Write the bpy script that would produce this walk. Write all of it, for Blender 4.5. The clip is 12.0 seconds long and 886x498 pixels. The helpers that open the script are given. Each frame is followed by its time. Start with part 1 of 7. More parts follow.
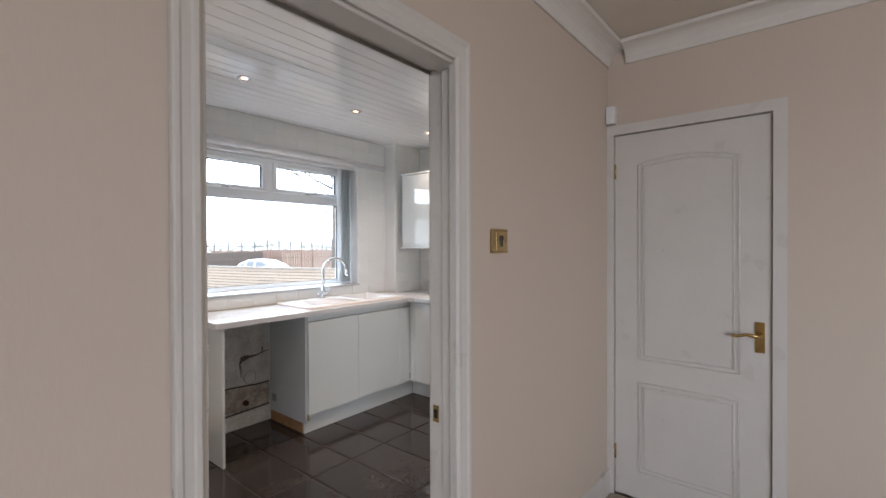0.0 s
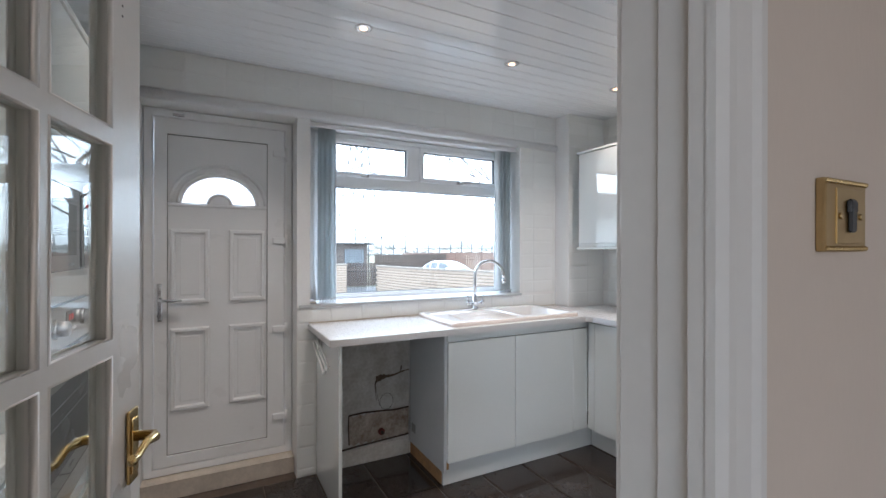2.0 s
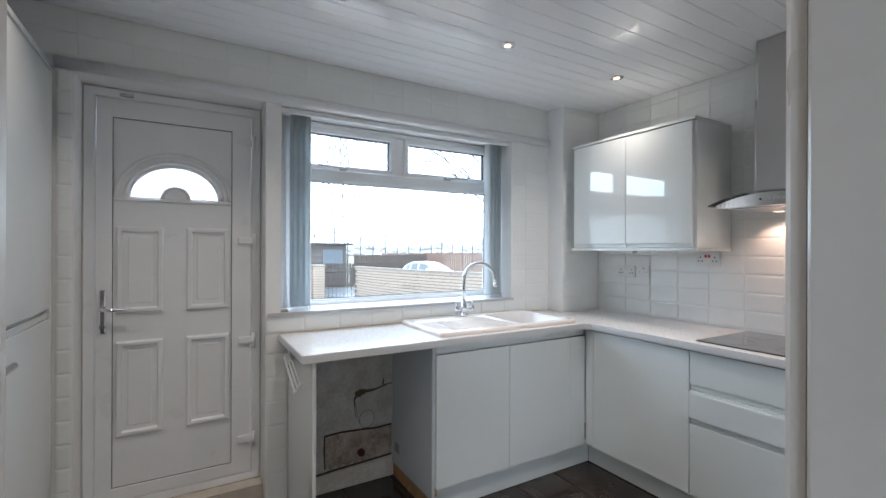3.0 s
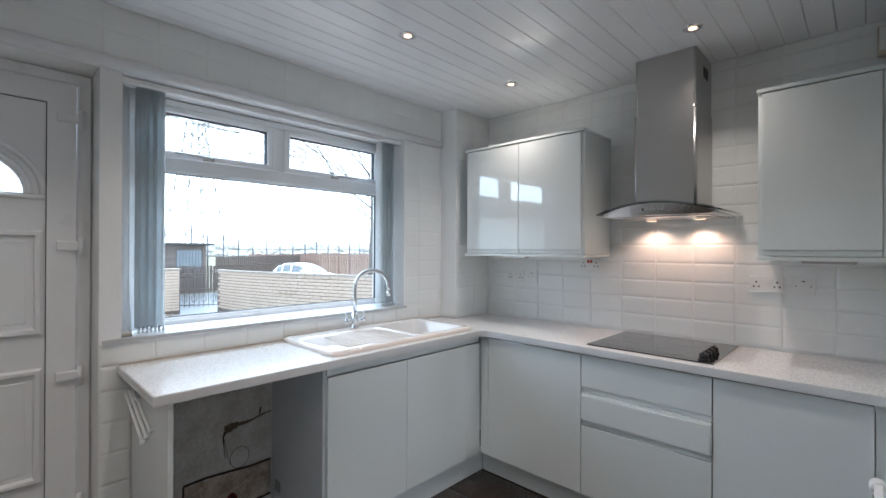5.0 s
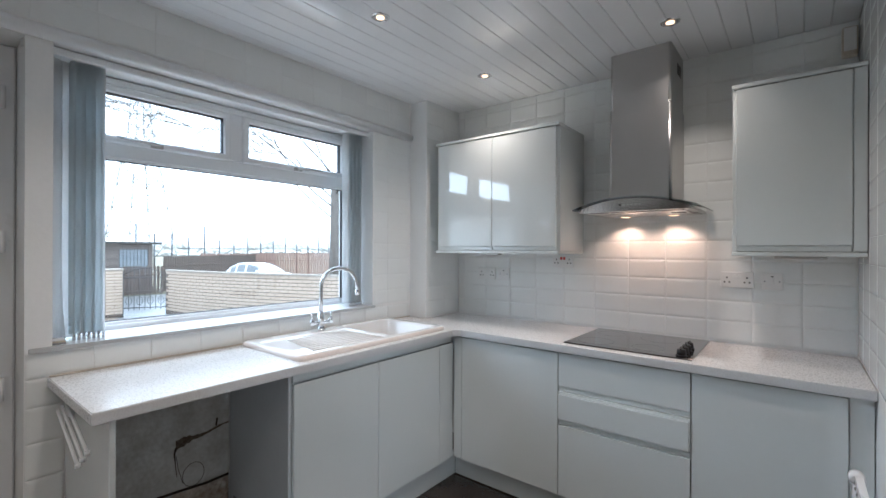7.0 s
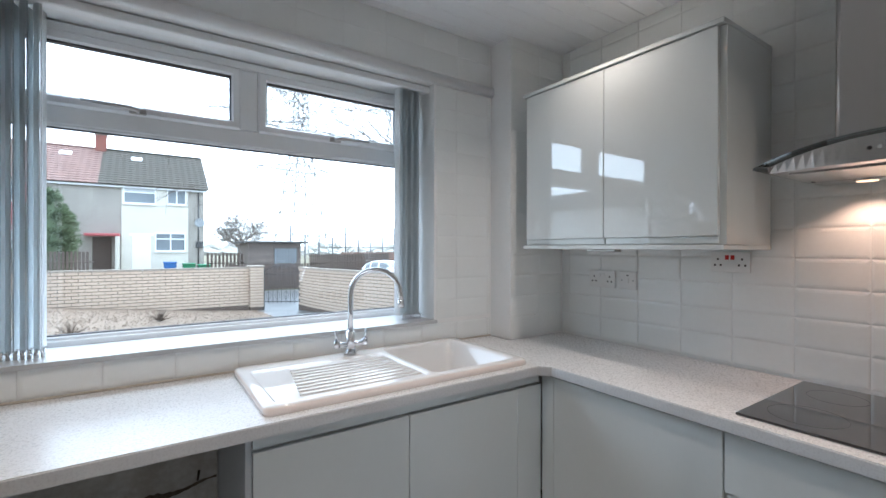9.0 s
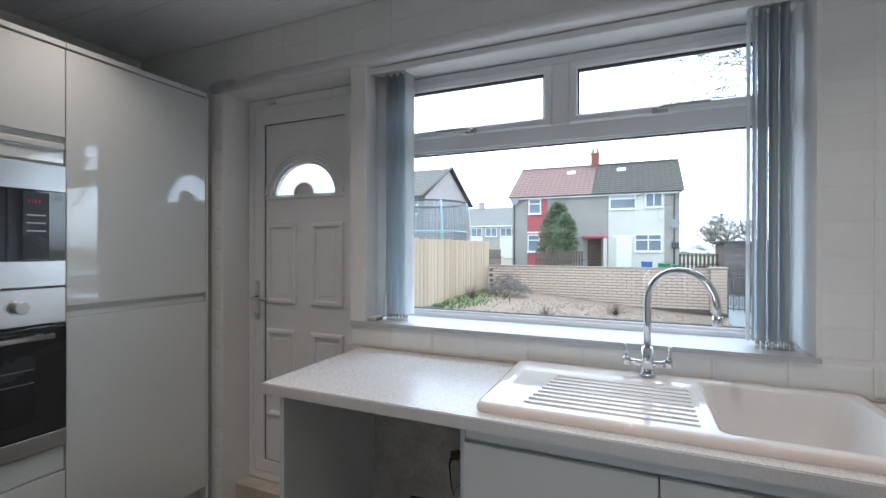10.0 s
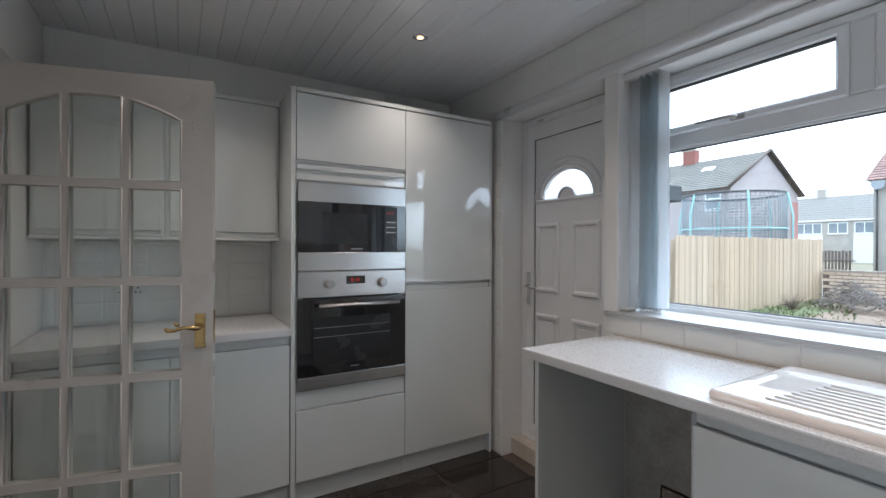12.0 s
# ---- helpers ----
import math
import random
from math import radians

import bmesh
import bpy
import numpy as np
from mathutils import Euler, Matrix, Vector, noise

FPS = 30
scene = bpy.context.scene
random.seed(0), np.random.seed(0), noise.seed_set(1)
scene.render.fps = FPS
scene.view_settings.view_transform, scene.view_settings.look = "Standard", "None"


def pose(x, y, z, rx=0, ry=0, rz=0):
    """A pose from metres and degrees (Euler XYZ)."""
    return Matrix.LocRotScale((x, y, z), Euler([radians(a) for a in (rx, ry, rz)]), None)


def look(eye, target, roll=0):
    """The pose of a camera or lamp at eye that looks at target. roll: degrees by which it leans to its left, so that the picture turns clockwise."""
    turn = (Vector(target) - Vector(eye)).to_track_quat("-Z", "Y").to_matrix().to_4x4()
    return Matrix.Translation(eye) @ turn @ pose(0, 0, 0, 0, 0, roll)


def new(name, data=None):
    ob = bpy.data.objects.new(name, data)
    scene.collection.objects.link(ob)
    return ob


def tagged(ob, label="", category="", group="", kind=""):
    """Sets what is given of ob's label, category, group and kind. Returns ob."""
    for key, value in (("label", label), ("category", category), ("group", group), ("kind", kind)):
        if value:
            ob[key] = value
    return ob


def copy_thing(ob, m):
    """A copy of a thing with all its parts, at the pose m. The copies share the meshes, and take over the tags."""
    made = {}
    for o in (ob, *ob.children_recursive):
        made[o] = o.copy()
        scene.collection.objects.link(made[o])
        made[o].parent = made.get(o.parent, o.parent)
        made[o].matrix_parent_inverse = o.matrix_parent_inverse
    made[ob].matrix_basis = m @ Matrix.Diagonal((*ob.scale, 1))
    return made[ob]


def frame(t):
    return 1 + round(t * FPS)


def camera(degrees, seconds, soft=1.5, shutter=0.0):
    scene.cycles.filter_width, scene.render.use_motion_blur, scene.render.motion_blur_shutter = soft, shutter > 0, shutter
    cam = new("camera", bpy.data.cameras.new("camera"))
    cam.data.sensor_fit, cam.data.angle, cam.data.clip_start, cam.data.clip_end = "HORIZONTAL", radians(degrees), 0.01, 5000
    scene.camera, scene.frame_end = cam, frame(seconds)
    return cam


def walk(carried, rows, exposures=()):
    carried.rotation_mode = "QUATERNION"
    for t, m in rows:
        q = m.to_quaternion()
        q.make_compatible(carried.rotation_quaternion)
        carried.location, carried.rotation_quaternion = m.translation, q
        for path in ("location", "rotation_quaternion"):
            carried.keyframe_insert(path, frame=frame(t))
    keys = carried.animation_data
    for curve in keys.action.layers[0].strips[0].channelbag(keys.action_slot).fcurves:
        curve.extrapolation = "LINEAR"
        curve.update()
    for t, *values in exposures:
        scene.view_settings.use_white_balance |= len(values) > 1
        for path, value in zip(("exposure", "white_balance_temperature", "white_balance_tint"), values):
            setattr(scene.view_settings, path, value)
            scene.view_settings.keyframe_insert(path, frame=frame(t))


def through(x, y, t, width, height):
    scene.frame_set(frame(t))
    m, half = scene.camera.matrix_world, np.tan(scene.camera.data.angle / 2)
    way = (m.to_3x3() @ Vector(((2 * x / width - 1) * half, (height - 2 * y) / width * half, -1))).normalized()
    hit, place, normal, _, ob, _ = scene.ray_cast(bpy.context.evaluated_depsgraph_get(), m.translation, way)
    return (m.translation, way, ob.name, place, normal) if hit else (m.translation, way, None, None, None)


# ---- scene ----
cam = camera(90.2, 12.0)
PATH = [
    (0, (0.281, 0.231, 1.455), (1.832, 1.493, 1.439), -0.2),
    (0.5, (0.527, 0.293, 1.442), (1.74, 1.883, 1.433), -0.2),
    (1, (0.73, 0.438, 1.436), (1.711, 2.181, 1.432), -0.1),
    (1.5, (0.886, 0.653, 1.428), (1.822, 2.421, 1.427), 0.1),
    (2, (1.004, 0.858, 1.429), (1.932, 2.63, 1.428), 0.1),
    (2.5, (1.077, 0.995, 1.427), (2.007, 2.766, 1.427), 0.2),
    (3, (1.092, 1.12, 1.434), (2.1, 2.848, 1.435), 0.2),
    (3.5, (1.122, 1.213, 1.447), (2.266, 2.853, 1.45), 0.3),
    (5.5, (1.137, 1.378, 1.47), (2.632, 2.706, 1.473), 0.2),
    (6, (1.146, 1.4, 1.467), (2.6775, 2.6864, 1.469), 0.2),
    (6.5, (1.147, 1.425, 1.462), (2.708, 2.674, 1.464), 0.2),
    (8.5, (1.638, 1.777, 1.424), (3.172, 3.06, 1.422), 0.2),
    (9, (1.997, 1.877, 1.432), (3.125, 3.529, 1.427), 0.1),
    (9.5, (2.385, 1.975, 1.422), (2.558, 3.968, 1.415), 0.0),
    (10, (2.688, 2.01, 1.41), (1.889, 3.843, 1.405), 0.1),
    (10.5, (2.874, 1.95, 1.397), (1.514, 3.416, 1.391), 0.1),
    (11, (2.934, 1.896, 1.392), (1.351, 3.118, 1.386), 0.2),
    (11.5, (2.973, 1.879, 1.386), (1.3, 2.975, 1.382), 0.2),
    (12, (2.984, 1.873, 1.383), (1.264, 2.893, 1.378), 0.2),
]
EXPOSURES = [(0, 3.2, 5600, 10), (1.0, 3.28, 5380, 9), (2.0, 3.18, 5220, 7), (3.0, 3.1, 5150, 5), (5.5, 2.96, 5150, 5), (6.5, 2.96, 5150, 5), (8.5, 2.82, 5220, 6), (9.5, 2.58, 5270, 6), (10.2, 2.46, 5270, 7), (12, 2.66, 5270, 7)]
walk(cam, [(t, look(eye, target, roll)) for t, eye, target, roll in PATH], EXPOSURES)

# ---- world and light ----
world = bpy.data.worlds.new("overcast_sky")
scene.world = world
world.use_nodes = True
wt = world.node_tree
sky = wt.nodes.new("ShaderNodeTexSky")
sky.sky_type = 'NISHITA'
sky.sun_disc = False
sky.sun_elevation = radians(72)
sky.sun_rotation = radians(25)
sky.dust_density = 1.5
sky.air_density = 1.0
soften = wt.nodes.new("ShaderNodeHueSaturation")
soften.inputs["Saturation"].default_value = 0.11
wt.links.new(sky.outputs["Color"], soften.inputs["Color"])
wt.links.new(soften.outputs["Color"], wt.nodes["Background"].inputs["Color"])
wt.nodes["Background"].inputs["Strength"].default_value = 0.15


def lamp(name, kind, m, energy, colour, **more):
    data = bpy.data.lights.new(name, kind)
    data.energy, data.color = energy, colour
    ob = new(name, data)
    ob.matrix_world = m
    if kind == 'AREA':
        data.shape = more.get("shape", 'DISK')
        data.size = more.get("size", 0.08)
        data.size_y = more.get("size_y", data.size)
        data.spread = radians(more.get("spread", 180))
    if kind == 'SUN':
        data.angle = radians(more["angle"])
    if kind == 'SPOT':
        data.spot_size, data.spot_blend, data.shadow_soft_size = radians(more["cone"]), 0.6, 0.02
    return ob


SUN = 0.6
SPOTS = 0.36
HOOD = 0.72
ROOM = 7.8
lamp("sun", 'SUN', look((4.7, 11, 38), (0, 0, 0)), SUN, (1.0, 0.97, 0.93), angle=30)
SPOT_PLACES = [(x, y) for y in (2.985, 1.948) for x in (0.86, 1.67, 2.575, 3.45)]
for x, y in SPOT_PLACES:
    lamp("downlight_lamp", 'AREA', pose(x, y, 2.508), SPOTS, (1.0, 0.75, 0.55), size=0.055, spread=110)
for y in (2.268, 2.012):
    lamp("hood_lamp", 'SPOT', look((3.868, y, 1.640), (3.90, y, 1.25)), HOOD, (1.0, 0.57, 0.35), cone=128)
# Added lamp at an unseen opening, standing in for the living room's daylight.
lamp("living_window_lamp", 'AREA', look((-1.94, -2.6, 1.55), (2.0, -2.6, 1.40)), ROOM, (1.0, 0.94, 0.875), shape='RECTANGLE', size=2.2, size_y=1.3)


# ---- materials ----
def mat(name, col, rough=0.5, metal=0.0, vary=0.06, scale=6.0, fine=60.0, bump=0.0, bump_scale=80.0, coat=0.0, piece=0.0, other=None, spread=0.5, stretch=None, trans=0.0, ior=1.45):
    """A painted, plastered or natural surface: two scales of variation, fine relief and a per-piece shift."""
    m = bpy.data.materials.new(name)
    m.use_nodes = True
    nt = m.node_tree
    n, ln = nt.nodes, nt.links
    b = n["Principled BSDF"]
    b.inputs["Roughness"].default_value, b.inputs["Metallic"].default_value = rough, metal
    b.inputs["Coat Weight"].default_value, b.inputs["Coat Roughness"].default_value = coat, 0.04
    b.inputs["Transmission Weight"].default_value, b.inputs["IOR"].default_value = trans, ior
    tc = n.new("ShaderNodeTexCoord")
    mp = n.new("ShaderNodeMapping")
    mp.inputs["Scale"].default_value = stretch or (1, 1, 1)
    ln.new(tc.outputs["Object"], mp.inputs["Vector"])
    big, small = n.new("ShaderNodeTexNoise"), n.new("ShaderNodeTexNoise")
    for t, s in ((big, scale), (small, fine)):
        t.inputs["Scale"].default_value, t.inputs["Detail"].default_value = s, 5.0
        ln.new(mp.outputs["Vector"], t.inputs["Vector"])
    if piece:
        info = n.new("ShaderNodeObjectInfo")
        add = n.new("ShaderNodeVectorMath")
        add.operation = 'ADD'
        ln.new(mp.outputs["Vector"], add.inputs[0])
        mul = n.new("ShaderNodeMath")
        mul.operation = 'MULTIPLY'
        mul.inputs[1].default_value = 37.0
        ln.new(info.outputs["Random"], mul.inputs[0])
        ln.new(mul.outputs[0], add.inputs[1])
        for t in (big, small):
            ln.new(add.outputs[0], t.inputs["Vector"])
    mixn = n.new("ShaderNodeMath")
    mixn.operation = 'MULTIPLY_ADD'
    mixn.inputs[1].default_value = 0.35
    ln.new(small.outputs["Fac"], mixn.inputs[0])
    sc = n.new("ShaderNodeMath")
    sc.operation = 'MULTIPLY'
    sc.inputs[1].default_value = 0.65
    ln.new(big.outputs["Fac"], sc.inputs[0])
    ln.new(sc.outputs[0], mixn.inputs[2])
    ramp = n.new("ShaderNodeValToRGB")
    lo = other or tuple(max(0.0, c * (1 - vary * 2)) for c in col)
    hi = col if other else tuple(min(1.0, c * (1 + vary)) for c in col)
    ramp.color_ramp.elements[0].position, ramp.color_ramp.elements[1].position = 0.5 - spread / 2, 0.5 + spread / 2
    ramp.color_ramp.elements[0].color, ramp.color_ramp.elements[1].color = (*lo, 1), (*hi, 1)
    ln.new(mixn.outputs[0], ramp.inputs["Fac"])
    out = ramp.outputs["Color"]
    if piece:
        hs = n.new("ShaderNodeHueSaturation")
        mr = n.new("ShaderNodeMapRange")
        mr.inputs["To Min"].default_value, mr.inputs["To Max"].default_value = 1 - piece, 1 + piece
        ln.new(info.outputs["Random"], mr.inputs["Value"])
        ln.new(mr.outputs["Result"], hs.inputs["Value"])
        ln.new(out, hs.inputs["Color"])
        out = hs.outputs["Color"]
    ln.new(out, b.inputs["Base Color"])
    rr = n.new("ShaderNodeMapRange")
    rr.inputs["To Min"].default_value, rr.inputs["To Max"].default_value = rough * 0.8, min(1.0, rough * 1.25 + 0.01)
    ln.new(big.outputs["Fac"], rr.inputs["Value"])
    ln.new(rr.outputs["Result"], b.inputs["Roughness"])
    if bump:
        bn = n.new("ShaderNodeTexNoise")
        bn.inputs["Scale"].default_value, bn.inputs["Detail"].default_value = bump_scale, 4.0
        ln.new(mp.outputs["Vector"], bn.inputs["Vector"])
        bp = n.new("ShaderNodeBump")
        bp.inputs["Strength"].default_value, bp.inputs["Distance"].default_value = bump, 0.01
        ln.new(bn.outputs["Fac"], bp.inputs["Height"])
        ln.new(bp.outputs["Normal"], b.inputs["Normal"])
    return m


def clear(name, col, rough=0.0):
    m = bpy.data.materials.new(name)
    m.use_nodes = True
    b = m.node_tree.nodes["Principled BSDF"]
    b.inputs["Base Color"].default_value = (*col, 1)
    b.inputs["Roughness"].default_value, b.inputs["Transmission Weight"].default_value, b.inputs["IOR"].default_value = rough, 1.0, 1.45
    return m


def pane_glass(name, rough=0.0):
    """Thin flat glazing: lets light straight through and mirrors by Fresnel."""
    m = bpy.data.materials.new(name)
    m.use_nodes = True
    nt = m.node_tree
    nt.nodes.remove(nt.nodes["Principled BSDF"])
    tr, gl, fr, mx = (nt.nodes.new(k) for k in ("ShaderNodeBsdfTransparent", "ShaderNodeBsdfGlossy", "ShaderNodeLayerWeight", "ShaderNodeMixShader"))
    tr.inputs["Color"].default_value = (0.96, 0.98, 0.97, 1)
    gl.inputs["Roughness"].default_value = rough
    fr.inputs["Blend"].default_value = 0.5
    steep, share = nt.nodes.new("ShaderNodeMath"), nt.nodes.new("ShaderNodeMath")
    steep.operation, share.operation = 'POWER', 'MULTIPLY_ADD'
    steep.inputs[1].default_value = 5.0
    share.inputs[1].default_value, share.inputs[2].default_value = 0.93, 0.07
    nt.links.new(fr.outputs["Facing"], steep.inputs[0])
    nt.links.new(steep.outputs[0], share.inputs[0])
    nt.links.new(share.outputs[0], mx.inputs[0])
    nt.links.new(tr.outputs[0], mx.inputs[1])
    nt.links.new(gl.outputs[0], mx.inputs[2])
    nt.links.new(mx.outputs[0], nt.nodes["Material Output"].inputs["Surface"])
    return m


def glow(name, col, strength):
    m = bpy.data.materials.new(name)
    m.use_nodes = True
    b = m.node_tree.nodes["Principled BSDF"]
    b.inputs["Base Color"].default_value = (*col, 1)
    b.inputs["Emission Color"].default_value, b.inputs["Emission Strength"].default_value = (*col, 1), strength
    return m


PLASTER = mat("white_wall_paint", (0.86, 0.86, 0.85), 0.55, vary=0.03, scale=3, bump=0.08)
WALLPAPER = mat("beige_wallpaper", (0.62, 0.535, 0.455), 0.7, vary=0.022, scale=2.0, fine=120, bump=0.05, bump_scale=160, stretch=(1, 1, 0.3))
CEIL_PAINT = mat("cream_ceiling_paint", (0.70, 0.64, 0.56), 0.8, vary=0.03, bump=0.15, bump_scale=120)
GLOSS_WHITE = mat("gloss_white_woodwork", (0.66, 0.635, 0.60), 0.28, vary=0.03, scale=5, bump=0.05, bump_scale=40)
PVC = mat("white_upvc", (0.86, 0.87, 0.88), 0.28, vary=0.02, scale=4)
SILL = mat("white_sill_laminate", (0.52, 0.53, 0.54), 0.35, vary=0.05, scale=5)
PLANK = mat("white_pvc_plank", (0.89, 0.90, 0.92), 0.045, vary=0.02, scale=2, bump=0.012, bump_scale=6, ior=1.65)
TILE = mat("white_glazed_tile", (0.87, 0.885, 0.875), 0.07, vary=0.02, scale=5, bump=0.06, bump_scale=14, piece=0.02)
GROUT = mat("pale_grout", (0.87, 0.87, 0.86), 0.7, vary=0.03, scale=10, bump=0.2)
UNIT = mat("gloss_white_unit", (0.80, 0.835, 0.83), 0.02, vary=0.015, scale=2, ior=1.8, coat=1.0)
CARCASS = mat("white_melamine", (0.76, 0.77, 0.77), 0.4, vary=0.03)
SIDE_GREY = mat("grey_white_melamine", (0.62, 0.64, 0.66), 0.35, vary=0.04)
CHIP = mat("raw_chipboard", (0.45, 0.27, 0.13), 0.8, vary=0.25, scale=30, fine=160, bump=0.4)
WORKTOP = mat("speckled_white_laminate", (0.72, 0.725, 0.73), 0.27, vary=0.06, scale=190, fine=520, other=(0.675, 0.68, 0.685), spread=0.36)
CERAMIC = mat("white_ceramic", (0.84, 0.83, 0.82), 0.06, vary=0.01, coat=0.5)
SINKRIM = mat("pink_white_ceramic", (0.82, 0.745, 0.70), 0.08, vary=0.01, coat=0.5)
CHROME = mat("chrome", (0.75, 0.76, 0.78), 0.08, metal=1.0, vary=0.02)
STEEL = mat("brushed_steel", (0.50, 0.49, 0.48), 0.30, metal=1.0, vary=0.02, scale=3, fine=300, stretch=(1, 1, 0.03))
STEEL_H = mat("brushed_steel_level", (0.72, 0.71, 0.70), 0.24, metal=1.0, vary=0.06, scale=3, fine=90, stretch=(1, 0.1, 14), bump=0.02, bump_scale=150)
BRASS = mat("polished_brass", (0.62, 0.45, 0.19), 0.22, metal=1.0, vary=0.08, scale=20)
DULL_BRASS = mat("dull_brass", (0.50, 0.37, 0.18), 0.33, metal=1.0, vary=0.08, scale=20)
BLACK_GLASS = mat("black_glass", (0.012, 0.012, 0.014), 0.03, vary=0.02, coat=0.8, ior=1.6)
BLACK = mat("black_plastic", (0.02, 0.02, 0.022), 0.35, vary=0.1)
OVEN_IN = mat("dark_enamel", (0.035, 0.037, 0.04), 0.25, vary=0.15)
RUBBER = mat("dark_seal", (0.03, 0.03, 0.035), 0.6, vary=0.1)
FLOOR_TILE = mat("dark_brown_porcelain", (0.042, 0.035, 0.032), 0.10, vary=0.25, scale=5, fine=60, bump=0.03, bump_scale=25, piece=0.12)
FLOOR_GROUT = mat("brown_grout", (0.13, 0.10, 0.08), 0.85, vary=0.2, scale=14, bump=0.3)
CARPET = mat("beige_carpet", (0.42, 0.36, 0.30), 0.95, vary=0.12, scale=8, fine=200, bump=0.6, bump_scale=250)
def cloth(name, col, through):
    m = mat(name, col, 0.75, vary=0.05, scale=10, fine=200, bump=0.15, bump_scale=300)
    nt = m.node_tree
    tr, mx = nt.nodes.new("ShaderNodeBsdfTranslucent"), nt.nodes.new("ShaderNodeMixShader")
    tr.inputs["Color"].default_value = (*[min(1.0, c * 1.25) for c in col], 1)
    mx.inputs[0].default_value = through
    nt.links.new(nt.nodes["Principled BSDF"].outputs[0], mx.inputs[1])
    nt.links.new(tr.outputs[0], mx.inputs[2])
    nt.links.new(mx.outputs[0], nt.nodes["Material Output"].inputs["Surface"])
    return m


BLIND = cloth("blue_grey_blind_cloth", (0.76, 0.80, 0.83), 0.30)
# Lighter copy of the same cloth: light caught by turned slats is in the colour.
BLIND_LIT = cloth("lit_blind_cloth", (0.84, 0.85, 0.86), 0.4)
SOCKET = mat("white_socket_plastic", (0.82, 0.82, 0.81), 0.3, vary=0.01)
RED = mat("red_rocker", (0.55, 0.02, 0.02), 0.35, vary=0.05)
RENDER_OLD = mat("stained_old_render", (0.66, 0.66, 0.635), 0.85, vary=0.2, scale=7, fine=50, other=(0.47, 0.46, 0.43), spread=0.22, bump=0.4, bump_scale=30)
RUBBLE = mat("crumbled_brick_and_mortar", (0.66, 0.60, 0.53), 0.9, vary=0.3, scale=11, fine=60, other=(0.24, 0.18, 0.13), spread=0.34, bump=0.9, bump_scale=35)
CRACK = mat("dark_crack", (0.05, 0.04, 0.035), 0.9, vary=0.3)
CREAM = mat("worn_cream_paint", (0.62, 0.56, 0.48), 0.5, vary=0.15, scale=12, bump=0.1)
GLASS = pane_glass("window_glass")
GLASS_FROST = clear("frosted_glass", (0.97, 0.98, 0.99), 0.35)
HOOD_GLASS = clear("smoked_glass", (0.45, 0.52, 0.55), 0.02)
LED_RED = glow("red_digits", (0.6, 0.03, 0.02), 0.035)
BULB = glow("warm_bulb", (1.0, 0.55, 0.28), 0.4)
# outdoors
GRAVEL = mat("tan_gravel", (0.25, 0.19, 0.14), 0.95, vary=0.3, scale=9, fine=38, other=(0.14, 0.10, 0.072), spread=0.36, bump=1.0, bump_scale=40)
GRASS = mat("grass_green", (0.12, 0.15, 0.055), 0.9, vary=0.4, scale=6, fine=40, bump=0.5)
ASPHALT = mat("wet_asphalt", (0.13, 0.134, 0.14), 0.30, vary=0.3, scale=0.8, fine=40, bump=0.3, bump_scale=120)
LAND = mat("winter_land", (0.16, 0.14, 0.085), 0.95, vary=0.35, scale=0.2, fine=6, bump=0.4, bump_scale=8)
PALE_BRICK = mat("pale_yellow_brick", (0.64, 0.52, 0.41), 0.85, vary=0.15, scale=9, fine=60, bump=0.3, piece=0.12, other=(0.50, 0.39, 0.30))
MORTAR = mat("brown_mortar", (0.13, 0.10, 0.08), 0.95, vary=0.2, scale=14, bump=0.3)
COPING = mat("concrete_coping", (0.36, 0.31, 0.26), 0.9, vary=0.2, scale=10, bump=0.3)
FENCE = mat("new_softwood_boards", (0.47, 0.37, 0.26), 0.75, vary=0.12, scale=4, fine=30, stretch=(6, 6, 0.6), piece=0.14, bump=0.2, other=(0.39, 0.295, 0.20))
DARK_WOOD = mat("dark_brown_timber", (0.115, 0.085, 0.07), 0.8, vary=0.25, scale=4, fine=30, piece=0.15, bump=0.2)
RUST_WOOD = mat("red_brown_timber", (0.26, 0.165, 0.13), 0.85, vary=0.25, scale=4, fine=30, piece=0.2, bump=0.2)
ROUGHCAST = mat("grey_roughcast", (0.40, 0.37, 0.33), 0.95, vary=0.15, scale=1.5, fine=25, bump=0.6, bump_scale=30)
PINKCAST = mat("pink_grey_roughcast", (0.40, 0.35, 0.34), 0.95, vary=0.08, scale=1.5, fine=25, bump=0.4, bump_scale=30)
WHITE_PANEL = mat("white_cladding", (0.70, 0.665, 0.59), 0.6, vary=0.06, scale=1.5)
RED_PANEL = mat("red_painted_cladding", (0.46, 0.10, 0.11), 0.55, vary=0.1, scale=2)
ROOF_RED = mat("faded_red_roof_tile", (0.29, 0.185, 0.155), 0.9, vary=0.25, scale=2, fine=12, bump=0.4, piece=0.1, other=(0.13, 0.075, 0.065))
ROOF_DARK = mat("mossy_dark_roof_tile", (0.21, 0.195, 0.17), 0.9, vary=0.3, scale=1.2, fine=12, bump=0.4, piece=0.1, other=(0.085, 0.082, 0.072))
ROOF_MOSS = mat("mossy_brown_roof_tile", (0.088, 0.074, 0.060), 0.95, vary=0.35, scale=1.0, fine=12, bump=0.4, piece=0.1, other=(0.055, 0.053, 0.042))
BRICK_RED = mat("red_chimney_brick", (0.28, 0.11, 0.085), 0.9, vary=0.2, scale=5, bump=0.3)
FAR_GLASS = mat("dark_reflecting_pane", (0.20, 0.23, 0.26), 0.08, vary=0.2, scale=0.8)
CURTAIN = mat("pale_curtain", (0.55, 0.56, 0.58), 0.8, vary=0.1)
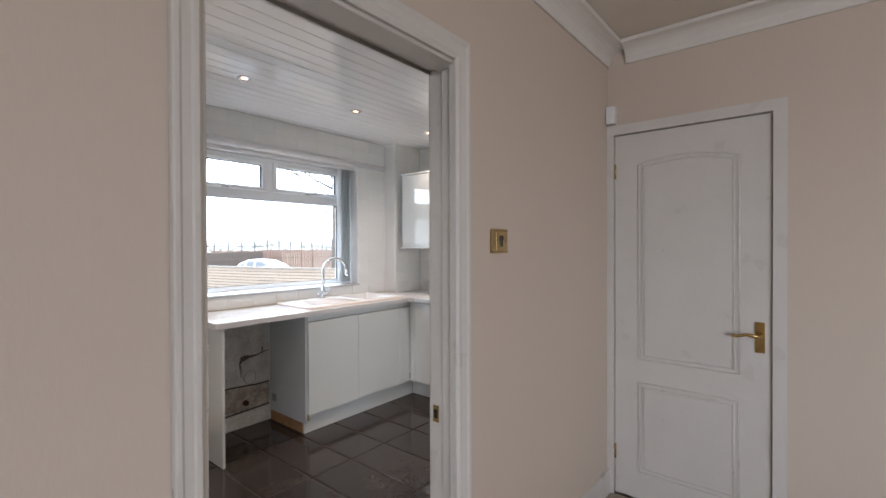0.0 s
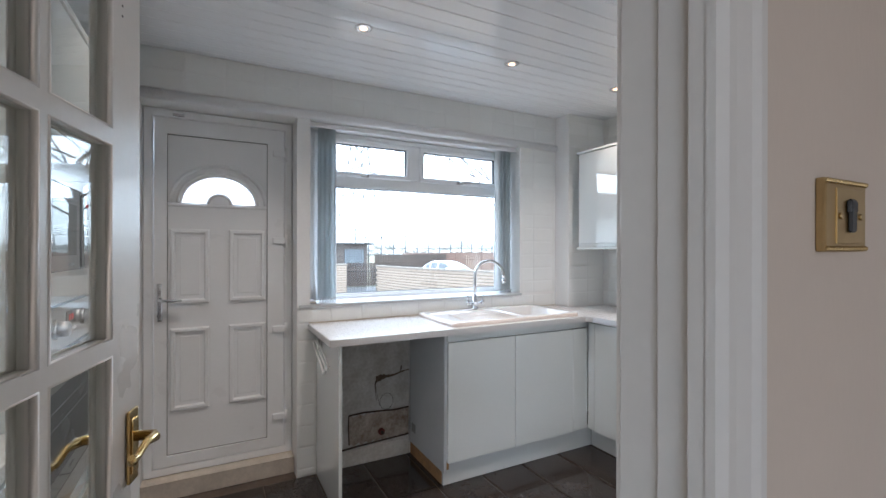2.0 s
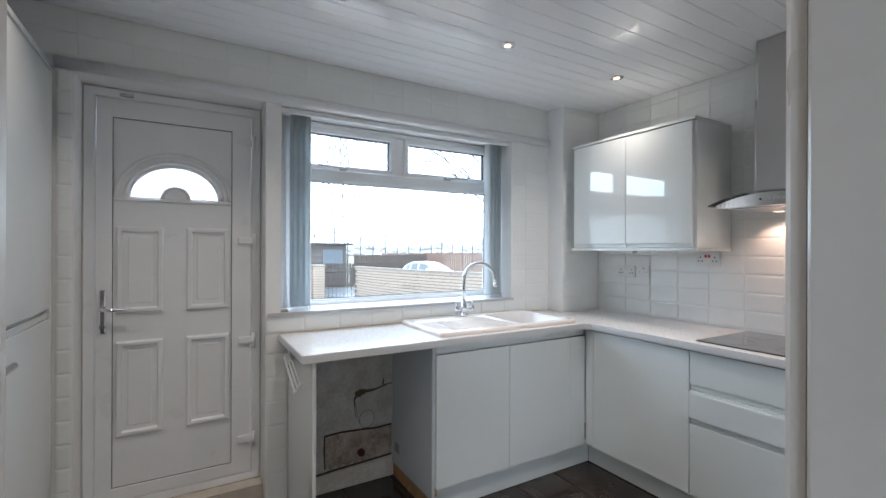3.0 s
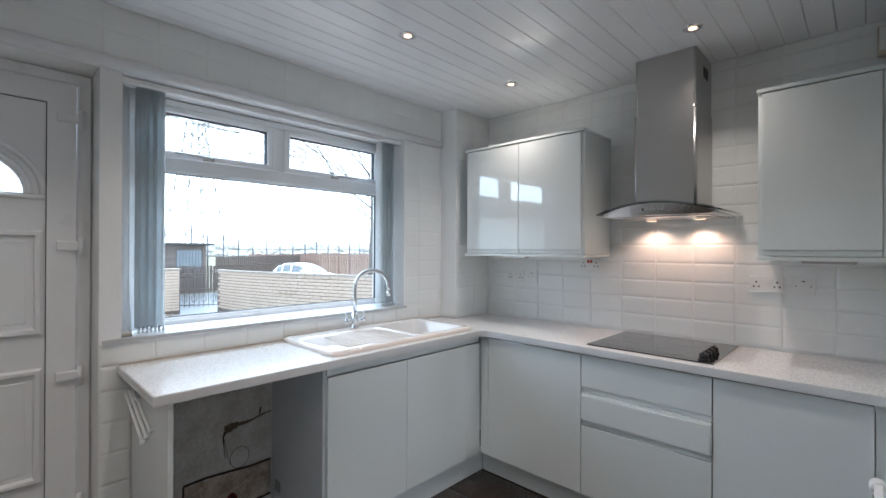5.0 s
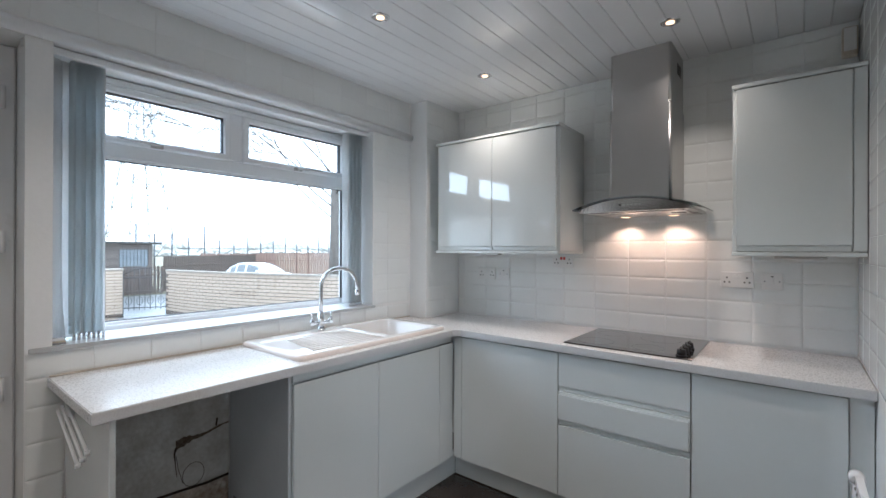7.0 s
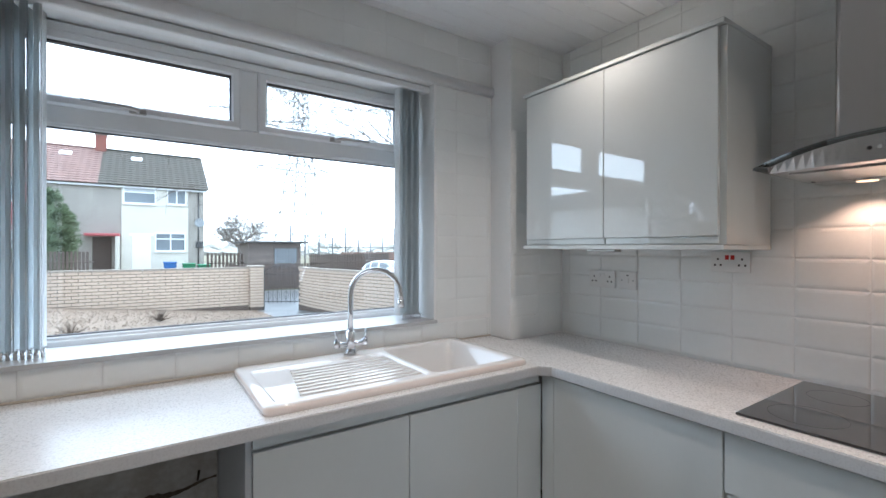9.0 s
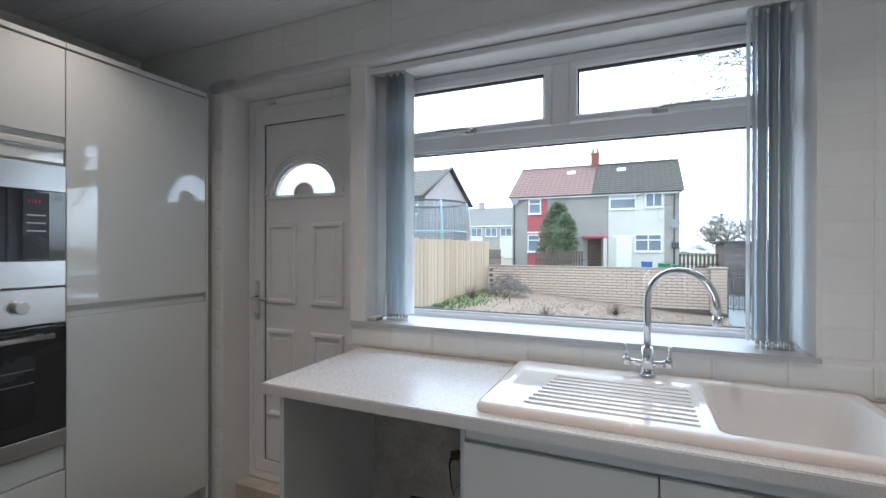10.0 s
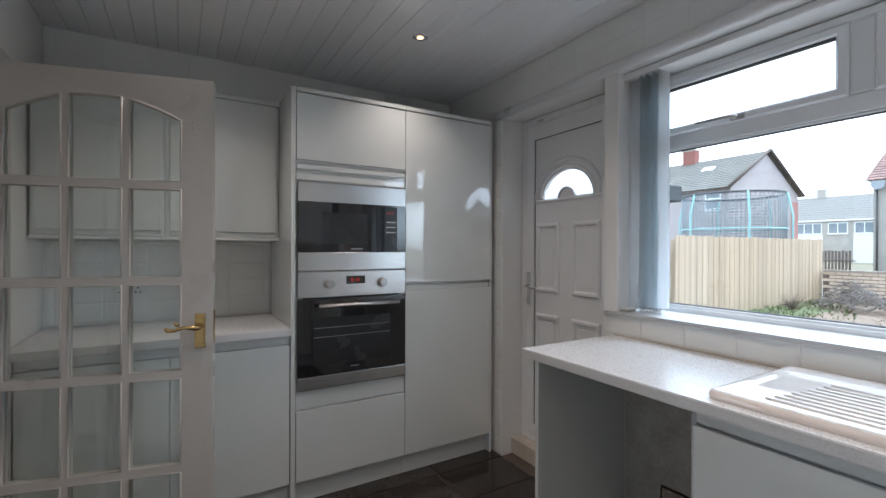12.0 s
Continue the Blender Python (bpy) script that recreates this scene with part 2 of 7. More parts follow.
IRON = mat("grey_iron", (0.085, 0.085, 0.09), 0.5, vary=0.15, metal=0.3)
GALV = mat("galvanised_steel", (0.33, 0.35, 0.37), 0.5, vary=0.1, metal=0.3)
CONIFER = mat("conifer_green", (0.20, 0.25, 0.14), 0.9, vary=0.4, scale=2.0, fine=14, other=(0.09, 0.125, 0.065))
BARK = mat("grey_brown_bark", (0.17, 0.145, 0.125), 0.95, vary=0.3, scale=8, bump=0.5)
TWIG = mat("grey_dry_twig", (0.25, 0.22, 0.20), 0.95, vary=0.3, scale=8)
CAR_WHITE = mat("white_car_paint", (0.78, 0.79, 0.80), 0.15, vary=0.01, coat=0.6)
BIN_GREEN = mat("green_bin_plastic", (0.02, 0.20, 0.09), 0.5, vary=0.1)
BIN_BLUE = mat("blue_bin_plastic", (0.03, 0.13, 0.40), 0.5, vary=0.1)
TEAL = mat("teal_foam_pole", (0.32, 0.52, 0.52), 0.6, vary=0.08)
NET = mat("dark_net_panel", (0.24, 0.26, 0.27), 0.9, vary=0.15, fine=90)
WHITE_BRICK = mat("white_painted_brick", (0.66, 0.66, 0.64), 0.7, vary=0.08, scale=6, bump=0.3)
# Dark glass with a lightened base: the sky's reflection is put into the colour.
CAR_GLASS = mat("sky_paled_car_glass", (0.16, 0.17, 0.18), 0.05, vary=0.05)
PYLON = mat("grey_pylon_steel", (0.45, 0.44, 0.43), 0.6, vary=0.08)
HEDGE = mat("bare_winter_scrub", (0.17, 0.13, 0.10), 0.95, vary=0.35, scale=3, fine=20)


# ---- mesh tools ----
CACHE = {}


def finish(bm, name, material, smooth=False):
    bmesh.ops.recalc_face_normals(bm, faces=bm.faces)
    me = bpy.data.meshes.new(name)
    bm.to_mesh(me)
    bm.free()
    for mm in material if isinstance(material, (list, tuple)) else [material]:
        me.materials.append(mm)
    if smooth:
        for p in me.polygons:
            p.use_smooth = True
    return me


def add_box(bm, x0, x1, y0, y1, z0, z1, slot=0):
    v = [bm.verts.new(p) for p in ((x0, y0, z0), (x1, y0, z0), (x1, y1, z0), (x0, y1, z0), (x0, y0, z1), (x1, y0, z1), (x1, y1, z1), (x0, y1, z1))]
    for f in ((0, 3, 2, 1), (4, 5, 6, 7), (0, 1, 5, 4), (1, 2, 6, 5), (2, 3, 7, 6), (3, 0, 4, 7)):
        bm.faces.new([v[i] for i in f]).material_index = slot


def box_mesh(sx, sy, sz, material, bevel=0.0, seg=1):
    key = ("box", round(sx, 4), round(sy, 4), round(sz, 4), material.name, bevel, seg)
    if key not in CACHE:
        bm = bmesh.new()
        add_box(bm, -sx / 2, sx / 2, -sy / 2, sy / 2, -sz / 2, sz / 2)
        if bevel:
            bmesh.ops.bevel(bm, geom=bm.edges[:], offset=min(bevel, 0.45 * min(sx, sy, sz)), segments=seg, affect='EDGES', profile=0.6)
        CACHE[key] = finish(bm, "block", material)
    return CACHE[key]


def put(ob, parent):
    if parent is not None:
        ob.parent = parent
        ob.location = ob.location - root_of(parent)
    return ob


def root_of(ob):
    p = Vector(ob.location)
    while ob.parent is not None:
        ob = ob.parent
        p = p + Vector(ob.location)
    return p


def box(name, x0, x1, y0, y1, z0, z1, material, bevel=0.0, parent=None, seg=1):
    ob = new(name, box_mesh(x1 - x0, y1 - y0, z1 - z0, material, bevel, seg))
    ob.location = ((x0 + x1) / 2, (y0 + y1) / 2, (z0 + z1) / 2)
    return put(ob, parent)


def solid(name, mesh, at, parent=None, rot=None):
    ob = new(name, mesh)
    ob.location = at
    if rot:
        ob.rotation_euler = [radians(a) for a in rot]
    return put(ob, parent)


def thing(name, at, label, category, group=""):
    ob = new(name)
    ob.empty_display_size = 0.05
    ob.location = at
    return tagged(ob, label, category, group)


def cyl_mesh(r, h, material, seg=20, axis='z', r2=None, bevel=0.0):
    key = ("cyl", round(r, 4), round(h, 4), material.name, seg, axis, r2, bevel)
    if key not in CACHE:
        bm = bmesh.new()
        bmesh.ops.create_cone(bm, cap_ends=True, segments=seg, radius1=r, radius2=r if r2 is None else r2, depth=h)
        if bevel:
            bmesh.ops.bevel(bm, geom=[e for e in bm.edges if abs(e.verts[0].co.z - e.verts[1].co.z) < 1e-6], offset=bevel, segments=2, affect='EDGES')
        if axis == 'x':
            bmesh.ops.rotate(bm, verts=bm.verts, matrix=Matrix.Rotation(radians(90), 3, 'Y'))
        if axis == 'y':
            bmesh.ops.rotate(bm, verts=bm.verts, matrix=Matrix.Rotation(radians(90), 3, 'X'))
        me = finish(bm, "round", material)
        for p in me.polygons:
            p.use_smooth = len(p.vertices) == 4
        CACHE[key] = me
    return CACHE[key]


def add_tube(bm, pts, radii, seg=8, slot=0, closed=False):
    pts = [Vector(p) for p in pts]
    if not isinstance(radii, (list, tuple)):
        radii = [radii] * len(pts)
    rings, side = [], None
    for i, p in enumerate(pts):
        a, b = pts[(i - 1) % len(pts)] if closed or i else p, pts[(i + 1) % len(pts)] if closed or i < len(pts) - 1 else p
        d = (b - a).normalized()
        if side is None:
            side = d.orthogonal().normalized()
        side = (side - d * side.dot(d)).normalized()
        up = d.cross(side)
        rings.append([bm.verts.new(p + (side * math.cos(2 * math.pi * k / seg) + up * math.sin(2 * math.pi * k / seg)) * radii[i]) for k in range(seg)])
    pairs = list(zip(rings, rings[1:])) + ([(rings[-1], rings[0])] if closed else [])
    for r0, r1 in pairs:
        for k in range(seg):
            f = bm.faces.new((r0[k], r0[(k + 1) % seg], r1[(k + 1) % seg], r1[k]))
            f.smooth, f.material_index = True, slot
    if not closed:
        bm.faces.new(rings[0][::-1]).material_index = slot
        bm.faces.new(rings[-1]).material_index = slot


def tube(name, pts, radii, material, parent=None, seg=8, closed=False):
    bm = bmesh.new()
    c = sum((Vector(p) for p in pts), Vector()) / len(pts)
    add_tube(bm, [Vector(p) - c for p in pts], radii, seg, 0, closed)
    return solid(name, finish(bm, name, material), c, parent)


def plate_mesh(outer, holes, depth, material, plane='xz'):
    """A flat plate from a 2D outline with holes, depth thick along the third axis (centred)."""
    bm = bmesh.new()
    edges = []
    for loop in [outer, *holes]:
        vs = [bm.verts.new((a, 0, b)) for a, b in loop]
        edges += [bm.edges.new((vs[i], vs[(i + 1) % len(vs)])) for i in range(len(vs))]
    bmesh.ops.triangle_fill(bm, use_beauty=True, use_dissolve=False, edges=edges)
    front = bm.faces[:]
    r = bmesh.ops.extrude_face_region(bm, geom=front)
    bmesh.ops.translate(bm, vec=(0, depth, 0), verts=[g for g in r["geom"] if isinstance(g, bmesh.types.BMVert)])
    bmesh.ops.translate(bm, vec=(0, -depth / 2, 0), verts=bm.verts)
    if plane == 'yz':
        bmesh.ops.rotate(bm, verts=bm.verts, matrix=Matrix.Rotation(radians(90), 3, 'Z'))
    if plane == 'xy':
        bmesh.ops.rotate(bm, verts=bm.verts, matrix=Matrix.Rotation(radians(-90), 3, 'X'))
    return finish(bm, "plate", material)


def rect(x0, x1, z0, z1):
    return [(x0, z0), (x1, z0), (x1, z1), (x0, z1)]


def boxes_mesh(name, material, items):
    bm = bmesh.new()
    for it in items:
        add_box(bm, *it)
    return finish(bm, name, material)


def structure(name, label, material, items):
    """One piece of the setting from butted blocks, its origin at the first block's base."""
    x0, x1, y0, y1, z0, z1 = items[0][:6]
    c = Vector(((x0 + x1) / 2, (y0 + y1) / 2, z0))
    moved = [(i[0] - c.x, i[1] - c.x, i[2] - c.y, i[3] - c.y, i[4] - c.z, i[5] - c.z, *i[6:]) for i in items]
    return tagged(solid(name, boxes_mesh(name, material, moved), c), label, kind="structure")


def bar_frame(name, x0, x1, y0, y1, z0, z1, w, material, parent, bevel=0.004):
    """Four bars round a rectangle in x and z, mitre-free, as one part."""
    bm = bmesh.new()
    cx, cy, cz = (x0 + x1) / 2, (y0 + y1) / 2, (z0 + z1) / 2
    hx, hy, hz = (x1 - x0) / 2, (y1 - y0) / 2, (z1 - z0) / 2
    outer, inner = [(-hx, -hz), (hx, -hz), (hx, hz), (-hx, hz)], [(-hx + w, -hz + w), (hx - w, -hz + w), (hx - w, hz - w), (-hx + w, hz - w)]
    lip = min(0.008, w * 0.3)
    rows = [[bm.verts.new((a, yy, b)) for a, b in loop] for loop, yy in (
        (outer, hy), (outer, -hy + lip), ([(a * (1 - lip / hx), b * (1 - lip / hz)) for a, b in outer], -hy),
        ([(a * (1 + lip / hx), b * (1 + lip / hz)) for a, b in inner], -hy), (inner, -hy + lip), (inner, hy))]
    for r0, r1 in zip(rows, rows[1:] + rows[:1]):
        for k in range(4):
            bm.faces.new((r0[k], r0[(k + 1) % 4], r1[(k + 1) % 4], r1[k]))
    return solid(name, finish(bm, name, material), (cx, cy, cz), parent)


# ---- the large structure ----
CEIL = 2.525
NY, EX, WX, SY = 3.718, 3.968, -0.038, 1.257
structure("wall_north", "white kitchen wall with window and back door openings", PLASTER, [
    (-0.2, 0.65, NY, 4.05, -0.15, 2.7), (0.65, 1.475, NY, 4.05, 2.245, 2.7), (1.475, 1.555, NY, 4.05, -0.15, 2.7),
    (1.555, 3.2, NY, 4.05, -0.15, 1.058), (1.555, 3.2, NY, 4.05, 2.25, 2.7), (3.2, 4.1, NY, 4.05, -0.15, 2.7)])
structure("wall_east", "white tiled kitchen wall behind the hob", GROUT, [(EX, 4.1, 1.123, NY, -0.15, 2.7)])
structure("wall_west", "white kitchen wall behind the tall units", GROUT, [(-0.2, WX, 1.257, NY, -0.15, 2.7)])
structure("wall_south", "wall between living room and kitchen with a doorway", [WALLPAPER, GROUT], [
    (-2.0, 0.615, 1.123, 1.19, -0.15, 2.75), (0.615, 1.49, 1.123, 1.19, 2.10, 2.75), (1.49, 3.968, 1.123, 1.19, -0.15, 2.75),
    (-2.0, 0.615, 1.19, SY, -0.15, 2.75, 1), (0.615, 1.49, 1.19, SY, 2.10, 2.75, 1), (1.49, 3.968, 1.19, SY, -0.15, 2.75, 1)])
structure("corner_boxing", "white tiled pipe boxing in the kitchen corner", PLASTER, [(3.57, EX, 3.563, NY, 0.958, CEIL)])
structure("living_wall_east", "beige papered living room wall with a door", WALLPAPER, [
    (2.92, 3.05, 1.107, 1.123, -0.15, 2.75), (2.92, 3.05, 0.315, 1.107, 2.11, 2.75), (2.92, 3.05, -4.7, 0.315, -0.15, 2.75), (3.01, 3.05, 0.315, 1.107, -0.15, 2.11)])
# Unseen wall; its opening is added to go with the living room lamp.
structure("living_wall_west", "beige papered living room wall with an added unseen opening", WALLPAPER, [
    (-2.15, -2.0, -1.45, 1.257, -0.15, 2.75), (-2.15, -2.0, -3.75, -1.45, -0.15, 0.85), (-2.15, -2.0, -3.75, -1.45, 2.25, 2.75), (-2.15, -2.0, -4.7, -3.75, -0.15, 2.75)])
structure("living_wall_south", "beige papered living room wall", WALLPAPER, [(-2.15, 3.05, -4.85, -4.7, -0.15, 2.75)])
structure("living_floor", "beige carpet in the living room", CARPET, [(-2.0, 2.92, -4.7, 1.19, -0.15, -0.002)])
structure("living_ceiling", "cream textured living room ceiling", CEIL_PAINT, [(-2.0, 2.92, -4.7, 1.123, 2.60, 2.72)])
structure("house_roof_slab", "roof slab over the rooms", PLASTER, [(-2.15, 4.1, -4.85, 4.0, 2.75, 2.9)])


def ceiling_planks():
    """Tongue-and-groove plastic planks running east to west with open V joints."""
    bm = bmesh.new()
    pitch, g, d = 0.100, 0.0035, 0.0045
    y, rows = 1.257, []
    prof = []
    while y < NY:
        y1 = min(y + pitch, NY)
        prof += [(y, CEIL + d), (y + g, CEIL), ((y + y1) / 2, CEIL - 0.0004), (y1 - g, CEIL)]
        y = y1
    prof.append((NY, CEIL + d))
    for xx in (WX, 2.02, EX):
        rows.append([bm.verts.new((xx, a, b)) for a, b in prof])
    for r0, r1 in zip(rows, rows[1:]):
        for i in range(len(prof) - 1):
            bm.faces.new((r0[i], r1[i], r1[i + 1], r0[i + 1]))
    add_box(bm, WX, EX, 1.257, NY, CEIL + 0.012, CEIL + 0.1)
    return tagged(solid("ceiling", finish(bm, "ceiling", PLANK), (0, 0, 0)), "glossy white plastic plank ceiling", kind="structure")


ceiling_planks()
structure("floor", "dark brown tiled kitchen floor", FLOOR_GROUT, [(WX, EX, 1.19, NY, -0.15, -0.006), (0.65, 1.475, NY, 4.05, -0.15, -0.006)])


def coving(name, a, b, turn):
    """Plaster coving swept along a wall: a = start, b = length, turn about z."""
    bm = bmesh.new()
    prof = [(0, 0), (0.010, 0), (0.014, 0.012)] + [(0.014 + 0.085 * (1 - math.cos(t)), 0.012 + 0.075 * math.sin(t)) for t in [i * math.pi / 12 for i in range(1, 7)]] + [(0.105, 0.095), (0.105, 0.105), (0, 0.105)]
    r0 = [bm.verts.new((0, -u, v)) for u, v in prof]
    r1 = [bm.verts.new((b, -u, v)) for u, v in prof]
    for i in range(len(prof)):
        j = (i + 1) % len(prof)
        bm.faces.new((r0[i], r1[i], r1[j], r0[j]))
    bm.faces.new(r0)
    bm.faces.new(r1[::-1])
    ob = solid(name, finish(bm, name, mat_coving()), a, None, (0, 0, turn))
    return tagged(ob, "white plaster coving under the ceiling", kind="structure")


def mat_coving():
    if "coving" not in CACHE:
        CACHE["coving"] = mat("white_plaster_coving", (0.74, 0.71, 0.67), 0.6, vary=0.04, bump=0.1)
    return CACHE["coving"]


coving("trim_coving_north", (-2.0, 1.121, 2.492), 4.92, 0)
coving("trim_coving_east", (2.918, 1.0165, 2.492), 5.7, -90)


def skirting():
    structure("baseboard", "white painted skirting board", GLOSS_WHITE, [
        (-2.0, 0.575, 1.104, 1.121, 0, 0.14), (1.515, 2.918, 1.104, 1.121, 0, 0.14)])


skirting()


# doorway lining, stops and architraves
def doorway_trim():
    x0, x1, top = 0.655, 1.475, 2.075
    bm = bmesh.new()
    for a, b, z0, z1 in ((0.615, x0, 0, top), (x1, 1.49, 0, top), (0.615, 1.49, top, 2.10)):
        add_box(bm, a, b, 1.120, 1.262, z0, z1)
    for a, b, c, e, z0, z1 in ((x0, x0 + 0.012, 1.168, 1.212, 0, top - 0.02), (x1 - 0.018, x1, 1.147, 1.195, 0, top - 0.02), (x1 - 0.043, x1, 1.1185, 1.142, 0, top - 0.02), (x0, x1, 1.1235, 1.212, top - 0.02, top)):
        add_box(bm, a, b, c, e, z0, z1)
    bmesh.ops.bevel(bm, geom=bm.edges[:], offset=0.003, segments=1, affect='EDGES')
    tagged(solid("trim_door_lining", finish(bm, "lining", GLOSS_WHITE), (0, 0, 0)), "white gloss door lining with stops", kind="structure")
    # moulded architrave, both faces
    prof = [(0, 0), (0, 0.010), (0.010, 0.017), (0.022, 0.017), (0.027, 0.013), (0.050, 0.016), (0.058, 0.021), (0.068, 0.021), (0.072, 0.016), (0.072, 0)]
    for y, s, name in ((1.120, -1, "trim_architrave_living"), (1.266, 1, "trim_architrave_kitchen")):
        bm = bmesh.new()
        k, kl, wl = (0.046, -0.012, 0.75) if s < 0 else (-0.012, -0.004, 1)
        path = [(x0 + kl, 0, -wl, 0), (x0 + kl, top - 0.01, -wl, 1), (x1 - k, top - 0.01, 1, 1), (x1 - k, 0, 1, 0)]
        rows = [[bm.verts.new((px + dx * u, y + s * v, pz + dz * u)) for u, v in prof] for px, pz, dx, dz in path]
        for r0, r1 in zip(rows, rows[1:]):
            for i in range(len(prof) - 1):
                bm.faces.new((r0[i], r1[i], r1[i + 1], r0[i + 1]))
        tagged(solid(name, finish(bm, name, GLOSS_WHITE), (0, 0, 0)), "white gloss moulded door architrave", kind="structure")


doorway_trim()


def strike():
    t = thing("strike_plate", (1.4725, 1.235, 0.86), "worn brass strike plate in the door lining", "strike plate")
    box("plate", 1.4715, 1.474, 1.222, 1.248, 0.83, 0.89, BRASS, 0.0005, t)
    box("keeper_hole", 1.4705, 1.4725, 1.228, 1.242, 0.845, 0.875, BLACK, 0, t)


strike()
# lintel trim, sill, threshold
def lintel_trim():
    """Rounded plastic bead along the lower edge of the tiled lintel, from the tall units to the corner."""
    bm = bmesh.new()
    prof = [(3.717, 2.300), (3.708, 2.300), (3.698, 2.296), (3.692, 2.288), (3.690, 2.276), (3.691, 2.264), (3.696, 2.254), (3.704, 2.248), (3.717, 2.2465)]
    r0, r1 = ([bm.verts.new((x - 2.0735, y - 3.7, z - 2.27)) for y, z in prof] for x in (0.58, 3.567))
    for i in range(len(prof) - 1):
        bm.faces.new((r0[i], r1[i], r1[i + 1], r0[i + 1])).smooth = True
    bm.faces.new(r0)
    bm.faces.new(r1[::-1])
    tagged(solid("trim_lintel", finish(bm, "trim_lintel", PVC), (2.0735, 3.7, 2.27)), "white rounded bead below the tiled lintel", kind="structure")


lintel_trim()
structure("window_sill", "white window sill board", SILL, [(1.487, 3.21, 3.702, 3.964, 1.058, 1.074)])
structure("door_threshold", "worn cream painted threshold board", CREAM, [(0.652, 1.473, 3.80, 3.90, 0, 0.10)])


# ---- window and back door ----
def kitchen_window():
    w = tagged(new("window_1"), "white plastic window with two top vents", kind="structure")
    w.location = (2.375, 3.96, 1.075)
    y0, y1 = 3.965, 4.025
    bar_frame("frame", 1.558, 3.197, y0, y1, 1.060, 2.247, 0.04, PVC, w)
    box("transom", 1.600, 3.155, y0 + 0.002, y1, 1.876, 1.945, PVC, 0.004, w)
    box("mullion", 2.352, 2.426, y0 + 0.001, y1, 1.946, 2.206, PVC, 0.004, w)
    for a, b in ((1.596, 2.355), (2.423, 3.159)):
        s = bar_frame("vent_sash", a + 0.002, b - 0.002, y0 - 0.012, y1 - 0.01, 1.942, 2.211, 0.036, PVC, w)
        bar_frame("vent_seal", a + 0.037, b - 0.037, y0 + 0.004, y0 + 0.03, 1.977, 2.176, 0.006, RUBBER, w)
        g = box("pane", a + 0.036, b - 0.036, y0 + 0.02, y0 + 0.024, 1.978, 2.175, GLASS, 0, w)
        g.visible_shadow = False
        cx = (a + b) / 2
        s = -1 if cx < 2.4 else 1
        fx = 1.985 if cx < 2.4 else 2.775
        tube("vent_handle", [(fx, y0 - 0.014, 1.955), (fx, y0 - 0.040, 1.956), (fx + s * 0.02, y0 - 0.046, 1.958), (fx + s * 0.07, y0 - 0.042, 1.962), (fx + s * 0.17, y0 - 0.036, 1.966)], [0.009, 0.009, 0.009, 0.007, 0.005], STEEL, w, 10)
        box("handle_foot", fx - 0.028, fx + 0.028, y0 - 0.024, y0 - 0.011, 1.944, 1.966, STEEL, 0.004, w, 2)
    bar_frame("bead", 1.599, 3.156, y0 + 0.006, y0 + 0.03, 1.098, 1.877, 0.012, PVC, w)
    bar_frame("seal", 1.609, 3.146, y0 + 0.010, y0 + 0.03, 1.108, 1.867, 0.006, RUBBER, w)
    g = box("pane", 1.611, 3.144, y0 + 0.02, y0 + 0.024, 1.110, 1.865, GLASS, 0, w)
    g.visible_shadow = False


kitchen_window()


def arc(cx, cz, rx, rz, a0=0.0, a1=180.0, n=18):
    return [(cx + rx * math.cos(radians(a0 + (a1 - a0) * i / n)), cz + rz * math.sin(radians(a0 + (a1 - a0) * i / n))) for i in range(n + 1)]


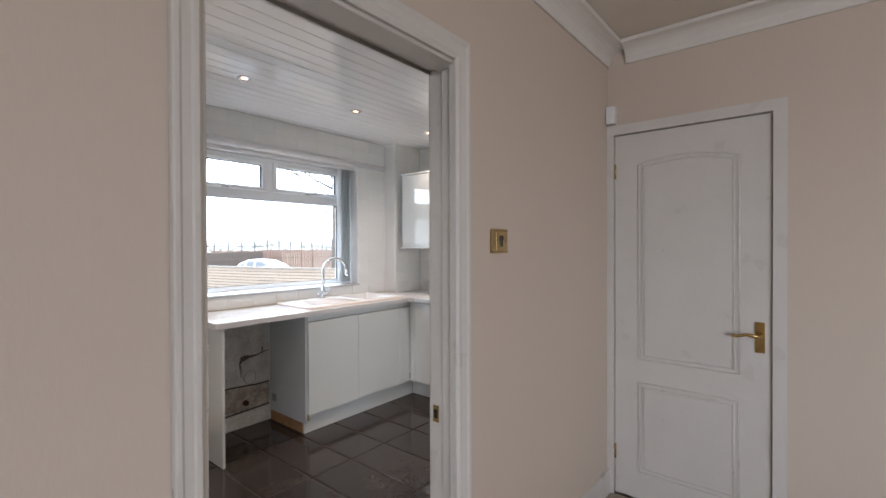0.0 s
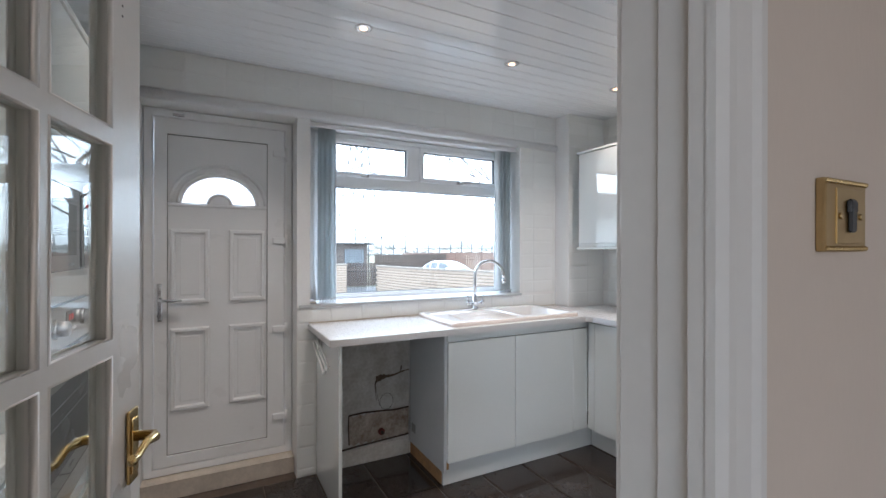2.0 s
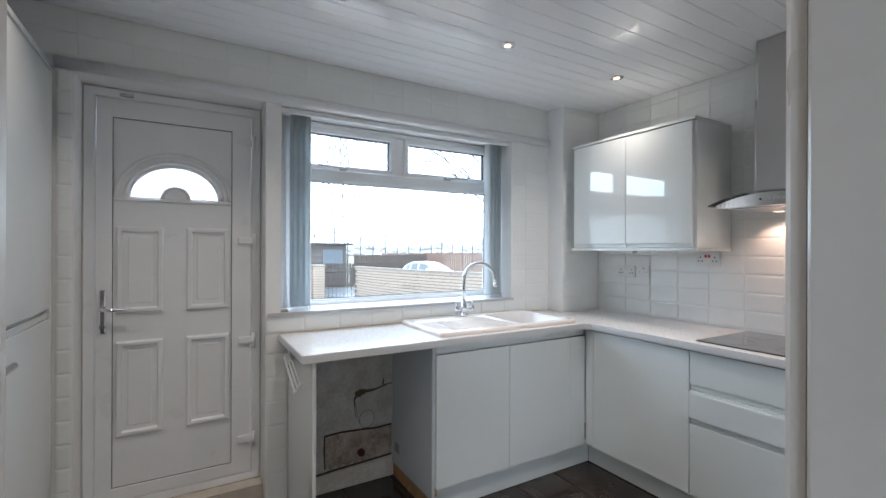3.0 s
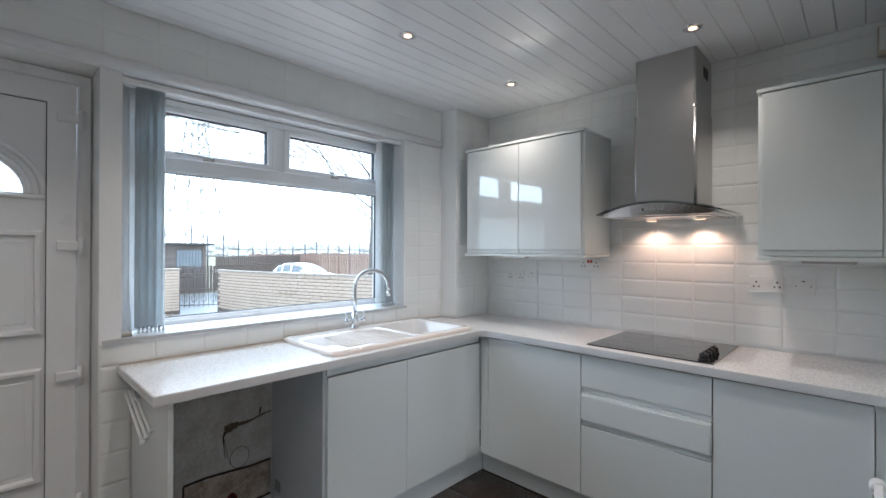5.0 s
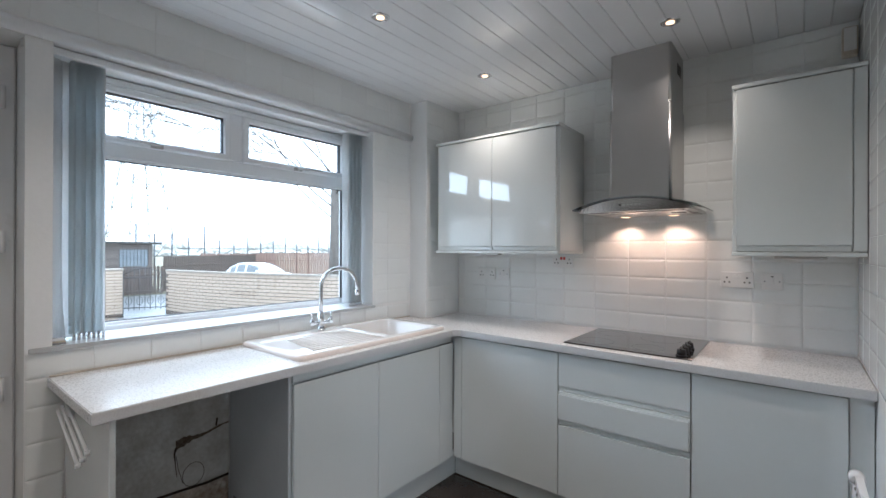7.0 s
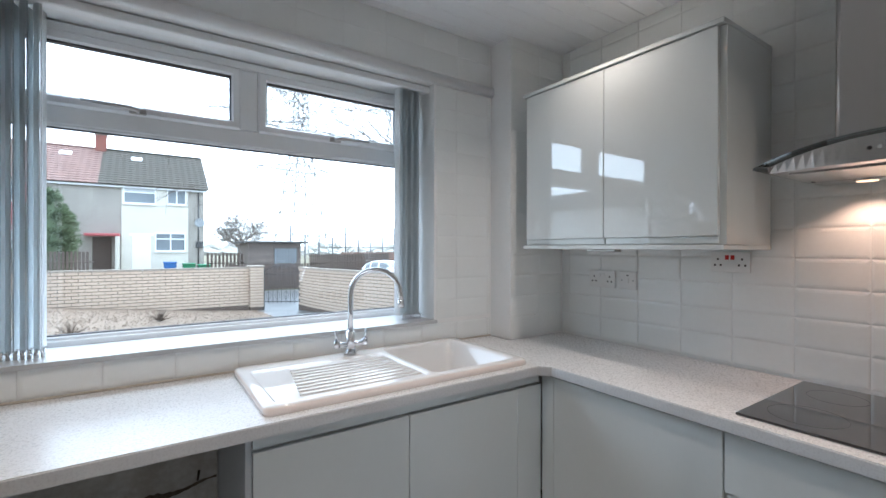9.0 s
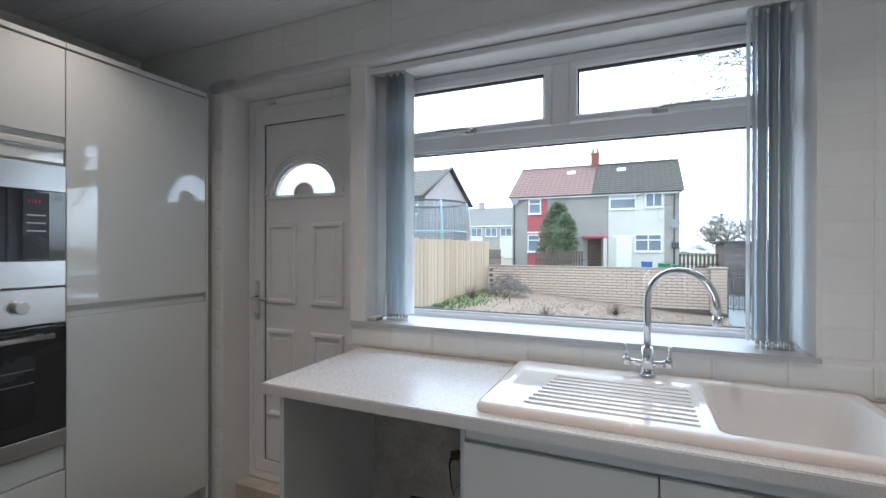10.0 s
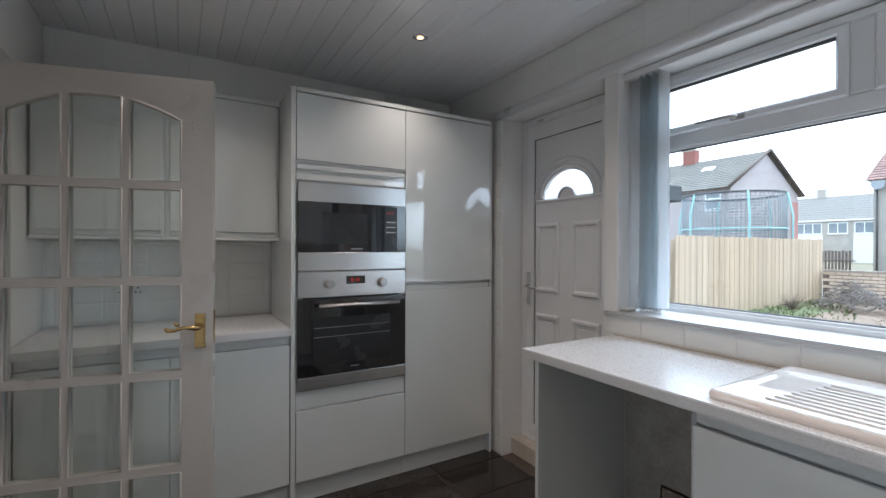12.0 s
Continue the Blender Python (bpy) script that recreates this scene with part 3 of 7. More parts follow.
def back_door():
    d = tagged(new("door_1"), "closed white plastic back door with fanlight", kind="structure")
    d.location = (1.06, 3.91, 0.1)
    y0 = 3.885
    bar_frame("frame", 0.652, 1.473, y0, 3.965, 0.10, 2.243, 0.052, PVC, d)
    hole = arc(1.047, 1.700, 0.201, 0.166) + arc(1.047, 1.700, 0.068, 0.062)[::-1]
    leaf = plate_mesh([(x - 1.06, z - 1.17) for x, z in rect(0.708, 1.417, 0.155, 2.188)], [[(x - 1.06, z - 1.17) for x, z in rect(0.772, 1.320, 0.215, 2.098)]], 0.055, PVC)
    solid("leaf", leaf, (1.06, y0 + 0.025, 1.17), d)
    ins = plate_mesh([(x - 1.046, z - 1.156) for x, z in rect(0.774, 1.318, 0.217, 2.096)], [[(x - 1.046, z - 1.156) for x, z in hole]], 0.03, PVC)
    solid("insert", ins, (1.046, y0 + 0.028, 1.156), d)
    bar_frame("seal", 0.7705, 1.3215, y0 + 0.008, y0 + 0.02, 0.2135, 2.0995, 0.004, IRON, d)
    gl = plate_mesh([(x - 1.047, z - 1.70) for x, z in hole], [], 0.006, GLASS_FROST)
    g = solid("fanlight", gl, (1.047, y0 + 0.030, 1.70), d)
    g.visible_shadow = False
    for k, (rx, rz, r) in enumerate(((0.262, 0.232, 0.012), (0.222, 0.192, 0.009), (0.062, 0.056, 0.009))):
        tube("arch_moulding", [(x, y0 + 0.012, z) for x, z in arc(1.047, 1.700, rx, rz)], r, PVC, d, 8)
    box("arch_foot", 0.775, 1.317, y0 + 0.004, y0 + 0.02, 1.676, 1.694, PVC, 0.004, d)
    for z0, z1 in ((1.10, 1.545), (0.47, 0.957)):
        for a, b in ((0.787, 0.992), (1.097, 1.308)):
            bar_frame("panel_moulding", a, b, y0 - 0.002, y0 + 0.02, z0, z1, 0.028, PVC, d)
            box("panel_field", a + 0.05, b - 0.05, y0 + 0.0095, y0 + 0.02, z0 + 0.05, z1 - 0.05, PVC, 0.003, d)
    for z in (2.04, 1.48, 0.91, 0.345):
        box("hinge", 1.350, 1.425, y0 - 0.018, y0, z - 0.020, z + 0.020, PVC, 0.006, d, 2)
        solid("hinge_pin", cyl_mesh(0.010, 0.085, PVC, 12), (1.432, y0 - 0.016, z - 0.004), d)
    h = box("handle_plate", 0.722, 0.750, y0 - 0.016, y0 - 0.003, 1.005, 1.225, CHROME, 0.006, d, 2)
    tube("lever", [(0.736, y0 - 0.015, 1.13), (0.736, y0 - 0.05, 1.13), (0.755, y0 - 0.058, 1.128), (0.85, y0 - 0.055, 1.124)], [0.010, 0.010, 0.010, 0.008], CHROME, d, 10)
    solid("cylinder", cyl_mesh(0.012, 0.02, CHROME, 14, 'y'), (0.736, y0 - 0.015, 1.04), d)
    box("closer_tab", 0.80, 0.86, y0 - 0.004, y0 + 0.01, 2.205, 2.222, CHROME, 0.002, d)


back_door()


def blind():
    b = thing("vertical_blind", (2.38, 3.82, 1.08), "blue-grey vertical blind drawn open to both sides", "blind")
    box("head_rail", 1.50, 3.205, 3.785, 3.825, 2.222, 2.248, PVC, 0.004, b)
    box("head_rail_front", 1.47, 3.21, 3.760, 3.783, 2.215, 2.2455, PVC, 0.004, b)

    def slat(x, turn, w, top, bottom, m, curl=0.0):
        bm = bmesh.new()
        rows, n = [], 6
        for k in range(9):
            z = bottom + (top - bottom) * k / 8
            bend = curl * max(0.0, (2 - k) / 2) ** 2
            rows.append([bm.verts.new((w * (i / n - 0.5), 0.011 * math.cos(math.pi * (i / n - 0.5)) - bend * (i / n), z - (top + bottom) / 2)) for i in range(n + 1)])
        for r0, r1 in zip(rows, rows[1:]):
            for i in range(n):
                bm.faces.new((r0[i], r0[i + 1], r1[i + 1], r1[i])).smooth = True
        g = bmesh.ops.solidify(bm, geom=bm.faces[:], thickness=0.0012)
        ob = solid("slat", finish(bm, "slat", m), (x, 3.818, (top + bottom) / 2), b, (0, 0, turn))
        return ob

    slat(1.560, 14, 0.088, 2.22, 1.085, BLIND_LIT, 0.03)
    slat(1.600, 28, 0.088, 2.22, 1.085, BLIND_LIT, 0.02)
    for i in range(7):
        x = 1.634 + i * 0.0165
        slat(x, 91 + (i % 2) * 13, 0.089, 2.22, 1.10, BLIND if i < 6 else BLIND_LIT)
        solid("bottom_weight", cyl_mesh(0.006, 0.03, CHROME, 8), (x, 3.79, 1.09), b)
        box("hanger", x - 0.004, x + 0.004, 3.812, 3.824, 2.2205, 2.2215, PVC, 0, b)
    for i in range(7):
        x = 3.064 + i * 0.0160
        slat(x, 74 + (i % 2) * 13, 0.089, 2.22, 1.10, BLIND)
        solid("bottom_weight", cyl_mesh(0.006, 0.03, CHROME, 8), (x, 3.79, 1.09), b)
    for x in (1.64, 1.70, 3.07, 3.14):
        tube("chain", [(x + 0.012 * k, 3.776 + 0.004 * (k % 2), 1.105 - 0.018 * (k % 2)) for k in range(4)], 0.0018, CHROME, b, 5)
    slat(3.047, 80, 0.089, 2.22, 1.10, BLIND_LIT)
    tube("cord", [(1.53, 3.80, 2.22), (1.535, 3.80, 1.6), (1.545, 3.79, 1.12)], 0.002, PVC, b, 6)
    for k in range(3):
        box("fallen_slat", 1.49 + 0.004 * k, 1.60, 3.735 + 0.004 * k, 3.80, 1.0745 + 0.006 * k, 1.0795 + 0.006 * k, (GALV, CREAM, PVC)[k], 0.001, b)


blind()


# ---- worktops and base units ----
def worktop_l():
    t = thing("worktop", (3.0, 3.4, 0.92), "speckled white laminate worktop in an L shape", "worktop")
    out = [(1.54, NY - 0.003), (1.54, 3.12), (3.31, 3.12), (3.345, 3.085), (3.330, 1.260), (3.958, 1.260), (3.958, 3.5595), (3.562, 3.5595), (3.562, NY - 0.003)]
    holes = [[(2.30, 3.195), (3.27, 3.195), (3.27, 3.665), (2.30, 3.665)]]
    me = plate_mesh([(a, b) for a, b in out], holes, 0.038, WORKTOP, 'xy')
    bm = bmesh.new()
    bm.from_mesh(me)
    sharp = [e for e in bm.edges if len(e.link_faces) == 2 and e.calc_face_angle() > 1.0 and abs(e.verts[0].co.z - e.verts[1].co.z) < 1e-5]
    bmesh.ops.bevel(bm, geom=sharp, offset=0.003, segments=2, affect='EDGES')
    bm.to_mesh(me)
    bm.free()
    solid("slab", me, (0, 0, 0.939), t)
    box("splash_bead", 1.545, 3.56, 3.702, 3.7095, 0.9585, 0.965, CREAM, 0.002, t)


worktop_l()


def sink():
    s = thing("sink", (2.79, 3.46, 0.958), "white ceramic inset sink with ribbed drainer", "sink")
    x0, x1, y0, y1, z = 2.28, 3.30, 3.165, 3.690, 0.984
    bm = bmesh.new()

    def ring(a, b, c, d, zz, r, n=4):
        pts = []
        for cx, cy, s0 in ((b - r, d - r, 0), (a + r, d - r, 90), (a + r, c + r, 180), (b - r, c + r, 270)):
            pts += [(cx + r * math.cos(radians(s0 + 90 * i / n)), cy + r * math.sin(radians(s0 + 90 * i / n)), zz) for i in range(n + 1)]
        return [bm.verts.new((p[0] - 2.79, p[1] - 3.4525, p[2] - 0.958)) for p in pts]

    def skin(r0, r1, slot=0):
        for i in range(len(r0)):
            j = (i + 1) % len(r0)
            f = bm.faces.new((r0[i], r0[j], r1[j], r1[i]))
            f.smooth, f.material_index = True, slot

    rim = [ring(x0, x1, y0, y1, 0.9585, 0.03), ring(x0 - 0.002, x1 + 0.002, y0 - 0.002, y1 + 0.002, 0.968, 0.032), ring(x0 + 0.003, x1 - 0.003, y0 + 0.003, y1 - 0.003, 0.980, 0.03),
           ring(x0 + 0.014, x1 - 0.014, y0 + 0.014, y1 - 0.014, z, 0.025), ring(x0 + 0.030, x1 - 0.030, y0 + 0.030, y1 - 0.028, z - 0.001, 0.022)]
    for i, (a, b) in enumerate(zip(rim, rim[1:])):
        skin(a, b, 1 if i < 2 else 0)
    last = rim[-1]
    dr = ring(x0 + 0.045, 2.845, y0 + 0.045, 3.585, z - 0.008, 0.02)
    dr_t = ring(x0 + 0.034, 2.852, y0 + 0.034, 3.592, z - 0.001, 0.022)
    bw = [ring(2.868, 3.262, y0 + 0.034, 3.655, z - 0.001, 0.03), ring(2.880, 3.250, y0 + 0.044, 3.645, z - 0.012, 0.04), ring(2.895, 3.235, y0 + 0.055, 3.63, z - 0.15, 0.05), ring(2.93, 3.20, y0 + 0.09, 3.60, z - 0.172, 0.05)]
    skin(dr_t, dr)
    bm.faces.new(dr)
    for a, b in zip(bw, bw[1:]):
        skin(a, b)
    bm.faces.new(bw[-1])
    edges = []
    for loop in (last, dr_t, bw[0]):
        for i in range(len(loop)):
            e = bm.edges.get((loop[i], loop[(i + 1) % len(loop)]))
            edges.append(e)
    bmesh.ops.triangle_fill(bm, use_beauty=True, edges=edges)
    me = finish(bm, "basin", [CERAMIC, SINKRIM])
    solid("basin", me, (2.79, 3.4525, 0.958), s)
    bm = bmesh.new()
    for i in range(9):
        y = 3.245 + i * 0.036
        add_tube(bm, [(2.40 + 0.006 * i - 2.6, y - 3.42, 0), (2.835 - 2.6, y - 3.42, -0.002)], [0.0055, 0.0055], 8)
    solid("drainer_ribs", finish(bm, "ribs", CERAMIC), (2.6, 3.42, z - 0.008), s)
    solid("waste", cyl_mesh(0.042, 0.006, CHROME, 24, bevel=0.002), (3.065, 3.47, z - 0.169), s)


sink()


def tap():
    x, y, z = 2.725, 3.635, 0.984
    t = thing("mixer_tap", (x, y, z), "chrome swan-neck mixer tap with two levers", "tap")
    solid("base", cyl_mesh(0.027, 0.012, CHROME, 24, bevel=0.003), (x, y, z + 0.006), t)
    solid("body", cyl_mesh(0.021, 0.085, CHROME, 24, r2=0.017), (x, y, z + 0.053), t)
    dx, dy = 0.88, -0.47
    pts = [(x, y, z + 0.09), (x, y, z + 0.18), (x, y, z + 0.25)]
    r = 0.105
    for i in range(1, 13):
        a = math.pi * i / 12 * 0.97
        u = r - r * math.cos(a)
        pts.append((x + dx * u, y + dy * u, z + 0.25 + r * math.sin(a)))
    pts.append((x + dx * 2.02 * r, y + dy * 2.02 * r, z + 0.215))
    tube("spout", pts, 0.0115, CHROME, t, 14)
    solid("nozzle", cyl_mesh(0.0135, 0.03, CHROME, 16), (x + dx * 2.02 * r, y + dy * 2.02 * r, z + 0.208), t)
    for s in (-1, 1):
        tube("arm", [(x, y, z + 0.038), (x + s * 0.035, y - 0.004, z + 0.043), (x + s * 0.058, y - 0.006, z + 0.046)], [0.012, 0.010, 0.010], CHROME, t, 12)
        solid("valve", cyl_mesh(0.013, 0.028, CHROME, 16), (x + s * 0.062, y - 0.006, z + 0.048), t)
        tube("lever", [(x + s * 0.064, y - 0.006, z + 0.06), (x + s * 0.068, y - 0.008, z + 0.105)], [0.006, 0.004], CHROME, t, 10)


tap()


def door_front(name, axis, face, u0, u1, z0, z1, parent, thick=0.019, pull=None):
    """A slab front on a plane; axis 'y' faces -y, 'x' faces -x, 'X' faces +x. pull: 'top' or 'bottom' gives it a scooped edge."""
    cut = 0.026 if pull else 0.0
    za, zb = (z0 + (cut if pull == 'bottom' else 0), z1 - (cut if pull == 'top' else 0))
    if axis == 'y':
        ob = box(name, u0, u1, face, face + thick, za, zb, UNIT, 0.0025, parent, 2)
    elif axis == 'x':
        ob = box(name, face, face + thick, u0, u1, za, zb, UNIT, 0.0025, parent, 2)
    else:
        ob = box(name, face - thick, face, u0, u1, za, zb, UNIT, 0.0025, parent, 2)
    if pull:
        zc, zd = (z1 - cut + 0.001, z1) if pull == 'top' else (z0, z0 + cut - 0.001)
        s = {'y': 0, 'x': 0, 'X': 0}[axis]
        if axis == 'y':
            box("scooped_pull", u0 + 0.001, u1 - 0.001, face + 0.011, face + thick, zc, zd, UNIT, 0.002, parent)
        elif axis == 'x':
            box("scooped_pull", face + 0.011, face + thick, u0 + 0.001, u1 - 0.001, zc, zd, UNIT, 0.002, parent)
        else:
            box("scooped_pull", face - thick, face - 0.011, u0 + 0.001, u1 - 0.001, zc, zd, UNIT, 0.002, parent)
    return ob


def sink_unit():
    u = thing("sink_base_unit", (2.76, 3.42, 0), "gloss white handleless sink base unit with raw side", "cabinet")
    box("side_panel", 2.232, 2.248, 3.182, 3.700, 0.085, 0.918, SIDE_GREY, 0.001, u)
    box("carcass", 2.249, 3.28, 3.19, 3.23, 0.15, 0.918, CARCASS, 0.001, u)
    box("rail", 2.250, 3.374, 3.176, 3.189, 0.872, 0.918, UNIT, 0.002, u)
    door_front("door", 'y', 3.163, 2.249, 2.739, 0.152, 0.868, u)
    door_front("door", 'y', 3.163, 2.743, 3.236, 0.152, 0.868, u)
    box("corner_post", 3.239, 3.374, 3.165, 3.189, 0.152, 0.868, UNIT, 0.002, u)
    box("plinth", 2.240, 3.462, 3.213, 3.230, 0.001, 0.148, UNIT, 0.001, u)
    box("raw_plinth_end", 2.236, 2.262, 3.231, 3.70, 0.001, 0.083, CHIP, 0.002, u)
    box("broken_corner", 2.246, 2.270, 3.19, 3.212, 0.10, 0.16, CHIP, 0.004, u)
    box("bracket", 2.2295, 2.2315, 3.60, 3.66, 0.17, 0.23, GALV, 0.001, u)


sink_unit()


def gap_panel():
    p = thing("worktop_support_board", (1.60, 3.43, 0), "gloss white upright board carrying the worktop", "board")
    box("board", 1.592, 1.610, 3.150, 3.708, 0.001, 0.918, UNIT, 0.002, p)
    r = thing("towel_rail", (1.575, 3.35, 0.80), "white folding towel rail on the end panel", "towel rail")
    box("bracket", 1.574, 1.5905, 3.56, 3.62, 0.83, 0.90, PVC, 0.004, r)
    for k in range(3):
        tube("arm", [(1.570 - 0.012 * k, 3.58, 0.885 - 0.012 * k), (1.566 - 0.012 * k, 3.42, 0.84 - 0.014 * k), (1.564 - 0.012 * k, 3.27, 0.79 - 0.016 * k)], 0.005, PVC, r, 8)
        solid("knob", cyl_mesh(0.008, 0.012, PVC, 10), (1.564 - 0.012 * k, 3.27, 0.79 - 0.016 * k), r)


gap_panel()


def bare_wall():
    """The unpapered wall under the worktop: patched render with a broken band showing old mortar."""
    structure("wall_patch", "stained bare render under the worktop", RENDER_OLD, [(1.612, 2.23, 3.708, 3.717, 0.0, 0.919)])
    t = thing("broken_render", (1.99, 3.705, 0.12), "crumbled hole of brick and mortar in the render", "wall damage")
    rnd = random.Random(4)
    bm = bmesh.new()
    n, m = 26, 9
    rows = []
    for j in range(m):
        row = []
        for i in range(n):
            u, v = i / (n - 1), j / (m - 1)
            x = 1.80 + 0.425 * u
            lo, hi = 0.135 + 0.012 * math.sin(i * 2.1), 0.325 + 0.008 * math.sin(i * 1.7 + 1)
            edge = min(u, 1 - u, v, 1 - v)
            row.append(bm.verts.new((x - 1.99, -rnd.uniform(0.0, 0.010) * (edge > 0) - 0.001, lo + (hi - lo) * v - 0.12)))
        rows.append(row)
    for r0, r1 in zip(rows, rows[1:]):
        for i in range(n - 1):
            bm.faces.new((r0[i], r0[i + 1], r1[i + 1], r1[i]))
    solid("rubble", finish(bm, "rubble", RUBBLE), (1.99, 3.706, 0.12), t)
    for pts, r in (([(1.80, 3.705, 0.332), (1.90, 3.703, 0.338), (2.02, 3.704, 0.330), (2.12, 3.703, 0.322), (2.225, 3.704, 0.326)], 0.006),
                   ([(1.74, 3.705, 0.112), (1.86, 3.703, 0.122), (2.0, 3.704, 0.128), (2.12, 3.703, 0.134), (2.225, 3.704, 0.138)], 0.006),
                   ([(1.80, 3.705, 0.33), (1.797, 3.704, 0.25), (1.803, 3.705, 0.14)], 0.004)):
        tube("crack", pts, r, CRACK, t, 6)
    c = thing("wall_crack", (2.10, 3.705, 0.54), "dark crack and flaked patch in the render", "wall damage")
    bm = bmesh.new()
    rnd, n, rows = random.Random(12), 22, []
    for i in range(n):
        u = i / (n - 1)
        mid = 0.548 + 0.036 * u + 0.004 * math.sin(u * 9)
        half = (0.004 + 0.018 * (1 - u) ** 2) * rnd.uniform(0.6, 1.3)
        rows.append([bm.verts.new((1.985 + 0.243 * u - 2.10, -rnd.uniform(0.001, 0.004), mid + w - 0.54)) for w in (-half * 1.2, rnd.uniform(-0.3, 0.3) * half, half)])
    for r0, r1 in zip(rows, rows[1:]):
        for k in range(2):
            bm.faces.new((r0[k], r1[k], r1[k + 1], r0[k + 1]))
    solid("flaked_edge", finish(bm, "flaked_edge", mat("dark_flaked_mortar", (0.20, 0.165, 0.13), 0.95, vary=0.4, scale=60, fine=160, other=(0.05, 0.04, 0.03), bump=0.8)), (2.10, 3.7065, 0.54), c)
    tube("crack", [(1.988, 3.705, 0.535), (1.980, 3.705, 0.51), (1.984, 3.705, 0.46), (1.99, 3.705, 0.40)], [0.006, 0.004, 0.002, 0.001], CRACK, c, 5)
    tube("flake", [(2.17, 3.704, 0.62), (2.165, 3.704, 0.585)], 0.004, CRACK, c, 6)
    w = thing("loose_wire", (2.05, 3.69, 0.4), "thin black wire looping from the wall", "wire")
    tube("wire", [(1.985, 3.70, 0.50), (1.992, 3.695, 0.44), (2.01, 3.69, 0.37)] + [(2.055 + 0.048 * math.cos(radians(200 + a)), 3.688, 0.395 + 0.055 * math.sin(radians(200 + a))) for a in range(0, 361, 24)], 0.0013, BLACK, w, 6)
    v = thing("capped_pipe", (2.02, 3.69, 0.2), "rusty red capped pipe end in the wall", "pipe")
    solid("cap", cyl_mesh(0.022, 0.03, mat("rust_red", (0.16, 0.035, 0.03), 0.7, vary=0.3, scale=30), 14, 'y', bevel=0.004), (2.02, 3.692, 0.195), v)
    solid("stub", cyl_mesh(0.012, 0.02, CRACK, 10, 'y'), (2.02, 3.672, 0.195), v)
    box("foot_board", 1.612, 2.229, 3.700, 3.7075, 0.001, 0.105, RENDER_OLD, 0.002, t)


bare_wall()


def hob_run():
    F, B, T = 3.375, 0.155, 0.906

    def unit(name, y0, y1, label):
        u = thing(name, (3.65, (y0 + y1) / 2, 0), label, "cabinet", "base units along the hob wall")
        box("carcass", F + 0.021, 3.93, y0 + 0.001, y1 - 0.001, B, 0.918, CARCASS, 0.001, u)
        box("plinth", F + 0.088, F + 0.106, y0, y1 - 0.0005 if y1 < 3.0 else 3.2125, 0.001, B - 0.003, UNIT, 0.001, u)
        return u

    u = unit("corner_base_unit", 2.4675, 3.160, "gloss white corner base unit")
    door_front("door", 'x', F, 2.470, 3.098, B, T, u)
    box("corner_post", F + 0.001, F + 0.02, 3.101, 3.1625, B, T, UNIT, 0.002, u)
    u = unit("drawer_base_unit", 1.8465, 2.4665, "gloss white drawer unit below the hob")
    door_front("drawer", 'x', F, 1.848, 2.465, 0.734, T, u)
    door_front("drawer", 'x', F, 1.848, 2.465, 0.560, 0.731, u, 0.021, 'top')
    box("drawer_lip", F - 0.014, F, 1.851, 2.462, 0.560, 0.694, UNIT, 0.006, u, 2)
    box("drawer_recess", F + 0.021, F + 0.024, 1.851, 2.462, 0.528, 0.562, SIDE_GREY, 0, u)
    door_front("drawer", 'x', F, 1.848, 2.465, B, 0.552, u, 0.019, 'top')
    u = unit("end_base_unit", 1.3285, 1.8455, "gloss white base unit at the wall end")
    door_front("door", 'x', F, 1.331, 1.843, B, T, u)
    u = thing("filler_panel", (F + 0.02, 1.29, 0), "white filler strip beside the base unit", "panel")
    box("strip", F + 0.012, F + 0.03, 1.2605, 1.3275, 0.001, 0.917, UNIT, 0.001, u)


hob_run()


def hob():
    h = thing("hob", (3.65, 2.15, 0.958), "black glass ceramic hob with four side knobs", "hob")
    box("glass_top", 3.395, 3.925, 1.845, 2.445, 0.9585, 0.9655, BLACK_GLASS, 0.002, h, 2)
    ringm = mat("hob_print", (0.06, 0.06, 0.065), 0.1, vary=0.05)
    for x, y, r in ((3.53, 2.32, 0.09), (3.79, 2.32, 0.075), (3.53, 2.06, 0.075), (3.79, 2.06, 0.10)):
        tube("zone_ring", [(x + r * math.cos(radians(a)), y + r * math.sin(radians(a)), 0.9652) for a in range(0, 360, 15)], 0.0008, ringm, h, 4, True)
    for i in range(4):
        x = 3.440 + i * 0.062
        solid("knob_base", cyl_mesh(0.024, 0.006, BLACK, 20), (x, 1.895, 0.9685), h)
        solid("knob", cyl_mesh(0.021, 0.026, BLACK, 20, r2=0.018, bevel=0.002), (x, 1.895, 0.984), h)
        box("knob_grip", x - 0.020, x + 0.020, 1.891, 1.899, 0.994, 1.004, BLACK, 0.002, h)


hob()


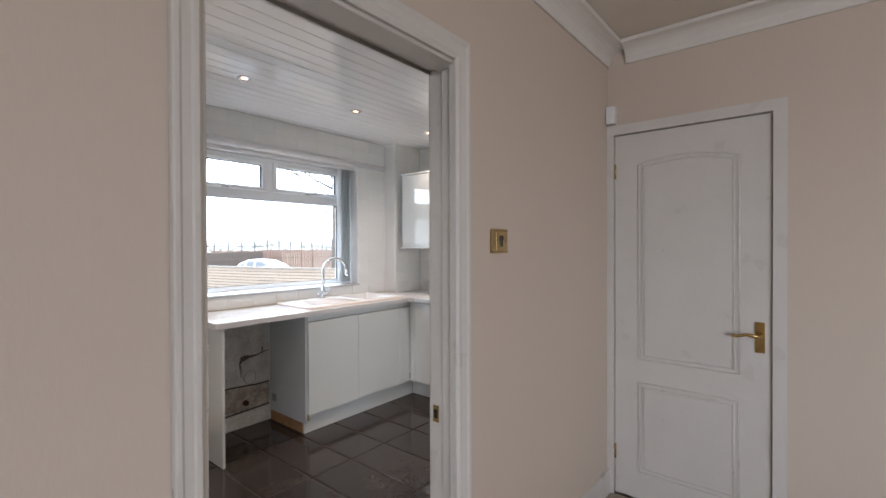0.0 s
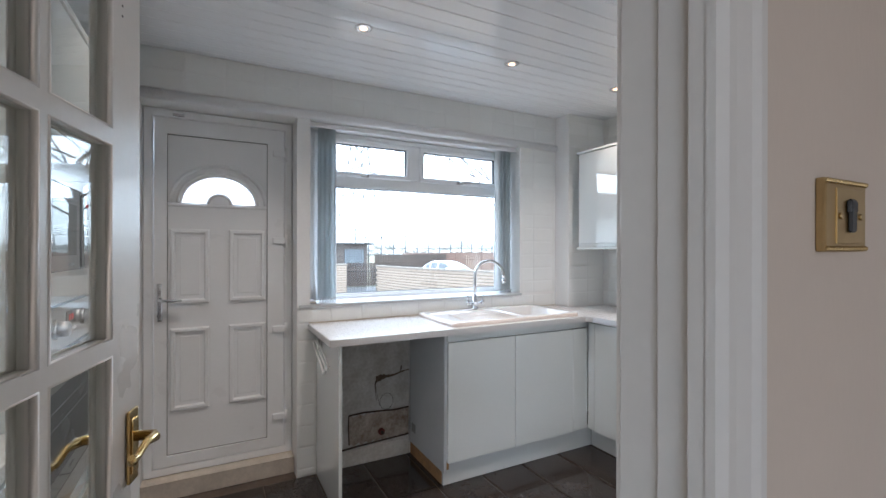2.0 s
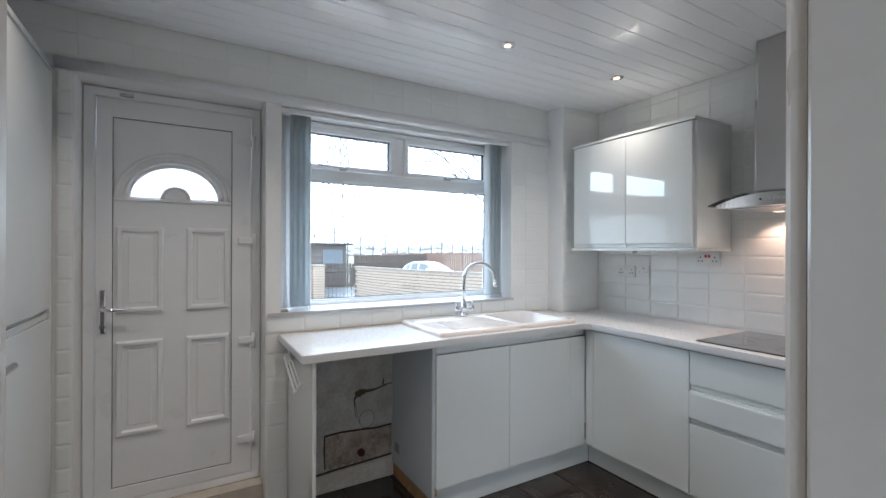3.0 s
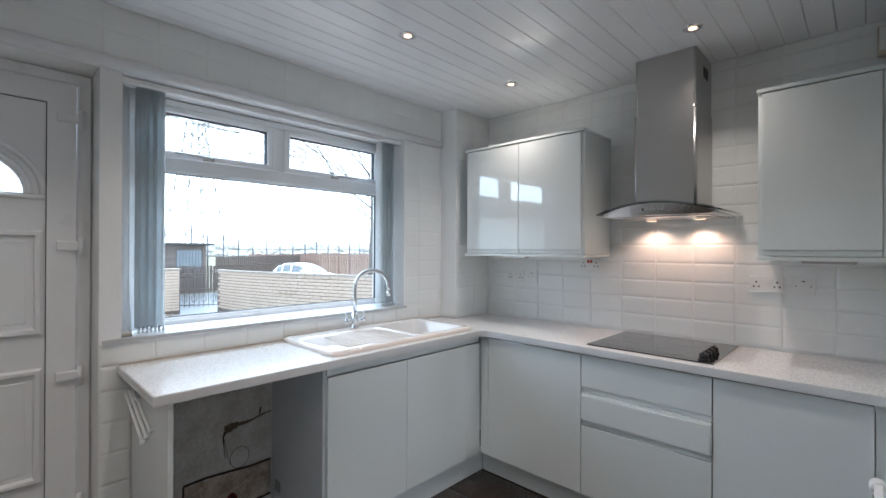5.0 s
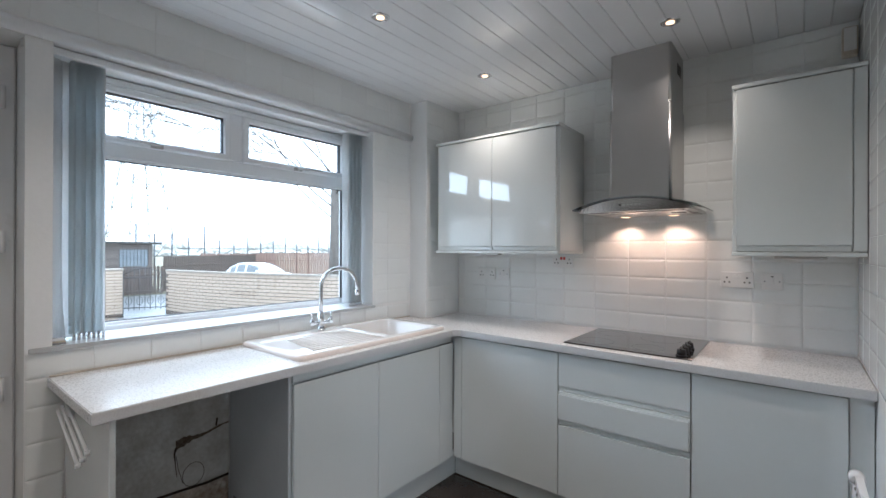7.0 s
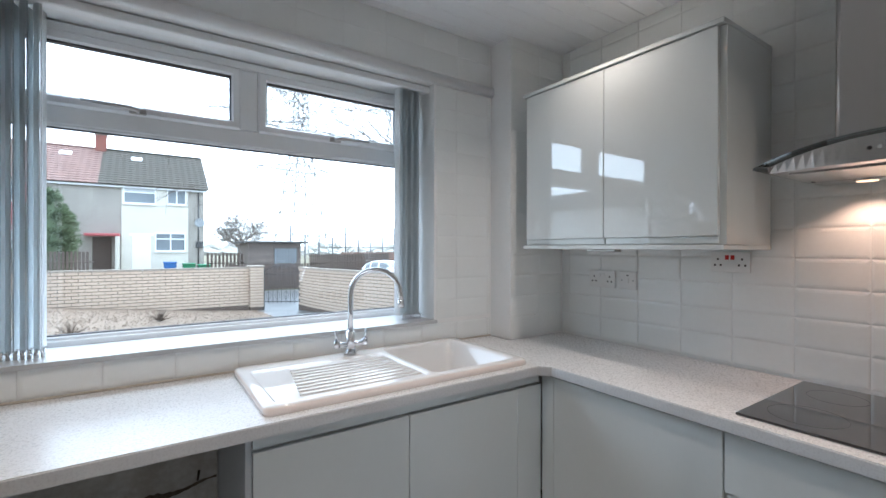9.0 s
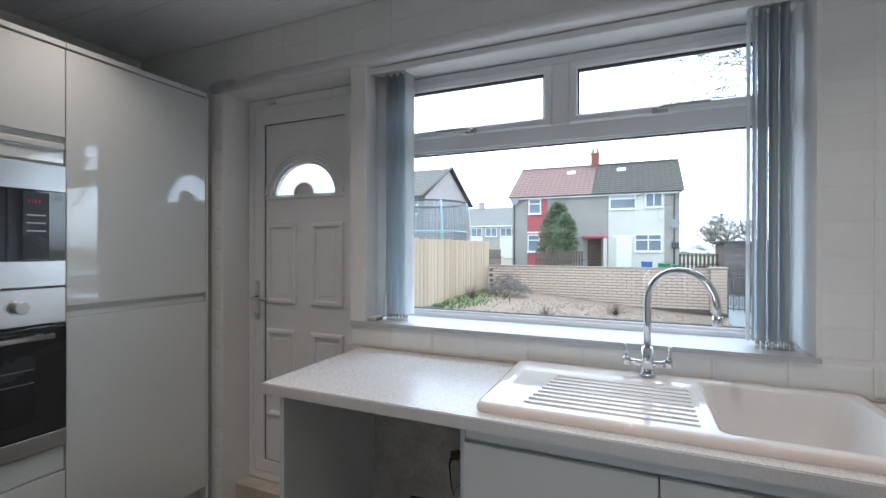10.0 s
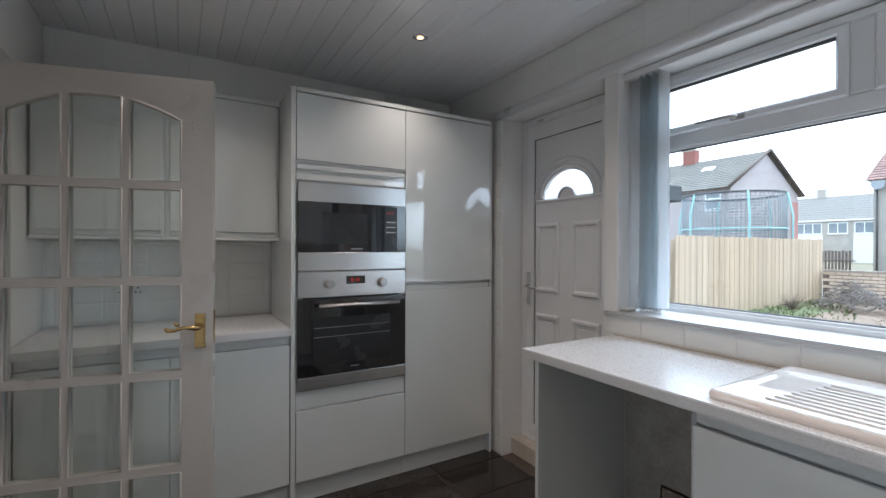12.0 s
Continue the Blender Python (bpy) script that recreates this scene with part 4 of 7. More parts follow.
def wall_unit(name, x0, x1, y0, y1, z0, z1, splits, side, label, group, pull='bottom'):
    """A wall unit: carcass, top and bottom boards proud of the doors, slab doors with a scooped lower edge."""
    u = thing(name, ((x0 + x1) / 2, (y0 + y1) / 2, z0), label, "wall cabinet", group)
    if side == 'x':
        box("carcass", x0 + 0.022, x1, y0, y1, z0 + 0.018, z1 - 0.018, UNIT, 0.001, u)
        box("top_board", x0 - 0.004, x1, y0 - 0.001, y1 + 0.001, z1 - 0.017, z1, UNIT, 0.002, u)
        box("bottom_board", x0 - 0.002, x1, y0 - 0.001, y1 + 0.001, z0, z0 + 0.017, UNIT, 0.002, u)
        for a, b in zip(splits, splits[1:]):
            door_front("door", 'x', x0, a + 0.0015, b - 0.0015, z0 + 0.021, z1 - 0.021, u, 0.02, pull)
    else:
        box("carcass", x0, x1 - 0.022, y0, y1, z0 + 0.018, z1 - 0.018, UNIT, 0.001, u)
        box("top_board", x0, x1 + 0.004, y0 - 0.001, y1, z1 - 0.017, z1, UNIT, 0.002, u)
        box("bottom_board", x0, x1 + 0.002, y0 - 0.001, y1, z0, z0 + 0.017, UNIT, 0.002, u)
        for a, b in zip(splits, splits[1:]):
            door_front("door", 'X', x1, a + 0.0015, b - 0.0015, z0 + 0.021, z1 - 0.021, u, 0.02, pull)
    return u


wall_unit("wall_unit", 3.577, 3.958, 2.555, 3.475, 1.427, 2.195, (2.573, 3.013, 3.457), 'x', "gloss white two-door wall unit", "wall units")
END_UNIT = wall_unit("wall_unit", 3.577, 3.958, 1.263, 1.714, 1.427, 2.205, (1.305, 1.700), 'x', "gloss white single-door wall unit", "wall units")
box("filler", 3.579, 3.597, 1.2632, 1.3035, 1.449, 2.186, UNIT, 0.001, END_UNIT)
wall_unit("wall_unit", -0.029, 0.27, 1.80, 2.366, 1.42, 2.22, (1.82, 2.352), 'X', "gloss white single-door wall unit", "wall units")
wall_unit("wall_unit", -0.029, 0.27, 1.268, 1.798, 1.42, 2.22, (1.285, 1.785), 'X', "gloss white single-door wall unit", "wall units")


def strip_light(x, y0, y1, z):
    t = thing("under_cabinet_light", (x, (y0 + y1) / 2, z), "slim grey under-cabinet light, unlit", "light", "under-cabinet lights")
    box("housing", x - 0.025, x + 0.025, y0, y1, z - 0.012, z, STEEL, 0.003, t)
    box("lens", x - 0.018, x + 0.018, y0 + 0.012, y1 - 0.012, z - 0.014, z - 0.0115, PVC, 0.001, t)


strip_light(3.66, 3.00, 3.14, 1.427)
strip_light(3.64, 1.38, 1.56, 1.427)


def hood():
    YC, n = 2.138, 24
    h = thing("cooker_hood", (3.75, YC, 1.64), "brushed steel chimney hood with a curved glass canopy", "cooker hood")

    def sleeve(name, x0, y0, y1, z0, z1, r):
        """Folded steel sleeve with rounded front corners, open to the wall."""
        bm = bmesh.new()
        prof = [(3.958, y1)] + [(x0 + r - r * math.sin(a), y1 - r + r * math.cos(a)) for a in [i * math.pi / 12 for i in range(7)]]
        prof += [(x0 + r - r * math.cos(a), y0 + r - r * math.sin(a)) for a in [i * math.pi / 12 for i in range(7)]] + [(3.958, y0)]
        low, top = ([bm.verts.new((x - 3.8, y - YC, z - z0)) for x, y in prof] for z in (z0, z1))
        for i in range(len(prof) - 1):
            bm.faces.new((low[i], low[i + 1], top[i + 1], top[i])).smooth = i not in (0, 7, len(prof) - 2)
        bm.faces.new(top)
        bm.faces.new(low[::-1])
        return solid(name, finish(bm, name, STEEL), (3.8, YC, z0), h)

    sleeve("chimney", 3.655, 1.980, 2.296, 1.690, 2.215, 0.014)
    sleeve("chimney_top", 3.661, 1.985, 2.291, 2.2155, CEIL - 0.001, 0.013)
    for k in range(5):
        box("vent_slot", 3.80 + k * 0.02, 3.81 + k * 0.02, 1.9835, 1.9848, 2.40, 2.46, BLACK, 0, h)

    def arch(u, half, apex, drop):
        return u * half, apex - drop * u * u

    bm = bmesh.new()
    rows = []
    for lift in (0.0, 0.006):
        front, back = [], []
        for i in range(n + 1):
            u = i / n * 2 - 1
            y, z = arch(u, 0.302, 1.714, 0.052)
            front.append(bm.verts.new((3.492 - 0.048 * (1 - u * u) - 3.72, y, z + lift - 1.70)))
            back.append(bm.verts.new((3.956 - 3.72, y, z + lift - 1.70)))
        rows.append((front, back))
    (f0, b0), (f1, b1) = rows
    for i in range(n):
        bm.faces.new((f0[i], b0[i], b0[i + 1], f0[i + 1])).smooth = True
        bm.faces.new((f1[i], f1[i + 1], b1[i + 1], b1[i])).smooth = True
        bm.faces.new((f0[i], f0[i + 1], f1[i + 1], f1[i]))
        bm.faces.new((b0[i], b1[i], b1[i + 1], b0[i + 1]))
    bm.faces.new((f0[0], f1[0], b1[0], b0[0]))
    bm.faces.new((f0[n], b0[n], b1[n], f1[n]))
    solid("glass_canopy", finish(bm, "canopy", HOOD_GLASS), (3.72, YC, 1.700), h)
    # steel body below the glass: an arched front over a flat underside
    bm = bmesh.new()
    top, bot = [], []
    for i in range(n + 1):
        u = i / n * 2 - 1
        y, z = arch(u, 0.268, 1.711, 0.046)
        top.append((3.500 - 0.034 * (1 - u * u) - 3.72, y, z - 1.65))
        bot.append((3.512 - 0.028 * (1 - u * u) - 3.72, y, 0.0))
    vt, vb = [bm.verts.new(p) for p in top], [bm.verts.new(p) for p in bot]
    kt, kb = [bm.verts.new((0.235, p[1], p[2])) for p in top], [bm.verts.new((0.235, p[1], p[2])) for p in bot]
    for i in range(n):
        for q in ((vt[i], vt[i + 1], vb[i + 1], vb[i]), (vt[i], kt[i], kt[i + 1], vt[i + 1]), (vb[i], vb[i + 1], kb[i + 1], kb[i]), (kt[i], kb[i], kb[i + 1], kt[i + 1])):
            bm.faces.new(q)
    bm.faces.new((vt[0], vb[0], kb[0], kt[0]))
    bm.faces.new((vt[n], kt[n], kb[n], vb[n]))
    solid("body", finish(bm, "hood_body", STEEL_H), (3.72, YC, 1.650), h)
    for k in range(6):
        solid("button", cyl_mesh(0.005, 0.006, CHROME if k else BLACK, 12, 'x'), (3.477, YC + 0.045 - k * 0.019, 1.680), h)
    box("filter", 3.56, 3.80, 1.905, 2.375, 1.6455, 1.6495, STEEL_H, 0.001, h)
    box("light_panel", 3.815, 3.935, 1.885, 2.395, 1.6465, 1.6495, STEEL_H, 0.001, h)
    box("filter_catch", 3.66, 3.70, 1.92, 1.985, 1.6425, 1.6453, BLACK, 0.001, h)
    for y in (2.268, 2.012):
        solid("lamp_rim", cyl_mesh(0.033, 0.003, CHROME, 20), (3.868, y, 1.6450), h)
        solid("lamp_glass", cyl_mesh(0.026, 0.002, BULB, 18), (3.868, y, 1.6435), h)


hood()


def socket(y0, y1, z0, z1, gangs, red=False):
    t = thing("wall_socket", (3.955, (y0 + y1) / 2, z0), "white plastic wall socket with red rockers" if red else ("white plastic double wall socket" if gangs > 1 else "white plastic switched wall outlet"), "socket", "sockets on the tiled wall")
    box("plate", 3.950, 3.9595, y0, y1, z0, z1, SOCKET, 0.003, t, 2)
    zc = (z0 + z1) / 2
    for g in range(gangs):
        yc = y1 - (g + 0.5) * (y1 - y0) / gangs
        if gangs > 1:
            s = 1 if g == 0 else -1
            box("rocker", 3.947, 3.9505, yc - s * 0.026 - 0.007, yc - s * 0.026 + 0.007, zc + 0.010, zc + 0.028, RED if red else SOCKET, 0.001, t)
            for dy, dz in ((0, 0.012), (-0.011, -0.012), (0.011, -0.012)):
                box("pin_slot", 3.9494, 3.9502, yc + s * 0.008 + dy - 0.0035, yc + s * 0.008 + dy + 0.0035, zc + dz - 0.004, zc + dz + 0.004, BLACK, 0, t)
        else:
            box("rocker", 3.946, 3.9505, yc - 0.008, yc + 0.008, zc - 0.012, zc + 0.012, SOCKET, 0.001, t)
            box("neon", 3.9494, 3.9502, yc - 0.006, yc + 0.006, zc + 0.022, zc + 0.027, BLACK, 0, t)
            for s in (-1, 1):
                solid("screw", cyl_mesh(0.0035, 0.002, GALV, 8, 'x'), (3.950, yc + s * 0.030, zc), t)


socket(1.655, 1.800, 1.255, 1.338, 2)
socket(1.535, 1.622, 1.252, 1.338, 1)
socket(3.215, 3.365, 1.232, 1.318, 2)
socket(3.10, 3.19, 1.232, 1.318, 1)
socket(2.62, 2.765, 1.335, 1.418, 2, True)
t = thing("heat_alarm", (3.93, 1.29, 2.35), "small cream junction box above the wall unit", "alarm")
box("case", 3.915, 3.959, 1.264, 1.320, 2.350, 2.485, CREAM, 0.008, t, 2)
box("cover", 3.909, 3.9145, 1.270, 1.314, 2.372, 2.478, SOCKET, 0.002, t)


def downlight(x, y):
    t = thing("downlight", (x, y, CEIL), "round chrome recessed ceiling downlight, lit", "ceiling light", "recessed ceiling lights")
    bm = bmesh.new()
    prof = [(0.030, 0.002), (0.031, -0.004), (0.036, -0.006), (0.042, -0.003), (0.043, 0.0)]
    rows = [[bm.verts.new((r * math.cos(2 * math.pi * k / 24), r * math.sin(2 * math.pi * k / 24), z)) for k in range(24)] for r, z in prof]
    for r0, r1 in zip(rows, rows[1:]):
        for k in range(24):
            bm.faces.new((r0[k], r0[(k + 1) % 24], r1[(k + 1) % 24], r1[k])).smooth = True
    solid("rim", finish(bm, "rim", CHROME), (x, y, CEIL), t)
    solid("bulb", cyl_mesh(0.019, 0.002, BULB, 20), (x, y, CEIL - 0.0045), t)
    solid("reflector", cyl_mesh(0.0305, 0.0015, CHROME, 20), (x, y, CEIL - 0.0025), t)
    return t


DOWN = downlight(*SPOT_PLACES[0])
for sx, sy in SPOT_PLACES[1:]:
    copy_thing(DOWN, pose(sx, sy, CEIL))


# ---- tall units on the west wall ----
def tall_units():
    F = 0.58
    a = thing("oven_tower", (0.28, 2.70, 0), "gloss white tall unit housing two ovens", "tall cabinet", "tall units")
    box("side_panel", -0.028, F + 0.002, 2.369, 2.393, 0.001, 2.235, UNIT, 0.002, a)
    box("carcass", -0.028, F - 0.022, 2.394, 3.034, 0.13, 2.21, CARCASS, 0.001, a)
    box("top_board", -0.028, F + 0.006, 2.394, 3.034, 2.212, 2.235, UNIT, 0.002, a)
    door_front("top_door", 'X', F, 2.397, 3.033, 1.852, 2.206, a)
    box("upper_rail", F - 0.020, F - 0.010, 2.396, 3.033, 1.745, 1.828, UNIT, 0.002, a)
    box("upper_pull", F - 0.020, F, 2.397, 3.033, 1.800, 1.826, UNIT, 0.006, a, 2)
    box("lower_rail", F - 0.020, F - 0.008, 2.396, 3.033, 0.515, 0.612, UNIT, 0.002, a)
    door_front("drawer", 'X', F, 2.397, 3.033, 0.132, 0.510, a)
    box("plinth", F - 0.068, F - 0.050, 2.394, 3.034, 0.001, 0.128, UNIT, 0.001, a)
    b = thing("fridge_tower", (0.28, 3.35, 0), "gloss white tall unit with two long doors", "tall cabinet", "tall units")
    box("carcass", -0.028, F - 0.022, 3.036, 3.668, 0.13, 2.21, CARCASS, 0.001, b)
    box("top_board", -0.028, F + 0.006, 3.036, 3.672, 2.212, 2.235, UNIT, 0.002, b)
    box("end_panel", -0.028, F - 0.001, 3.6695, 3.686, 0.001, 2.21, UNIT, 0.002, b)
    door_front("upper_door", 'X', F, 3.037, 3.667, 1.170, 2.206, b)
    door_front("lower_door", 'X', F, 3.037, 3.667, 0.132, 1.150, b, 0.02, 'top')
    box("plinth", F - 0.068, F - 0.050, 3.036, 3.669, 0.001, 0.128, UNIT, 0.001, b)


tall_units()


def microwave():
    F, y0, y1 = 0.592, 2.402, 3.030
    m = thing("built_in_microwave", (0.4, 2.716, 1.25), "built-in microwave with steel trim and black glass", "microwave")
    box("case", 0.15, F - 0.016, y0 + 0.03, y1 - 0.03, 1.27, 1.72, BLACK, 0.002, m)
    box("trim_top", F - 0.015, F, y0, y1, 1.628, 1.733, STEEL_H, 0.002, m)
    box("trim_bottom", F - 0.015, F, y0, y1, 1.258, 1.357, STEEL_H, 0.002, m)
    box("glass_front", F - 0.015, F - 0.001, y0, y1, 1.358, 1.627, BLACK_GLASS, 0.001, m)
    box("door_window", F - 0.0012, F - 0.0002, y0 + 0.13, y1 - 0.24, 1.405, 1.575, mat("dim_oven_window", (0.05, 0.055, 0.06), 0.06, vary=0.2), 0, m)
    box("door_edge", F - 0.0012, F + 0.002, y1 - 0.185, y1 - 0.178, 1.36, 1.625, BLACK, 0.001, m)
    box("control_strip", F - 0.0012, F - 0.0002, y1 - 0.135, y1 - 0.055, 1.365, 1.62, OVEN_IN, 0, m)
    bm = bmesh.new()
    for k, (u, w) in enumerate(((0.0, 0.008), (0.014, 0.004), (0.024, 0.010), (0.040, 0.010))):
        add_box(bm, -0.0005, 0.0005, (u - 0.03) * 0.8, (u - 0.03 + w * 0.5) * 0.8, -0.006, 0.006)
    solid("display", finish(bm, "display", LED_RED), (F, y1 - 0.095, 1.585), m)
    for k in range(3):
        box("button_mark", F - 0.0006, F + 0.0004, y1 - 0.125, y1 - 0.065, 1.53 - k * 0.03, 1.534 - k * 0.03, PVC, 0, m)
    box("maker_mark", F - 0.0006, F + 0.0004, y0 + 0.29, y0 + 0.36, 1.372, 1.380, GALV, 0, m)


microwave()


def oven():
    F, y0, y1 = 0.592, 2.402, 3.030
    o = thing("built_in_oven", (0.4, 2.716, 0.62), "built-in oven with steel panel and black glass door", "oven")
    box("case", 0.06, F - 0.022, y0 + 0.03, y1 - 0.03, 0.64, 1.24, BLACK, 0.002, o)
    box("control_panel", F - 0.02, F, y0, y1, 1.112, 1.252, STEEL_H, 0.003, o, 2)
    d = box("door_glass", F - 0.02, F + 0.003, y0, y1, 0.690, 1.106, BLACK_GLASS, 0.003, o, 2)
    box("door_foot", F - 0.02, F + 0.004, y0, y1, 0.620, 0.688, STEEL_H, 0.003, o, 2)
    box("inner_window", F + 0.0028, F + 0.0036, y0 + 0.08, y1 - 0.10, 0.745, 1.000, OVEN_IN, 0, o)
    for z in (0.945, 0.895):
        box("shelf_line", F + 0.0034, F + 0.0042, y0 + 0.085, y1 - 0.105, z, z + 0.003, GALV, 0, o)
    tube("handle", [(F + 0.042, y0 + 0.10, 1.068), (F + 0.042, y1 - 0.06, 1.068)], 0.011, STEEL_H, o, 14)
    for y in (y0 + 0.13, y1 - 0.09):
        box("handle_foot", F + 0.002, F + 0.040, y - 0.01, y + 0.01, 1.060, 1.076, STEEL_H, 0.002, o)
    for y in (y0 + 0.165, y1 - 0.150):
        solid("knob_skirt", cyl_mesh(0.030, 0.006, STEEL_H, 24, 'x'), (F + 0.003, y, 1.185), o)
        solid("knob", cyl_mesh(0.023, 0.028, STEEL, 24, 'x', bevel=0.003), (F + 0.018, y, 1.185), o)
    box("display_glass", F - 0.001, F + 0.0012, 2.665, 2.775, 1.180, 1.225, BLACK_GLASS, 0.0005, o)
    bm = bmesh.new()
    for u in (-0.026, -0.018, 0.0, 0.010, 0.018):
        add_box(bm, -0.0004, 0.0004, u, u + 0.004, -0.009, 0.009)
    solid("display", finish(bm, "digits", LED_RED), (F + 0.0016, 2.72, 1.203), o)
    for k in range(6):
        solid("button", cyl_mesh(0.005, 0.006, CHROME, 10, 'x'), (F + 0.002, 2.672 + k * 0.019, 1.162), o)
    box("maker_mark", F + 0.0034, F + 0.0042, 2.69, 2.74, 0.718, 0.723, GALV, 0, o)


oven()


def west_run():
    F = 0.575
    u = thing("west_base_unit", (0.28, 1.82, 0), "gloss white base unit below the short worktop", "cabinet", "base units along the west wall")
    box("carcass", -0.028, F - 0.022, 1.268, 2.367, 0.13, 0.918, CARCASS, 0.001, u)
    box("rail", F - 0.020, F - 0.008, 1.268, 2.367, 0.872, 0.917, UNIT, 0.002, u)
    door_front("door", 'X', F, 1.83, 2.365, 0.132, 0.868, u)
    door_front("door", 'X', F, 1.29, 1.827, 0.132, 0.868, u)
    box("plinth", F - 0.068, F - 0.05, 1.268, 2.367, 0.001, 0.128, UNIT, 0.001, u)
    t = thing("short_worktop", (0.3, 1.82, 0.92), "speckled white laminate worktop beside the tower", "worktop")
    box("slab", -0.029, 0.605, 1.266, 2.366, 0.92, 0.958, WORKTOP, 0.003, t, 2)
    s = thing("wall_socket", (-0.025, 1.62, 1.10), "white plastic double wall socket", "socket")
    box("plate", -0.0295, -0.018, 1.555, 1.70, 1.10, 1.185, SOCKET, 0.003, s, 2)
    for y in (1.59, 1.665):
        for dy, dz in ((0, 0.012), (-0.011, -0.012), (0.011, -0.012)):
            box("pin_slot", -0.0185, -0.0175, y + dy - 0.004, y + dy + 0.004, 1.142 + dz - 0.004, 1.142 + dz + 0.004, BLACK, 0, s)


west_run()


# ---- glazed door between the rooms ----
def glazed_door():
    d = tagged(new("door_2"), "open white glazed door with fifteen panes", kind="structure")
    W, H = 0.770, 2.088
    rows = [(0.115, 0.440), (0.474, 0.833), (0.867, 1.226), (1.260, 1.621)]
    cols = [(0.046, 0.231), (0.255, 0.435), (0.461, 0.648)]
    holes = [rect(a, b, z0, z1) for a, b in cols for z0, z1 in rows]
    def top(x):
        u = (x - 0.347) / 0.300
        return 1.995 - 0.085 * u * u
    for a, b in cols:
        n = 6
        holes.append([(a, 1.655), (b, 1.655)] + [(b + (a - b) * i / n, top(b + (a - b) * i / n)) for i in range(n + 1)])
    leaf = plate_mesh(rect(0, W, 0.008, H), holes, 0.034, GLOSS_WHITE)
    solid("leaf", leaf, (0, 0, 0), d)
    for hole in holes:
        cx, cz = sum(p[0] for p in hole) / len(hole), sum(p[1] for p in hole) / len(hole)
        g = solid("pane", plate_mesh([(x - cx, z - cz) for x, z in hole], [], 0.003, GLASS), (cx, 0, cz), d)
        g.visible_shadow = False
        for s in (-1, 1):
            tube("bead", [(x, s * 0.013, z) for x, z in hole], 0.006, GLOSS_WHITE, d, 6, True)
    for s in (-1, 1):
        y = s * 0.020
        box("handle_plate", W - 0.068, W - 0.028, min(y, y + s * 0.006), max(y, y + s * 0.006), 0.958, 1.103, BRASS, 0.002, d, 2)
        box("handle_plate_boss", W - 0.062, W - 0.034, min(y + s * 0.006, y + s * 0.009), max(y + s * 0.006, y + s * 0.009), 0.976, 1.085, BRASS, 0.001, d)
        tube("lever", [(W - 0.048, s * 0.024, 1.048), (W - 0.048, s * 0.062, 1.048), (W - 0.062, s * 0.068, 1.049), (W - 0.10, s * 0.066, 1.053), (W - 0.135, s * 0.064, 1.041), (W - 0.16, s * 0.066, 1.043), (W - 0.166, s * 0.066, 1.053)], [0.010, 0.010, 0.010, 0.007, 0.007, 0.008, 0.006], BRASS, d, 12)
    for z in (0.20, 1.85):
        solid("hinge", cyl_mesh(0.006, 0.09, BRASS, 10), (-0.004, -0.018, z), d)
    box("latch", W - 0.001, W + 0.003, -0.011, 0.011, 0.975, 1.115, BRASS, 0.0005, d)
    for z in (1.90, 1.88):
        box("screw_hole", W - 0.082, W - 0.078, -0.0178, -0.0165, z, z + 0.004, BLACK, 0, d)
    d.location = (0.670, 1.246, 0.0)
    d.rotation_euler = (0, 0, radians(76.4))


glazed_door()


# ---- living room side ----
def living_door():
    d = tagged(new("door_3"), "closed white panelled door with brass lever", kind="structure")
    W, H = 0.739, 2.087
    box("leaf", 0, W, 0.0, 0.035, 0.006, H, GLOSS_WHITE, 0.002, d)
    def panel(x0, x1, z0, z1, rise):
        n = 10
        def outline(inset):
            pts = [(x0 + inset, z0 + inset), (x1 - inset, z0 + inset)]
            for i in range(n + 1):
                x = x1 - inset + (x0 - x1 + 2 * inset) * i / n
                u = (x - (x0 + x1) / 2) / ((x1 - x0) / 2)
                pts.append((x, z1 - inset + rise * (1 - abs(u) ** 2.2)))
            return pts
        tube("panel_moulding", [(x, -0.001, z) for x, z in outline(0)], 0.006, GLOSS_WHITE, d, 8, True)
        tube("panel_moulding", [(x, -0.002, z) for x, z in outline(0.022)], 0.0045, GLOSS_WHITE, d, 8, True)
        o = outline(0.034)
        cx, cz = (x0 + x1) / 2, (z0 + z1) / 2
        solid("panel_field", plate_mesh([(x - cx, z - cz) for x, z in o], [], 0.006, GLOSS_WHITE), (cx, -0.002, cz), d)
    panel(0.13, 0.605, 0.805, 1.905, 0.035)
    panel(0.13, 0.605, 0.16, 0.67, 0.0)
    box("handle_plate", 0.672, 0.712, -0.008, -0.001, 0.925, 1.075, BRASS, 0.002, d, 2)
    tube("lever", [(0.692, -0.006, 1.01), (0.692, -0.05, 1.01), (0.678, -0.056, 1.011), (0.64, -0.054, 1.016), (0.605, -0.052, 1.004), (0.58, -0.054, 1.006)], [0.010, 0.010, 0.010, 0.007, 0.007, 0.008], BRASS, d, 12)
    for z in (0.25, 1.88):
        solid("hinge", cyl_mesh(0.006, 0.085, BRASS, 10), (0.002, -0.006, z), d)
    d.location = (2.925, 1.081, 0)
    d.rotation_euler = (0, 0, radians(-90))
    structure("trim_door_casing", "white gloss door casing", GLOSS_WHITE, [
        (2.902, 2.96, 1.084, 1.1225, 0, 2.145), (2.902, 2.96, 0.285, 0.339, 0, 2.145), (2.902, 2.96, 0.339, 1.084, 2.091, 2.145)])


living_door()


